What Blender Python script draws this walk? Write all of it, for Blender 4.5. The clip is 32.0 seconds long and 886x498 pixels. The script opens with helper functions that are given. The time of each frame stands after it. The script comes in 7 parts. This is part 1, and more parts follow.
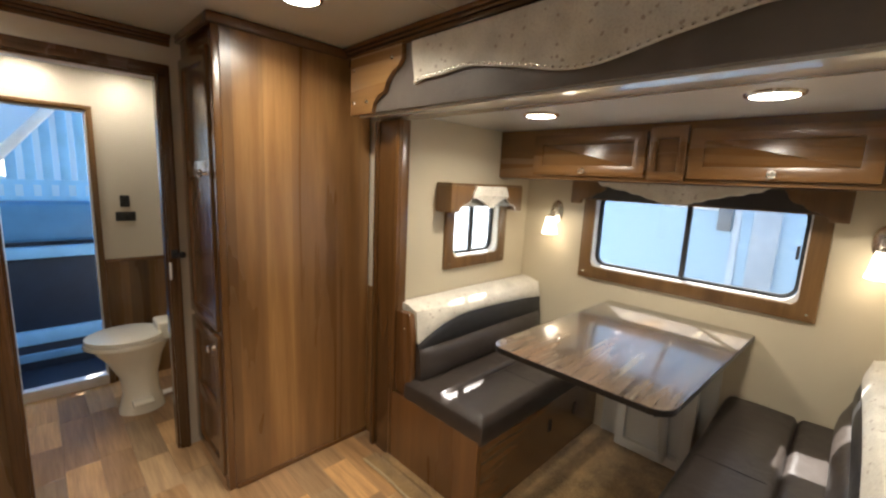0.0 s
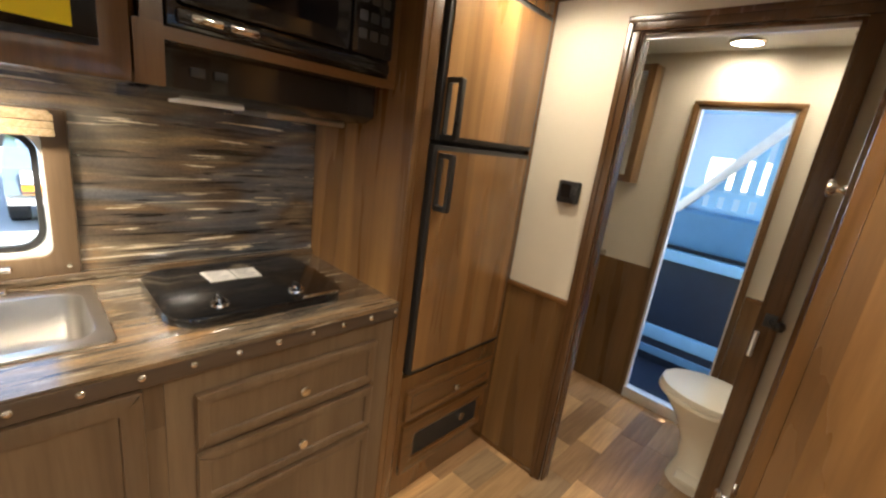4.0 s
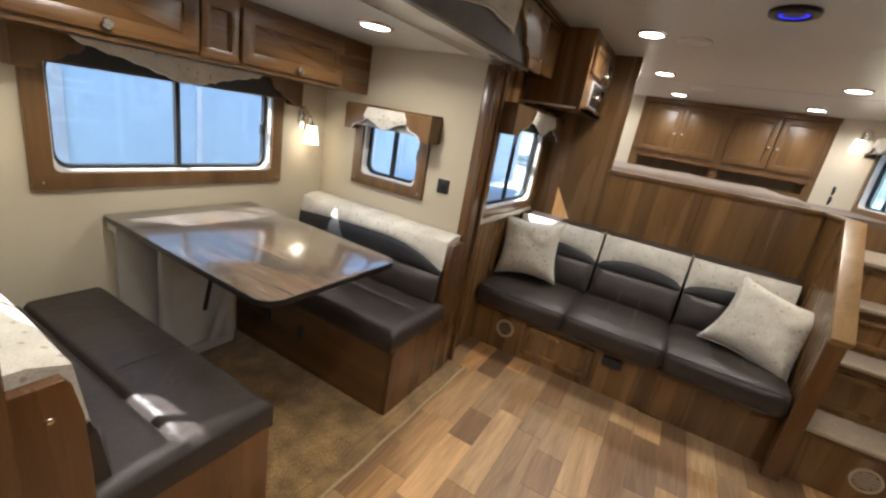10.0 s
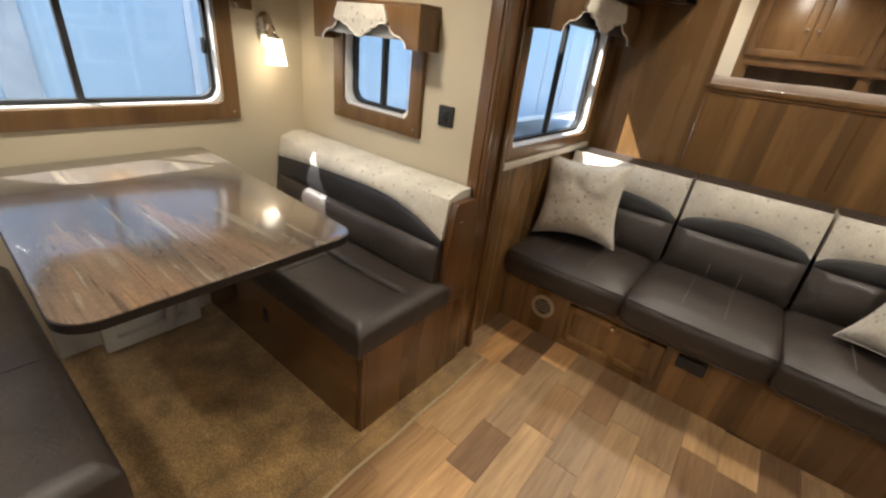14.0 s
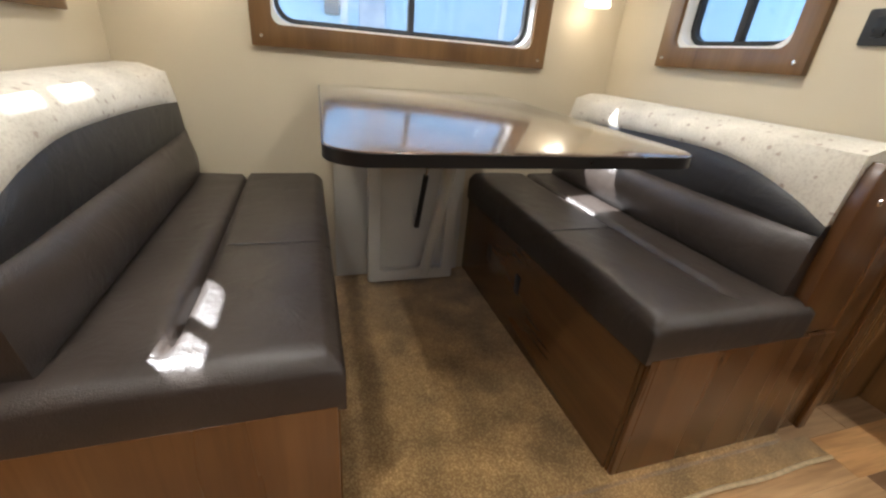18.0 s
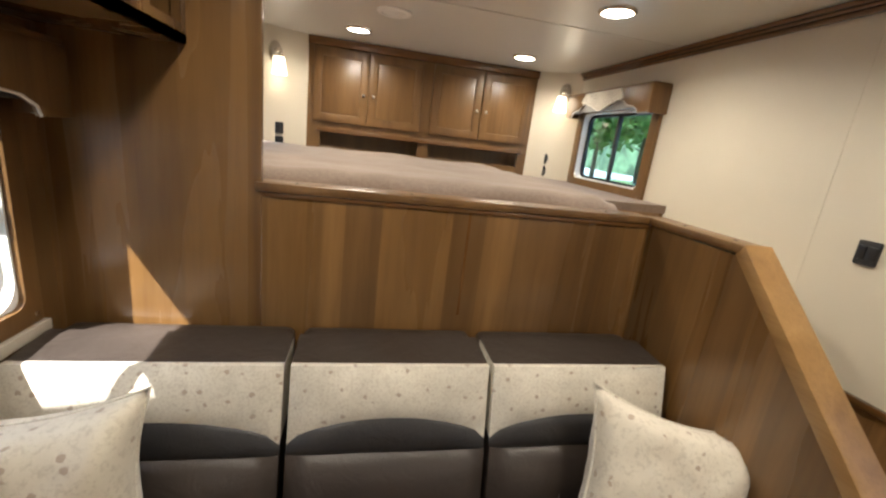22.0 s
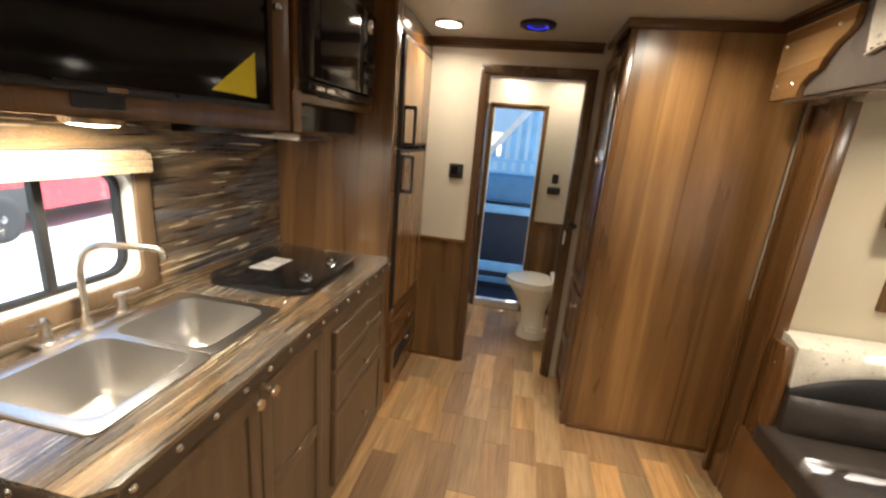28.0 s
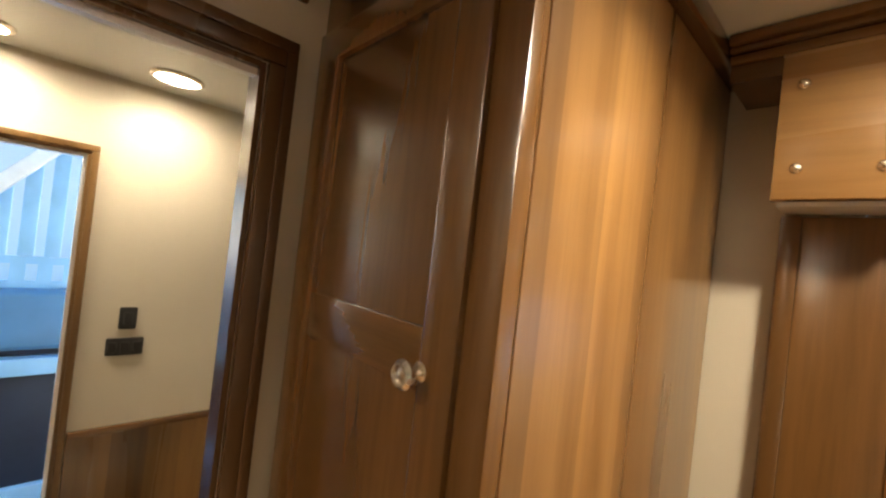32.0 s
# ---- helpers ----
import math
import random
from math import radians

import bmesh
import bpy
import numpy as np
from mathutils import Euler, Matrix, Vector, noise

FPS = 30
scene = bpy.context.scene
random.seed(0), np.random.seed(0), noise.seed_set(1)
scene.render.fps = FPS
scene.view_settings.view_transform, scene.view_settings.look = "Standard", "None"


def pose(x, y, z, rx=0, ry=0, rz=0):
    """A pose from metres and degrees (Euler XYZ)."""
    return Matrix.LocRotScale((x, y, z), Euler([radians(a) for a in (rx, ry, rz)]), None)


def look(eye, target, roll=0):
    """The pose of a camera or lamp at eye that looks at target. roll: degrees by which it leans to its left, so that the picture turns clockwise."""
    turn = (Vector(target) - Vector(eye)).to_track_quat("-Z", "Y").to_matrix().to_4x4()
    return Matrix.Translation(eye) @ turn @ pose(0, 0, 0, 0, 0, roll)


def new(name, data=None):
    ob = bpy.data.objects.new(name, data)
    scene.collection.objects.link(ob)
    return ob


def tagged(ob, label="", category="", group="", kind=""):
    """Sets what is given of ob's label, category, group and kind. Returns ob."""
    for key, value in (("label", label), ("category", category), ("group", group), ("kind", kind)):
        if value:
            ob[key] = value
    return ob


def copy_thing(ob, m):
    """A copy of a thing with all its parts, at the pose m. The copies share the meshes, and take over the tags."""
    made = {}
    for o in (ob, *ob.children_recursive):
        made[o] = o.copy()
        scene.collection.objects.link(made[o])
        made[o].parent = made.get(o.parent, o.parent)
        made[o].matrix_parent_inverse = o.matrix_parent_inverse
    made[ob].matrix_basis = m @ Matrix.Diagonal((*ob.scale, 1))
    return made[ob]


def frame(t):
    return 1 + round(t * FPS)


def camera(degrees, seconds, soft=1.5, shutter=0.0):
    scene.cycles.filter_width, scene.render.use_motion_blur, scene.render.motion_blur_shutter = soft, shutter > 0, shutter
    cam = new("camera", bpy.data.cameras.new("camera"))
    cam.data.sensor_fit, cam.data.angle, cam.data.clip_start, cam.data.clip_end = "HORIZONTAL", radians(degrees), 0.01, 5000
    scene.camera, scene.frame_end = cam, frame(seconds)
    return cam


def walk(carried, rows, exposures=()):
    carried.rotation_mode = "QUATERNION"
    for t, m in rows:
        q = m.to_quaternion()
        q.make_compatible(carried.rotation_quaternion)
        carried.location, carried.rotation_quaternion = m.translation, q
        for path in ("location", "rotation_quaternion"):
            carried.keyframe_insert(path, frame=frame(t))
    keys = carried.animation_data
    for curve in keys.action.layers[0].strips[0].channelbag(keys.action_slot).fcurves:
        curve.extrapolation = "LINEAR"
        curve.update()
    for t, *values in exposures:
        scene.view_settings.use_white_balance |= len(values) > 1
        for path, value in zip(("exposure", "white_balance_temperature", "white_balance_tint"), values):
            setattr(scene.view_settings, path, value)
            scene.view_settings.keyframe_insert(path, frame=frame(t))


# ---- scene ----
cam = camera(94.2, 32.0, 2.4)
METRES, EYE, TILT, LEAN, TURN = 8.0, 1.5, 0.0, 0.0, -44.5
PATH = [
    (0, (0.008, -0.104, 1.427), (1.404, 1.289, 1.098), 2.7),
    (0.5, (0.142, -0.017, 1.435), (1.255, 1.608, 1.086), 2.9),
    (1, (0.19, 0.04, 1.451), (0.979, 1.847, 1.111), 3.2),
    (1.5, (0.318, 0.114, 1.462), (0.769, 2.037, 1.147), 3.2),
    (2, (0.416, 0.188, 1.476), (0.557, 2.16, 1.174), 4.2),
    (2.5, (0.45, 0.337, 1.457), (0.29, 2.309, 1.164), 5.0),
    (4.5, (0.532, 0.768, 1.387), (-1.077, 1.797, 0.792), 8.3),
    (5, (0.414, 0.853, 1.368), (-1.393, 1.434, 0.739), 9.7),
    (5.5, (0.357, 0.868, 1.368), (-1.544, 0.916, 0.748), 10.8),
    (6, (0.37, 0.922, 1.403), (-1.446, 0.353, 0.788), 9.2),
    (6.5, (0.365, 0.937, 1.398), (-1.212, -0.159, 0.838), 7.7),
    (7, (0.299, 0.87, 1.355), (-0.931, -0.623, 0.844), 9.5),
    (7.5, (0.282, 0.841, 1.397), (-0.512, -0.906, 0.834), 8.2),
    (8, (0.289, 0.983, 1.394), (-0.037, -0.915, 0.853), 7.5),
    (8.5, (0.308, 1.141, 1.407), (0.448, -0.788, 0.898), 7.6),
    (9, (0.335, 1.33, 1.401), (0.82, -0.546, 0.905), 8.6),
    (9.5, (0.32, 1.479, 1.405), (1.058, -0.302, 0.874), 9.5),
    (10, (0.312, 1.573, 1.397), (1.197, -0.122, 0.809), 10.1),
    (10.5, (0.295, 1.595, 1.387), (1.307, -0.004, 0.737), 9.8),
    (11, (0.304, 1.557, 1.369), (1.416, 0.059, 0.648), 9.3),
    (11.5, (0.277, 1.43, 1.345), (1.522, 0.069, 0.572), 7.8),
    (12, (0.269, 1.32, 1.345), (1.569, 0.026, 0.547), 7.0),
    (12.5, (0.295, 1.19, 1.344), (1.535, -0.143, 0.515), 6.9),
    (13, (0.372, 1.061, 1.357), (1.485, -0.351, 0.482), 7.0),
    (13.5, (0.41, 0.982, 1.331), (1.418, -0.506, 0.453), 7.1),
    (15.5, (0.5, 0.687, 1.261), (1.939, -0.232, 0.221), 6.5),
    (16, (0.591, 0.736, 1.113), (2.18, 0.084, 0.09), 6.9),
    (16.5, (0.651, 0.807, 0.932), (2.36, 0.33, 0.009), 5.1),
    (17, (0.666, 0.836, 0.851), (2.419, 0.377, 0.004), 5.5),
    (17.5, (0.669, 0.849, 0.835), (2.419, 0.359, 0.0), 6.0),
    (18, (0.677, 0.856, 0.928), (2.391, 0.271, 0.078), 5.1),
    (18.5, (0.665, 0.82, 1.102), (2.279, -0.006, 0.257), 5.4),
    (19, (0.654, 0.803, 1.232), (2.114, -0.333, 0.473), 6.1),
    (19.5, (0.608, 0.694, 1.31), (1.822, -0.734, 0.612), 5.5),
    (20, (0.512, 0.494, 1.367), (1.45, -1.147, 0.714), 4.3),
    (20.5, (0.423, 0.309, 1.416), (1.086, -1.477, 0.809), 3.9),
    (21, (0.434, 0.054, 1.412), (0.757, -1.835, 0.841), 4.8),
    (21.5, (0.498, -0.205, 1.425), (0.421, -2.13, 0.887), 6.0),
    (22, (0.488, -0.388, 1.431), (0.078, -2.279, 0.927), 6.8),
    (22.5, (0.447, -0.606, 1.446), (-0.327, -2.385, 0.958), 6.9),
    (23, (0.395, -0.71, 1.465), (-0.903, -2.165, 1.023), 8.9),
    (23.5, (0.361, -0.77, 1.461), (-1.383, -1.668, 1.07), 9.1),
    (24, (0.355, -0.779, 1.469), (-1.552, -1.241, 1.082), 9.6),
    (24.5, (0.292, -0.733, 1.471), (-1.663, -0.816, 1.059), 10.0),
    (26.5, (-0.154, -0.476, 1.463), (-1.419, 1.001, 0.996), 5.2),
    (27, (-0.076, -0.436, 1.46), (-1.001, 1.263, 0.956), 5.1),
    (27.5, (0.051, -0.388, 1.457), (-0.553, 1.445, 0.931), 4.9),
    (28, (0.159, -0.336, 1.458), (-0.174, 1.566, 0.936), 4.8),
    (28.5, (0.217, -0.24, 1.45), (0.157, 1.69, 0.927), 5.6),
    (29, (0.206, -0.009, 1.438), (0.446, 1.916, 0.95), 7.1),
    (29.5, (0.158, 0.224, 1.473), (0.665, 2.119, 1.084), 8.2),
    (30, (0.204, 0.513, 1.489), (0.874, 2.374, 1.196), 7.1),
    (30.5, (0.171, 0.777, 1.52), (0.955, 2.609, 1.344), 6.3),
    (31, (0.077, 1.033, 1.55), (1.139, 2.727, 1.504), 5.7),
    (31.5, (0.122, 1.252, 1.554), (1.377, 2.808, 1.61), 6.3),
    (32, (0.211, 1.453, 1.545), (1.585, 2.905, 1.568), 6.5),
]
EXPOSURES = [(0.0, 2.31, 6250, 10), (1.0, 2.32, 6900, 10), (2.5, 2.51, 6500, 10), (4.8, 2.76, 6750, 10), (6.0, 2.64, 6050, 10), (8.0, 2.27, 5750, 10), (10.0, 2.10, 5750, 10), (11.0, 2.11, 5850, 10), (13.0, 2.06, 6000, 10), (16.0, 2.26, 6700, 10), (17.0, 2.41, 6200, 10), (18.0, 2.36, 5750, 10), (19.0, 2.15, 5500, 10), (20.0, 2.27, 6600, 10), (21.0, 2.36, 6050, 10), (22.0, 2.26, 6300, 10), (23.0, 2.31, 6600, 10), (24.0, 2.47, 6000, 10), (27.0, 2.60, 7300, 10), (28.0, 2.46, 6600, 10), (29.0, 2.56, 6200, 10), (30.0, 2.51, 6350, 10), (31.0, 2.58, 6950, 10), (32.0, 2.91, 7400, 10)]
walk(cam, [(t, look(eye, target, roll)) for t, eye, target, roll in PATH], EXPOSURES)

# ---- light ----
SUN_FROM = Vector((0.44, 0.385, 0.72)).normalized()
sun_el = math.asin(SUN_FROM.z)
world = bpy.data.worlds.new("sky_world")
scene.world = world
world.use_nodes = True
wn = world.node_tree.nodes
sky = wn.new("ShaderNodeTexSky")
sky.sky_type = "NISHITA"
sky.sun_disc = False
sky.sun_elevation = sun_el
sky.sun_rotation = math.atan2(SUN_FROM.x, SUN_FROM.y)
world.node_tree.links.new(sky.outputs[0], wn["Background"].inputs["Color"])
wn["Background"].inputs["Strength"].default_value = 0.15
sun = new("sun", bpy.data.lights.new("sun", "SUN"))
sun.data.energy, sun.data.angle, sun.data.color = 5.0, radians(0.6), (1.0, 0.95, 0.87)
sun.matrix_world = look(SUN_FROM * 20, (0, 0, 0))


# ---- materials ----
def nodes_of(name):
    m = bpy.data.materials.new(name)
    m.use_nodes = True
    nt = m.node_tree
    return m, nt, nt.nodes["Principled BSDF"]


def ramp(nt, fac, stops):
    r = nt.nodes.new("ShaderNodeValToRGB")
    els = r.color_ramp.elements
    while len(els) < len(stops):
        els.new(0.5)
    for e, (p, c) in zip(els, stops):
        e.position, e.color = p, (*c, 1)
    nt.links.new(fac, r.inputs[0])
    return r.outputs[0]


def coords(nt, scale=(1, 1, 1), wobble=None):
    tc = nt.nodes.new("ShaderNodeTexCoord")
    mp = nt.nodes.new("ShaderNodeMapping")
    mp.inputs["Scale"].default_value = scale
    nt.links.new(tc.outputs["Object"], mp.inputs["Vector"])
    if wobble is not None:
        nt.links.new(wobble, mp.inputs["Location"])
    return mp.outputs[0]


def noise_tex(nt, vec, scale, detail=4, rough=0.55, dist=0.0):
    n = nt.nodes.new("ShaderNodeTexNoise")
    n.inputs["Scale"].default_value, n.inputs["Detail"].default_value = scale, detail
    n.inputs["Roughness"].default_value, n.inputs["Distortion"].default_value = rough, dist
    nt.links.new(vec, n.inputs["Vector"])
    return n.outputs[0]


def mix(nt, fac, a, b, kind="MIX"):
    x = nt.nodes.new("ShaderNodeMix")
    x.data_type, x.blend_type = "RGBA", kind
    for sock, v in ((x.inputs[0], fac), (x.inputs[6], a), (x.inputs[7], b)):
        if hasattr(v, "links"):
            nt.links.new(v, sock)
        elif isinstance(v, (int, float)):
            sock.default_value = v
        else:
            sock.default_value = (*v, 1)
    return x.outputs[2]


def bump(nt, bsdf, height, strength=0.2, dist=0.002):
    b = nt.nodes.new("ShaderNodeBump")
    b.inputs["Strength"].default_value, b.inputs["Distance"].default_value = strength, dist
    nt.links.new(height, b.inputs["Height"])
    nt.links.new(b.outputs[0], bsdf.inputs["Normal"])


def plain(name, c, rough=0.5, metal=0.0, var=0.12, scale=6.0, bumpy=0.0, bscale=200.0, coat=0.0, sheen=0.0):
    """A surface of one colour with slight blotches, varied gloss and fine relief."""
    m, nt, p = nodes_of(name)
    v = coords(nt)
    n = noise_tex(nt, v, scale, 5)
    lo = tuple(max(0, x * (1 - var)) for x in c)
    hi = tuple(min(1, x * (1 + var)) for x in c)
    nt.links.new(ramp(nt, n, ((0.3, lo), (0.7, hi))), p.inputs["Base Color"])
    n2 = noise_tex(nt, v, scale * 5, 3)
    mr = nt.nodes.new("ShaderNodeMapRange")
    mr.inputs[3].default_value, mr.inputs[4].default_value = max(0.02, rough - 0.07), min(1, rough + 0.07)
    nt.links.new(n2, mr.inputs[0])
    nt.links.new(mr.outputs[0], p.inputs["Roughness"])
    p.inputs["Metallic"].default_value = metal
    p.inputs["Coat Weight"].default_value = coat
    p.inputs["Sheen Weight"].default_value = sheen
    if bumpy:
        bump(nt, p, noise_tex(nt, v, bscale, 3), bumpy)
    return m


def wood(name, dark, mid, light, axis="z", rough=0.32, fine=1.0, boards=0.0, across="x", coat=0.15, ramp_at=(0.25, 0.5, 0.75)):
    """Laminate or stained wood: long figure along axis, pores, and broad boards of slightly differing tone."""
    m, nt, p = nodes_of(name)
    s = {"x": (0.55, 9, 9), "y": (9, 0.55, 9), "z": (9, 9, 0.55)}[axis]
    oi = nt.nodes.new("ShaderNodeObjectInfo")
    cx = nt.nodes.new("ShaderNodeCombineXYZ")
    mul = nt.nodes.new("ShaderNodeMath")
    mul.operation = "MULTIPLY"
    mul.inputs[1].default_value = 7.0
    nt.links.new(oi.outputs["Random"], mul.inputs[0])
    for i in range(3):
        nt.links.new(mul.outputs[0], cx.inputs[i])
    v = coords(nt, tuple(a * fine for a in s), cx.outputs[0])
    g1 = noise_tex(nt, v, 0.7, 4, 0.5, 0.9)
    g2 = noise_tex(nt, coords(nt, tuple(a * fine * 9 for a in s)), 1.0, 3, 0.6)
    col = ramp(nt, g1, ((ramp_at[0], dark), (ramp_at[1], mid), (ramp_at[2], light)))
    pores = ramp(nt, g2, ((0.38, (0.55, 0.5, 0.45)), (0.55, (1, 1, 1))))
    col = mix(nt, 0.22, col, pores, "MULTIPLY")
    if boards:
        sep = nt.nodes.new("ShaderNodeSeparateXYZ")
        tc = nt.nodes.new("ShaderNodeTexCoord")
        nt.links.new(tc.outputs["Object"], sep.inputs[0])
        q = nt.nodes.new("ShaderNodeMath")
        q.operation = "DIVIDE"
        q.inputs[1].default_value = boards
        nt.links.new(sep.outputs["xyz".index(across)], q.inputs[0])
        fl = nt.nodes.new("ShaderNodeMath")
        fl.operation = "FLOOR"
        nt.links.new(q.outputs[0], fl.inputs[0])
        wn2 = nt.nodes.new("ShaderNodeTexWhiteNoise")
        wn2.noise_dimensions = "1D"
        nt.links.new(fl.outputs[0], wn2.inputs["W"])
        tone = ramp(nt, wn2.outputs[0], ((0.0, (0.62, 0.6, 0.6)), (1.0, (1.15, 1.12, 1.05))))
        col = mix(nt, 1.0, col, tone, "MULTIPLY")
    nt.links.new(col, p.inputs["Base Color"])
    mr = nt.nodes.new("ShaderNodeMapRange")
    mr.inputs[3].default_value, mr.inputs[4].default_value = rough - 0.06, rough + 0.1
    nt.links.new(g1, mr.inputs[0])
    nt.links.new(mr.outputs[0], p.inputs["Roughness"])
    p.inputs["Coat Weight"].default_value = coat
    p.inputs["Coat Roughness"].default_value = 0.27
    bump(nt, p, g2, 0.12, 0.001)
    return m


def plank_mat():
    m, nt, p = nodes_of("vinyl_plank")
    oi = nt.nodes.new("ShaderNodeObjectInfo")
    cx = nt.nodes.new("ShaderNodeCombineXYZ")
    mul = nt.nodes.new("ShaderNodeMath")
    mul.operation = "MULTIPLY"
    mul.inputs[1].default_value = 31.0
    nt.links.new(oi.outputs["Random"], mul.inputs[0])
    for i in range(3):
        nt.links.new(mul.outputs[0], cx.inputs[i])
    g1 = noise_tex(nt, coords(nt, (14, 1.3, 14), cx.outputs[0]), 1.0, 6, 0.62, 0.9)
    g2 = noise_tex(nt, coords(nt, (90, 6, 90), cx.outputs[0]), 1.0, 3)
    tone = ramp(nt, oi.outputs["Random"], ((0.0, (0.267, 0.158, 0.083)), (0.25, (0.428, 0.255, 0.125)), (0.45, (0.357, 0.241, 0.136)),
                                           (0.62, (0.587, 0.347, 0.154)), (0.8, (0.553, 0.369, 0.196)), (1.0, (0.713, 0.407, 0.169))))
    fig = ramp(nt, g1, ((0.25, (0.6, 0.56, 0.52)), (0.55, (1, 1, 1)), (0.8, (1.2, 1.16, 1.1))))
    col = mix(nt, 1.0, tone, fig, "MULTIPLY")
    col = mix(nt, 0.4, col, ramp(nt, g2, ((0.35, (0.55, 0.5, 0.46)), (0.6, (1, 1, 1)))), "MULTIPLY")
    nt.links.new(col, p.inputs["Base Color"])
    mr = nt.nodes.new("ShaderNodeMapRange")
    mr.inputs[3].default_value, mr.inputs[4].default_value = 0.3, 0.5
    nt.links.new(g1, mr.inputs[0])
    nt.links.new(mr.outputs[0], p.inputs["Roughness"])
    bump(nt, p, g2, 0.15, 0.001)
    return m


def stone_laminate(name, glossy=0.14, axis="y", warm=1.0, scale=1.0, veins=1.0, lift=1.0, mute=0.2, tone=(0.105, 0.085, 0.07), calm=1.0, coat_rough=0.14):
    """Laminate printed like layered stone: slate blue, charcoal, rust and tan beds with thin broken cream streaks."""
    m, nt, p = nodes_of(name)

    def bed(along, across, detail=5, rough=0.6, dist=0.8):
        k = {"x": (along, across, across), "y": (across, along, across)}[axis]
        return noise_tex(nt, coords(nt, tuple(a * scale for a in k)), 1.0, detail, rough, dist)

    hue = bed(1.3, 4.5, 3, 0.5, 0.6)
    layer = bed(2.2, 26, 6, 0.65, 0.9)
    thin = bed(3.6, 75, 4, 0.6, 0.5)
    gate = bed(1.7, 7, 3)
    grit = noise_tex(nt, coords(nt), 180, 3)
    col = ramp(nt, hue, ((0.30, (0.036, 0.05, 0.072)), (0.40, (0.075, 0.085, 0.1)), (0.46, (0.055, 0.04, 0.03)), (0.52, (0.16 * warm, 0.115, 0.075)),
                         (0.57, (0.21 * warm, 0.125, 0.068)), (0.62, (0.12, 0.105, 0.09)), (0.70, (0.05, 0.052, 0.06))))
    col = mix(nt, mute, col, tone)
    col = mix(nt, calm, col, ramp(nt, layer, ((0.30, (0.3, 0.3, 0.33)), (0.45, (0.9, 0.9, 0.92)), (0.56, (1.3, 1.22, 1.12)), (0.68, (2.0, 1.7, 1.3)))), "MULTIPLY")
    f1 = ramp(nt, thin, ((0.59, (0, 0, 0)), (0.64, (1, 1, 1))))
    f2 = ramp(nt, gate, ((0.42, (0.0, 0.0, 0.0)), (0.52, (1, 1, 1))))
    col = mix(nt, mix(nt, 1.0, f1, f2, "MULTIPLY"), col, tuple(veins * a for a in (0.72, 0.62, 0.46)))
    f3 = ramp(nt, thin, ((0.36, (0.2, 0.2, 0.22)), (0.43, (1, 1, 1))))
    col = mix(nt, calm, col, f3, "MULTIPLY")
    col = mix(nt, 0.35, col, ramp(nt, grit, ((0.35, (0.6, 0.6, 0.6)), (0.65, (1.3, 1.3, 1.3)))), "MULTIPLY")
    col = mix(nt, 1.0, col, (lift, lift, lift), "MULTIPLY")
    nt.links.new(col, p.inputs["Base Color"])
    p.inputs["Roughness"].default_value = glossy
    p.inputs["Coat Weight"].default_value = 1.0
    p.inputs["Coat IOR"].default_value = 1.65
    p.inputs["Coat Roughness"].default_value = coat_rough
    bump(nt, p, thin, 0.04, 0.001)
    return m


def speckle(name, base, spots, scale=90.0, rough=0.9, thr=0.62, sheen=0.2, big=None, blotch=0.0):
    """Woven cloth or carpet with flecks; big adds a printed scatter of small marks."""
    m, nt, p = nodes_of(name)
    v = coords(nt)
    n = noise_tex(nt, v, scale, 4, 0.7)
    w = noise_tex(nt, v, scale * 0.06, 3)
    col = mix(nt, ramp(nt, n, ((thr - 0.12, (0, 0, 0)), (thr, (1, 1, 1)))), base, spots)
    col = mix(nt, 0.6, col, ramp(nt, w, ((0.3, (0.75, 0.74, 0.72)), (0.7, (1.1, 1.1, 1.1)))), "MULTIPLY")
    if blotch:
        bl = noise_tex(nt, v, 9, 3)
        col = mix(nt, 1.0, col, ramp(nt, bl, ((0.35, (1 - blotch,) * 3), (0.65, (1 + blotch,) * 3))), "MULTIPLY")
    if big:
        vo = nt.nodes.new("ShaderNodeTexVoronoi")
        vo.inputs["Scale"].default_value = big[1]
        nt.links.new(v, vo.inputs["Vector"])
        wob = noise_tex(nt, v, big[1] * 4, 2)
        add = nt.nodes.new("ShaderNodeMath")
        add.operation = "MULTIPLY_ADD"
        add.inputs[1].default_value = 0.35
        nt.links.new(wob, add.inputs[0])
        nt.links.new(vo.outputs["Distance"], add.inputs[2])
        f = ramp(nt, add.outputs[0], ((0.32, (0.85, 0.85, 0.85)), (0.38, (0, 0, 0))))
        col = mix(nt, f, col, big[0])
    nt.links.new(col, p.inputs["Base Color"])
    p.inputs["Roughness"].default_value = rough
    p.inputs["Sheen Weight"].default_value = sheen
    bump(nt, p, n, 0.35, 0.002)
    return m


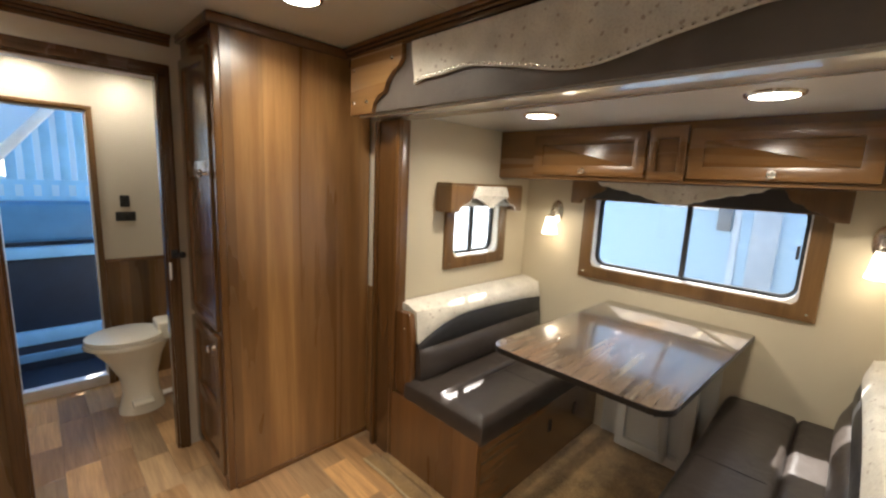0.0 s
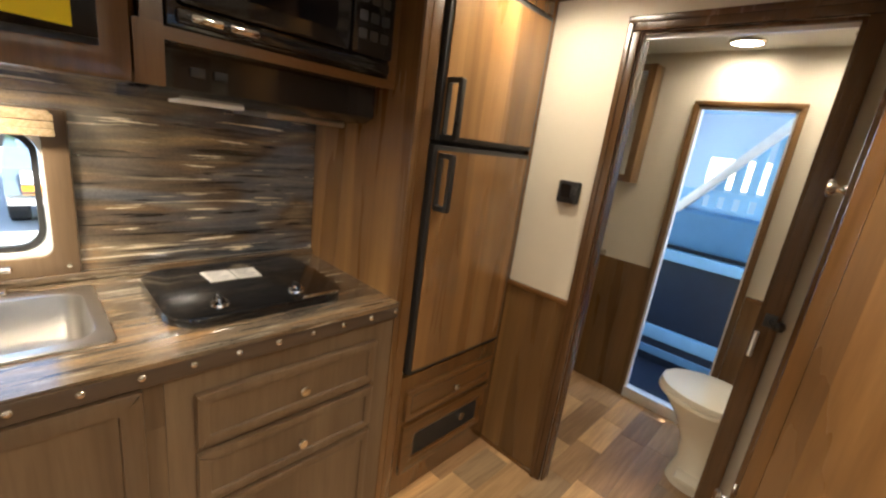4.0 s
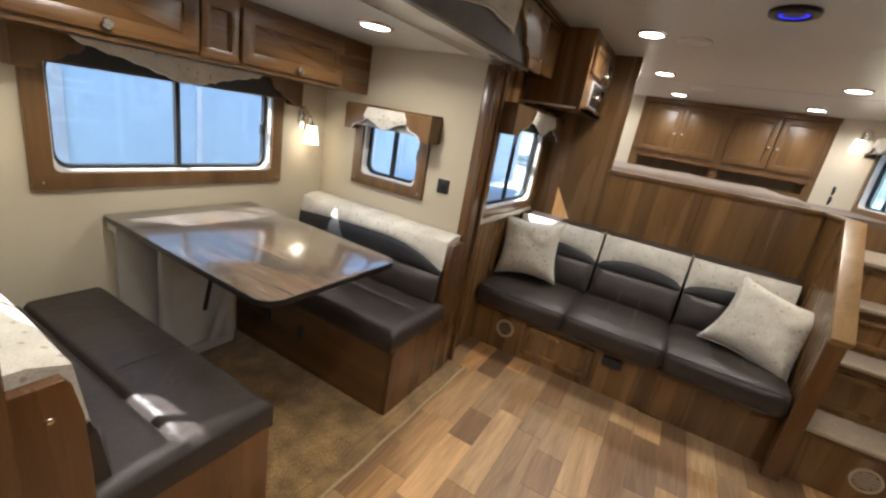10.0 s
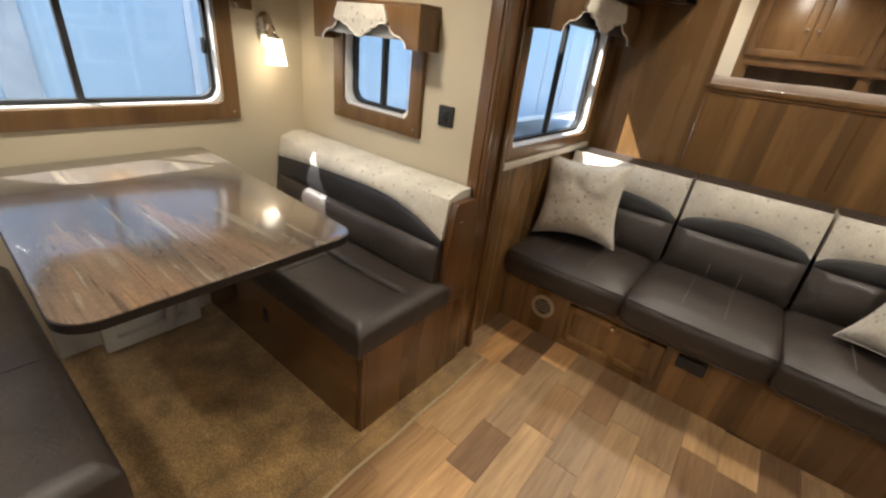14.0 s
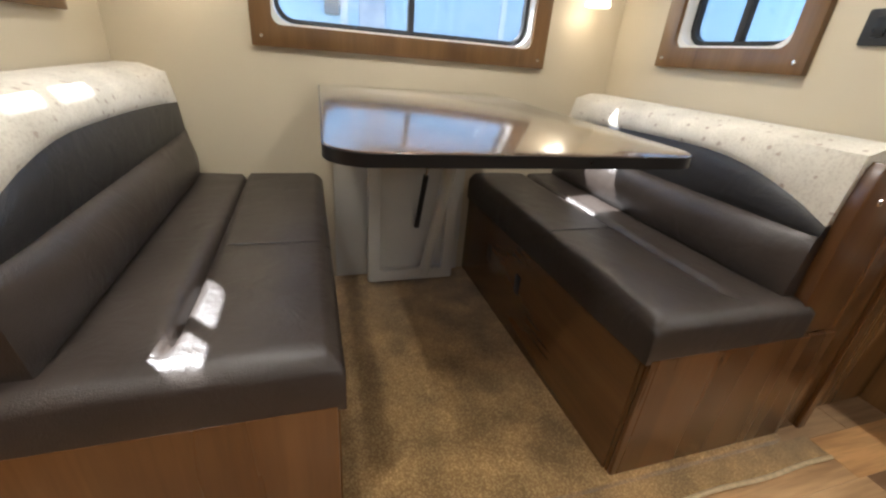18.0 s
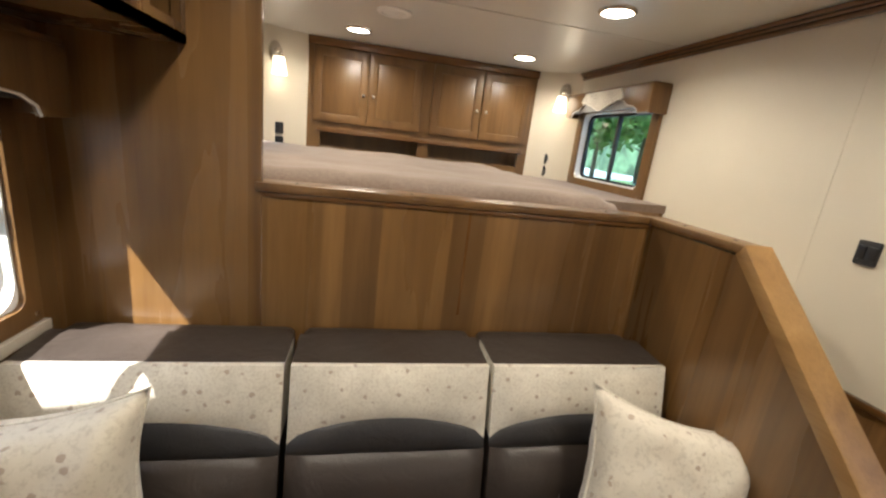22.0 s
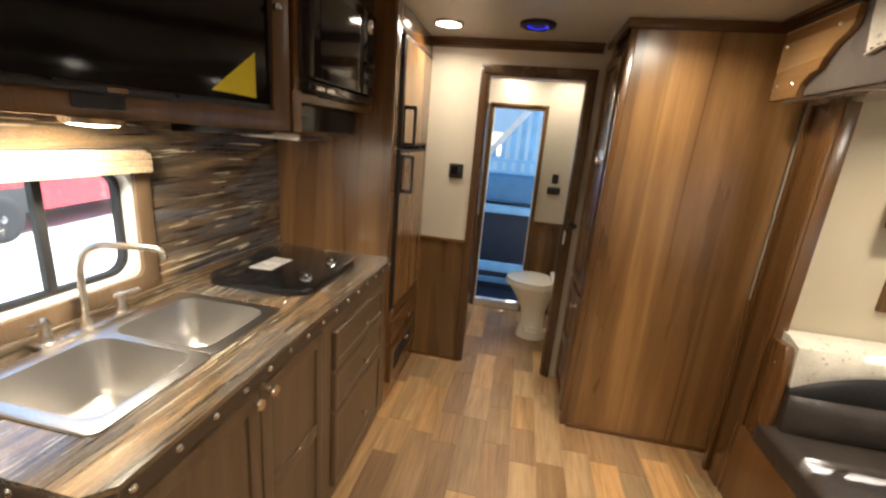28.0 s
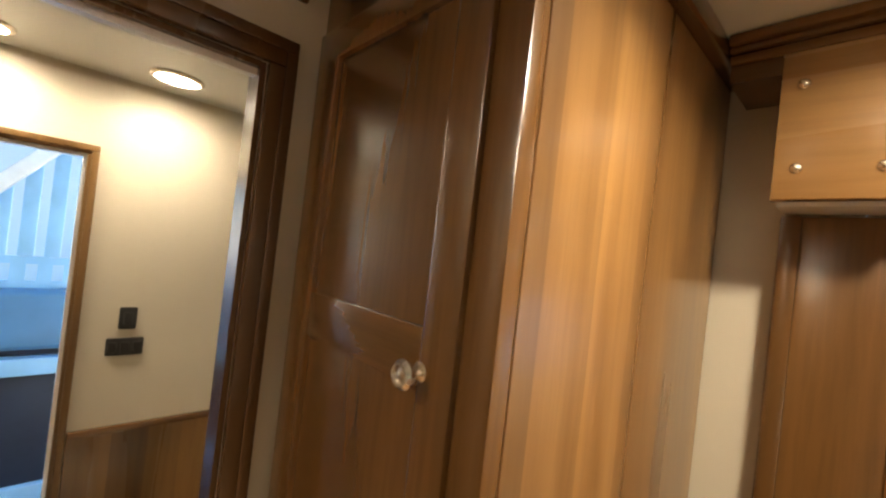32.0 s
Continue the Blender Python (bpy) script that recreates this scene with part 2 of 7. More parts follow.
def leather(name, c, rough=0.38):
    m, nt, p = nodes_of(name)
    v = coords(nt)
    n = noise_tex(nt, v, 5, 5)
    col = ramp(nt, n, ((0.3, tuple(x * 0.8 for x in c)), (0.7, tuple(x * 1.25 for x in c))))
    nt.links.new(col, p.inputs["Base Color"])
    vo = nt.nodes.new("ShaderNodeTexVoronoi")
    vo.inputs["Scale"].default_value = 420
    nt.links.new(v, vo.inputs["Vector"])
    wr = noise_tex(nt, coords(nt, (1, 1, 1)), 14, 4, 0.6, 1.0)
    add = nt.nodes.new("ShaderNodeMath")
    add.operation = "MULTIPLY_ADD"
    add.inputs[1].default_value = 0.12
    nt.links.new(vo.outputs["Distance"], add.inputs[0])
    nt.links.new(wr, add.inputs[2])
    bump(nt, p, add.outputs[0], 0.42, 0.008)
    mr = nt.nodes.new("ShaderNodeMapRange")
    mr.inputs[3].default_value, mr.inputs[4].default_value = rough - 0.05, rough + 0.12
    nt.links.new(n, mr.inputs[0])
    nt.links.new(mr.outputs[0], p.inputs["Roughness"])
    return m


def glass(name, tint=(1, 1, 1), rough=0.0, clear=0.88):
    m, nt, p = nodes_of(name)
    nt.nodes.remove(p)
    out = nt.nodes["Material Output"]
    tr = nt.nodes.new("ShaderNodeBsdfTransparent")
    gl = nt.nodes.new("ShaderNodeBsdfGlossy")
    gl.inputs["Roughness"].default_value = rough + 0.01
    tr.inputs[0].default_value = (*(clear * a for a in tint), 1)
    lw = nt.nodes.new("ShaderNodeLayerWeight")
    pw = nt.nodes.new("ShaderNodeMath")
    pw.operation = "POWER"
    pw.inputs[1].default_value = 4.0
    nt.links.new(lw.outputs["Facing"], pw.inputs[0])
    fr = nt.nodes.new("ShaderNodeMath")
    fr.operation = "MULTIPLY_ADD"
    fr.inputs[1].default_value, fr.inputs[2].default_value = 0.45, 0.035
    nt.links.new(pw.outputs[0], fr.inputs[0])
    mx = nt.nodes.new("ShaderNodeMixShader")
    nt.links.new(fr.outputs[0], mx.inputs[0])
    nt.links.new(tr.outputs[0], mx.inputs[1])
    nt.links.new(gl.outputs[0], mx.inputs[2])
    nt.links.new(mx.outputs[0], out.inputs[0])
    return m


def glow(name, c, strength, base=(0.9, 0.9, 0.9)):
    m, nt, p = nodes_of(name)
    p.inputs["Base Color"].default_value = (*base, 1)
    p.inputs["Emission Color"].default_value = (*c, 1)
    p.inputs["Emission Strength"].default_value = strength
    return m


CREAM = plain("cream_wallboard", (0.59, 0.535, 0.435), 0.55, var=0.035, scale=2.0, bumpy=0.08, bscale=500)
CREAM2 = plain("slide_wallboard", (0.545, 0.475, 0.345), 0.5, var=0.035, scale=2.0, bumpy=0.08, bscale=500)
CEIL = plain("grey_white_ceiling_panel", (0.58, 0.58, 0.54), 0.33, var=0.03, scale=0.15)
PANEL = wood("walnut_wall_panel", (0.112, 0.058, 0.020), (0.20, 0.108, 0.038), (0.31, 0.172, 0.064), "z", 0.26, 1.0, 0.105, "x", 0.4)
PANELY = wood("walnut_wall_panel_side", (0.112, 0.058, 0.020), (0.20, 0.108, 0.038), (0.31, 0.172, 0.064), "z", 0.26, 1.0, 0.105, "y", 0.4)
WARM = wood("warm_walnut_panel", (0.125, 0.060, 0.020), (0.245, 0.125, 0.045), (0.40, 0.225, 0.088), "z", 0.27, 1.1, 0.12, "x", 0.9)
WARMY = wood("warm_walnut_side_panel", (0.125, 0.060, 0.020), (0.245, 0.125, 0.045), (0.40, 0.225, 0.088), "z", 0.26, 0.8, 0.12, "y", 0.7)
STAIN = wood("stained_maple_upright", (0.077, 0.035, 0.010), (0.126, 0.057, 0.017), (0.175, 0.081, 0.025), "z", 0.2, 1.3, coat=0.7)
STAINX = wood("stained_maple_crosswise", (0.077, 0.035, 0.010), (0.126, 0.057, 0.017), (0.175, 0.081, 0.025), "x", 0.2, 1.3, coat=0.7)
STAINY = wood("stained_maple_lengthwise", (0.077, 0.035, 0.010), (0.126, 0.057, 0.017), (0.175, 0.081, 0.025), "y", 0.2, 1.3, coat=0.7)
CABX = wood("upper_cabinet_maple", (0.087, 0.041, 0.012), (0.148, 0.071, 0.022), (0.211, 0.104, 0.034), "y", 0.25, 1.1, coat=0.4)
GREYWOOD = wood("greyed_walnut_front", (0.117, 0.074, 0.043), (0.163, 0.107, 0.062), (0.218, 0.149, 0.088), "z", 0.38, 1.2)
TRIMW = wood("window_trim_wood", (0.088, 0.043, 0.015), (0.145, 0.076, 0.026), (0.199, 0.106, 0.038), "z", 0.33, 1.6)
OAK = wood("oak_rail", (0.192, 0.102, 0.036), (0.288, 0.162, 0.060), (0.372, 0.222, 0.090), "y", 0.3, 1.5)
BENCHW = wood("reddish_bench_panel", (0.088, 0.036, 0.011), (0.155, 0.070, 0.022), (0.235, 0.115, 0.04), "z", 0.26, 0.9, 0.12, "y", 0.5)
CASE = wood("dark_door_casing", (0.045, 0.020, 0.007), (0.078, 0.035, 0.011), (0.11, 0.052, 0.017), "z", 0.24, 1.3, coat=0.45)
PLANK = plank_mat()
SUBFLOOR = plain("dark_plank_joint", (0.045, 0.033, 0.024), 0.8)
COUNTER = stone_laminate("banded_stone_counter", 0.16, "y", 1.0, 1.0, 0.6, 1.12, 0.45, (0.17, 0.125, 0.075))
SPLASH = stone_laminate("banded_stone_backsplash", 0.22, "y", 0.9, 0.8, 0.95, 1.45, 0.22, (0.12, 0.10, 0.08))
TABLETOP = stone_laminate("banded_stone_tabletop", 0.24, "x", 1.1, 0.6, 0.32, 0.95, 0.55, (0.15, 0.115, 0.085), 0.5, 0.11)
LEATHER = leather("charcoal_brown_leather", (0.040, 0.031, 0.026), 0.33)
LEATHER2 = leather("black_leather", (0.023, 0.022, 0.023), 0.4)
CLOTH = speckle("cream_printed_cloth", (0.68, 0.64, 0.55), (0.58, 0.53, 0.45), 160, 0.85, 0.6, 0.3, ((0.36, 0.28, 0.22), 30.0), 0.06)
PILLOWC = speckle("cream_floral_cloth", (0.62, 0.57, 0.48), (0.52, 0.47, 0.39), 70, 0.9, 0.62, 0.3, ((0.34, 0.26, 0.2), 24.0))
CARPET = speckle("brown_flecked_carpet", (0.31, 0.185, 0.068), (0.55, 0.37, 0.16), 190, 0.97, 0.60, 0.4, None, 0.28)
TREADC = speckle("tan_stair_carpet", (0.287, 0.213, 0.132), (0.414, 0.316, 0.207), 150, 0.97, 0.55, 0.4)
BEDC = speckle("rosy_brown_bed_carpet", (0.15, 0.10, 0.072), (0.195, 0.138, 0.105), 110, 0.97, 0.55, 0.3)
DARKCARPET = speckle("charcoal_door_carpet", (0.016, 0.016, 0.018), (0.04, 0.04, 0.042), 200, 0.95, 0.6, 0.3)
GREYCARPET = speckle("grey_door_carpet", (0.20, 0.19, 0.175), (0.11, 0.10, 0.095), 60, 0.95, 0.68, 0.2)
STEEL = plain("brushed_steel", (0.62, 0.60, 0.57), 0.30, 1.0, 0.02, 120)
CHROME = plain("polished_chrome", (0.75, 0.75, 0.74), 0.08, 1.0, 0.03)
NICKEL = plain("satin_nickel", (0.72, 0.66, 0.58), 0.25, 1.0, 0.05)
ALU = plain("bare_aluminium", (0.78, 0.79, 0.81), 0.4, 0.65, 0.06, 20)
BLACKP = plain("black_plastic", (0.012, 0.012, 0.013), 0.3, var=0.2)
BLACKM = plain("matt_black_plastic", (0.02, 0.02, 0.021), 0.55, var=0.2)
ENAMEL = plain("gloss_black_enamel", (0.010, 0.010, 0.011), 0.13, var=0.15, coat=0.4)
BLACKG = plain("black_gloss_screen", (0.006, 0.006, 0.007), 0.06, var=0.1)
RUBBER = plain("black_rubber_seal", (0.015, 0.015, 0.016), 0.7)
WHITEP = plain("white_plastic", (0.78, 0.77, 0.74), 0.35, var=0.03)
BONE = plain("bone_ceramic", (0.76, 0.71, 0.60), 0.16, var=0.03, coat=0.4)
YELLOW = plain("yellow_sticker_film", (0.85, 0.68, 0.01), 0.4, var=0.03)
PAPER = plain("white_paper", (0.8, 0.79, 0.77), 0.8, var=0.03)
STITCH = plain("grey_thread", (0.2, 0.185, 0.17), 0.7)
PIPING = plain("white_piping_cord", (0.72, 0.69, 0.62), 0.7)
SHADEF = speckle("tan_roman_shade_cloth", (0.5, 0.36, 0.2), (0.62, 0.47, 0.29), 120, 0.9, 0.55, 0.2)
GLASS = glass("window_glass", (0.92, 0.97, 1.0))
TINTED = glass("smoked_window_glass", (0.78, 0.94, 1.0), 0.0, 0.78)
FROST = glow("frosted_lamp_glass", (1.0, 0.86, 0.64), 1.1)
GREYCLOTH = speckle("grey_lining_cloth", (0.30, 0.30, 0.29), (0.38, 0.38, 0.36), 160, 0.85, 0.55, 0.2)
LED = glow("warm_led_disc", (1.0, 0.9, 0.74), 8.0)
BLUELED = glow("blue_led_ring", (0.02, 0.03, 1.0), 0.25, (0.1, 0.1, 0.3))
REDLED = glow("red_digit_glow", (1.0, 0.03, 0.05), 0.12, (0.2, 0.02, 0.02))
# White skin with the blue of open-sky shade mixed into its colour.
SKYWHITE = plain("skylight_tinted_trailer_skin", (0.40, 0.54, 0.68), 0.3, var=0.04, scale=1.0)


# ---- building helpers ----
def part(name, bm, material, parent, label=""):
    me = bpy.data.meshes.new(name)
    bm.normal_update()
    bm.to_mesh(me)
    bm.free()
    me.materials.append(material)
    ob = new(name, me)
    if parent is not None:
        ob.parent = parent
        ob.matrix_parent_inverse = Matrix.Translation(parent.location).inverted() if parent.type == "EMPTY" else Matrix()
    if label:
        ob["label"] = label
    return ob


def thing(name, at, label, category, group="", kind=""):
    ob = new(name)
    ob.empty_display_size = 0.05
    ob.location = at
    return tagged(ob, label, category, group, kind)


def solo(name, bm, material, label, category, group="", kind=""):
    return tagged(part(name, bm, material, None), label, category, group, kind)


def structure(name, bm, material, label, category=""):
    return tagged(part(name, bm, material, None), label, category or name.split("_")[0], "", "structure")


def BM():
    return bmesh.new()


def smooth(bm, deg=40):
    lim = math.cos(radians(deg))
    bm.normal_update()
    for f in bm.faces:
        f.smooth = True
    for e in bm.edges:
        if len(e.link_faces) == 2 and e.link_faces[0].normal.dot(e.link_faces[1].normal) < lim:
            e.smooth = False
    return bm


def box(x0, y0, z0, x1, y1, z1, bevel=0.0, seg=2, bm=None):
    """An upright box, its edges rounded by bevel."""
    b = bmesh.new()
    r = bmesh.ops.create_cube(b, size=1)
    for v in b.verts:
        v.co = Vector(((x0 + x1) / 2 + v.co.x * abs(x1 - x0), (y0 + y1) / 2 + v.co.y * abs(y1 - y0), (z0 + z1) / 2 + v.co.z * abs(z1 - z0)))
    if bevel:
        bmesh.ops.bevel(b, geom=b.edges[:], offset=min(bevel, 0.49 * min(abs(x1 - x0), abs(y1 - y0), abs(z1 - z0))), segments=seg, profile=0.6, affect="EDGES")
        smooth(b, 50)
    return join(bm, b) if bm is not None else b


def join(bm, other):
    me = bpy.data.meshes.new("tmp")
    other.to_mesh(me)
    other.free()
    bm.from_mesh(me)
    bpy.data.meshes.remove(me)
    return bm


def moved(bm, m):
    bmesh.ops.transform(bm, matrix=m, verts=bm.verts[:])
    return bm


def rod(p0, p1, r, seg=12, r2=None, bm=None):
    b = bmesh.new()
    p0, p1 = Vector(p0), Vector(p1)
    d = p1 - p0
    bmesh.ops.create_cone(b, cap_ends=True, segments=seg, radius1=r, radius2=r if r2 is None else r2, depth=d.length)
    moved(b, Matrix.Translation((p0 + p1) / 2) @ d.to_track_quat("Z", "Y").to_matrix().to_4x4())
    smooth(b, 50)
    return join(bm, b) if bm is not None else b


def lathe(profile, at=(0, 0, 0), axis=(0, 0, 1), seg=24, bm=None):
    """profile: (radius, height) pairs, turned about axis."""
    b = bmesh.new()
    rings = []
    for r, h in profile:
        rings.append([b.verts.new((r * math.cos(2 * math.pi * i / seg), r * math.sin(2 * math.pi * i / seg), h)) for i in range(seg)])
    for a, c in zip(rings, rings[1:]):
        for i in range(seg):
            b.faces.new((a[i], a[(i + 1) % seg], c[(i + 1) % seg], c[i]))
    if profile[0][0] > 1e-4:
        b.faces.new(list(reversed(rings[0])))
    if profile[-1][0] > 1e-4:
        b.faces.new(rings[-1])
    bmesh.ops.remove_doubles(b, verts=b.verts[:], dist=1e-5)
    bmesh.ops.recalc_face_normals(b, faces=b.faces[:])
    moved(b, Matrix.Translation(at) @ Vector(axis).to_track_quat("Z", "Y").to_matrix().to_4x4())
    smooth(b, 40)
    return join(bm, b) if bm is not None else b


def tube(points, r, seg=8, bm=None, ends=True):
    """A round cord or pipe along points."""
    b = bmesh.new()
    pts = [Vector(p) for p in points]
    rings = []
    up = Vector((0.13, 0.27, 1)).normalized()
    for i, p in enumerate(pts):
        d = (pts[min(i + 1, len(pts) - 1)] - pts[max(i - 1, 0)]).normalized()
        s = d.cross(up)
        s = s.normalized() if s.length > 1e-4 else Vector((1, 0, 0))
        n = s.cross(d).normalized()
        rings.append([b.verts.new(p + r * (s * math.cos(2 * math.pi * k / seg) + n * math.sin(2 * math.pi * k / seg))) for k in range(seg)])
    for a, c in zip(rings, rings[1:]):
        for k in range(seg):
            b.faces.new((a[k], a[(k + 1) % seg], c[(k + 1) % seg], c[k]))
    if ends:
        b.faces.new(list(reversed(rings[0])))
        b.faces.new(rings[-1])
    bmesh.ops.recalc_face_normals(b, faces=b.faces[:])
    smooth(b, 60)
    return join(bm, b) if bm is not None else b


def arc(c, r, a0, a1, n=8):
    return [(c[0] + r * math.cos(radians(a0 + (a1 - a0) * i / n)), c[1] + r * math.sin(radians(a0 + (a1 - a0) * i / n))) for i in range(n + 1)]


def rrect(u0, v0, u1, v1, r, n=6):
    """A rounded rectangle, counter-clockwise, 4 * (n + 1) points."""
    r = min(r, (u1 - u0) / 2 - 1e-4, (v1 - v0) / 2 - 1e-4)
    return arc((u1 - r, v1 - r), r, 0, 90, n) + arc((u0 + r, v1 - r), r, 90, 180, n) + arc((u0 + r, v0 + r), r, 180, 270, n) + arc((u1 - r, v0 + r), r, 270, 360, n)


class Wall:
    """A plane with u along it, v up, and d out of it into the room."""

    def __init__(self, axis, at, out):
        self.axis, self.at, self.out = axis, at, out

    def __call__(self, u, v, d=0.0):
        w = self.at + self.out * d
        return Vector((w, u, v)) if self.axis == "x" else Vector((u, w, v))


def slab(wall, loop, d0, d1, bevel=0.0, bm=None):
    """A plate of that outline between depths d0 and d1."""
    b = bmesh.new()
    lo = [b.verts.new(wall(u, v, d0)) for u, v in loop]
    hi = [b.verts.new(wall(u, v, d1)) for u, v in loop]
    n = len(loop)
    b.faces.new(lo)
    top = b.faces.new(hi)
    for i in range(n):
        b.faces.new((lo[i], lo[(i + 1) % n], hi[(i + 1) % n], hi[i]))
    bmesh.ops.recalc_face_normals(b, faces=b.faces[:])
    if bevel:
        bmesh.ops.bevel(b, geom=[e for e in top.edges], offset=bevel, segments=2, profile=0.6, affect="EDGES")
    smooth(b, 35)
    return join(bm, b) if bm is not None else b


def ring(wall, outer, inner, d0, d1, bevel=0.0, bm=None):
    """A flat frame between two outlines with the same number of points."""
    b = bmesh.new()
    n = len(outer)
    o0 = [b.verts.new(wall(u, v, d0)) for u, v in outer]
    o1 = [b.verts.new(wall(u, v, d1)) for u, v in outer]
    i0 = [b.verts.new(wall(u, v, d0)) for u, v in inner]
    i1 = [b.verts.new(wall(u, v, d1)) for u, v in inner]
    for k in range(n):
        j = (k + 1) % n
        for q in ((o1[k], o1[j], i1[j], i1[k]), (o0[k], i0[k], i0[j], o0[j]), (o0[k], o0[j], o1[j], o1[k]), (i0[k], i1[k], i1[j], i0[j])):
            b.faces.new(q)
    bmesh.ops.recalc_face_normals(b, faces=b.faces[:])
    if bevel:
        es = [e for e in b.edges if all(v in set(o1) | set(i1) for v in e.verts) and (set(e.verts) <= set(o1) or set(e.verts) <= set(i1))]
        bmesh.ops.bevel(b, geom=es, offset=bevel, segments=2, profile=0.6, affect="EDGES")
    smooth(b, 35)
    return join(bm, b) if bm is not None else b


def holed(wall, u0, u1, v0, v1, holes, d0, d1):
    """A wall of boxes around rectangular openings (u0, v0, u1, v1)."""
    b = bmesh.new()
    us = sorted({u0, u1, *[h[0] for h in holes], *[h[2] for h in holes]})
    for a, c in zip(us, us[1:]):
        cuts = sorted((max(h[1], v0), min(h[3], v1)) for h in holes if h[0] < c - 1e-6 and h[2] > a + 1e-6)
        z = v0
        for lo, hi in [*cuts, (v1, v1)]:
            if lo > z + 1e-6:
                p, q = wall(a, z, d0), wall(c, lo, d1)
                box(min(p.x, q.x), min(p.y, q.y), z, max(p.x, q.x), max(p.y, q.y), lo, bm=b)
            z = max(z, hi)
    return b


def cushion(x0, y0, z0, x1, y1, z1, r=0.03, puff=0.012, n=7):
    """A stuffed block: rounded edges and slightly domed faces."""
    b = bmesh.new()
    bmesh.ops.create_cube(b, size=2)
    bmesh.ops.subdivide_edges(b, edges=b.edges[:], cuts=n, use_grid_fill=True)
    h = Vector((abs(x1 - x0) / 2, abs(y1 - y0) / 2, abs(z1 - z0) / 2))
    c = Vector(((x0 + x1) / 2, (y0 + y1) / 2, (z0 + z1) / 2))
    r = min(r, min(h) * 0.95)
    for v in b.verts:
        q = Vector(math.copysign(1 - (1 - abs(t)) ** 1.6, t) for t in v.co)
        p = Vector(q[i] * h[i] for i in range(3))
        core = Vector(max(-(h[i] - r), min(h[i] - r, p[i])) for i in range(3))
        d = p - core
        if d.length > 1e-6:
            p = core + d.normalized() * min(r, max(d.length, r if max(abs(d[i]) for i in range(3)) >= r - 1e-6 else d.length))
        dome = 1.0
        for i in range(3):
            if abs(v.co[i]) < 0.999:
                dome *= 1 - v.co[i] ** 2
        k = max(range(3), key=lambda i: abs(v.co[i]))
        p[k] += math.copysign(puff * dome, v.co[k])
        v.co = c + p
    smooth(b, 60)
    return b


def knob(at, axis, r=0.015, stand=0.024):
    return lathe([(0.0055, 0), (0.005, stand * 0.45), (r * 0.8, stand * 0.55), (r, stand * 0.75), (r * 0.85, stand * 0.95), (0, stand)], at, axis, 14)


def raised_door(wall, u0, v0, u1, v1, d0, mat_frame, mat_panel, parent, name="door", arched=False, rail=0.05, split=None):
    """A framed cabinet door with a recessed panel; returns the door's frame, on which the panel and knob sit."""
    o, i = rrect(u0, v0, u1, v1, 0.004, 2), rrect(u0 + rail, v0 + rail, u1 - rail, v1 - rail, 0.004, 2)
    fr = part(name, ring(wall, o, i, d0, d0 + 0.019, 0.0085), mat_frame, parent)
    part("panel", slab(wall, rrect(u0 + rail - 0.006, v0 + rail - 0.006, u1 - rail + 0.006, v1 - rail + 0.006, 0.004, 2), d0 + 0.001, d0 + 0.01), mat_panel, fr)
    return fr


# ---- large structure ----
WX, EX = -1.02, 1.262          # inner faces of the kerb-side and slide-side walls
SX, SY0, SY1 = 2.298, -0.372, 1.428   # slide room: outer wall and end walls
CZ, SZ = 2.005, 1.72          # ceilings
RY, BY = 2.18, 3.22           # wall before the washroom and wall behind it
PY = -1.575                    # front of the bed platform
WW, WE = Wall("x", WX, 1), Wall("x", EX, -1)
WS, WS0, WS1 = Wall("x", SX, -1), Wall("y", SY0, 1), Wall("y", SY1, -1)
WR, WB, WP = Wall("y", RY, -1), Wall("y", BY, -1), Wall("y", PY, 1)
DOOR = (-0.735, 0.0, -0.055, 1.763)
KWIN, BWIN, FWIN = (0.262, 0.945, 0.735, 1.30), (-3.185, 1.285, -2.445, 1.73), (-1.445, 0.94, -0.625, 1.468)
GWIN, S1WIN, S2WIN = (0.02, 0.97, 0.96, 1.41), (1.60, 1.012, 2.002, 1.355), (1.568, 1.012, 1.972, 1.355)

structure("wall_west", holed(WW, -3.32, BY + 0.06, -0.02, CZ + 0.03, [DOOR, KWIN, BWIN], -0.05, 0), CREAM, "cream wallboard on the kitchen and entry side", "wall")
structure("wall_east", holed(WE, -3.32, BY + 0.06, -0.02, CZ + 0.03, [(SY0 - 0.05, -0.02, SY1 + 0.05, SZ + 0.005), FWIN, BWIN], -0.05, 0), CREAM, "cream wallboard with the slide-out opening", "wall")
structure("wall_rear", holed(WR, WX, EX, 0, CZ, [(-0.10, 0, 0.445, 1.83)], -0.05, 0), CREAM, "cream partition with the washroom doorway", "wall")
structure("wall_washroom", holed(WB, WX, EX, 0, CZ, [(-0.138, 0, 0.27, 1.735)], -0.04, 0), CREAM, "cream washroom wall with a narrow doorway", "wall")
structure("wall_slide", holed(WS, SY0 - 0.05, SY1 + 0.05, -0.05, SZ + 0.05, [GWIN], -0.045, 0), CREAM2, "cream outer wall of the slide-out", "wall")
structure("wall_slide_front", holed(WS0, EX - 0.02, SX, -0.05, SZ + 0.05, [S2WIN], -0.045, 0), CREAM2, "cream end wall of the slide-out by the sofa", "wall")
structure("wall_slide_rear", holed(WS1, EX - 0.02, SX, -0.05, SZ + 0.05, [S1WIN], -0.045, 0), CREAM2, "cream end wall of the slide-out by the wardrobe", "wall")
structure("ceiling", box(WX - 0.05, -4.0, CZ, EX + 0.05, BY + 0.06, CZ + 0.05), CEIL, "smooth grey-white ceiling panels", "ceiling")
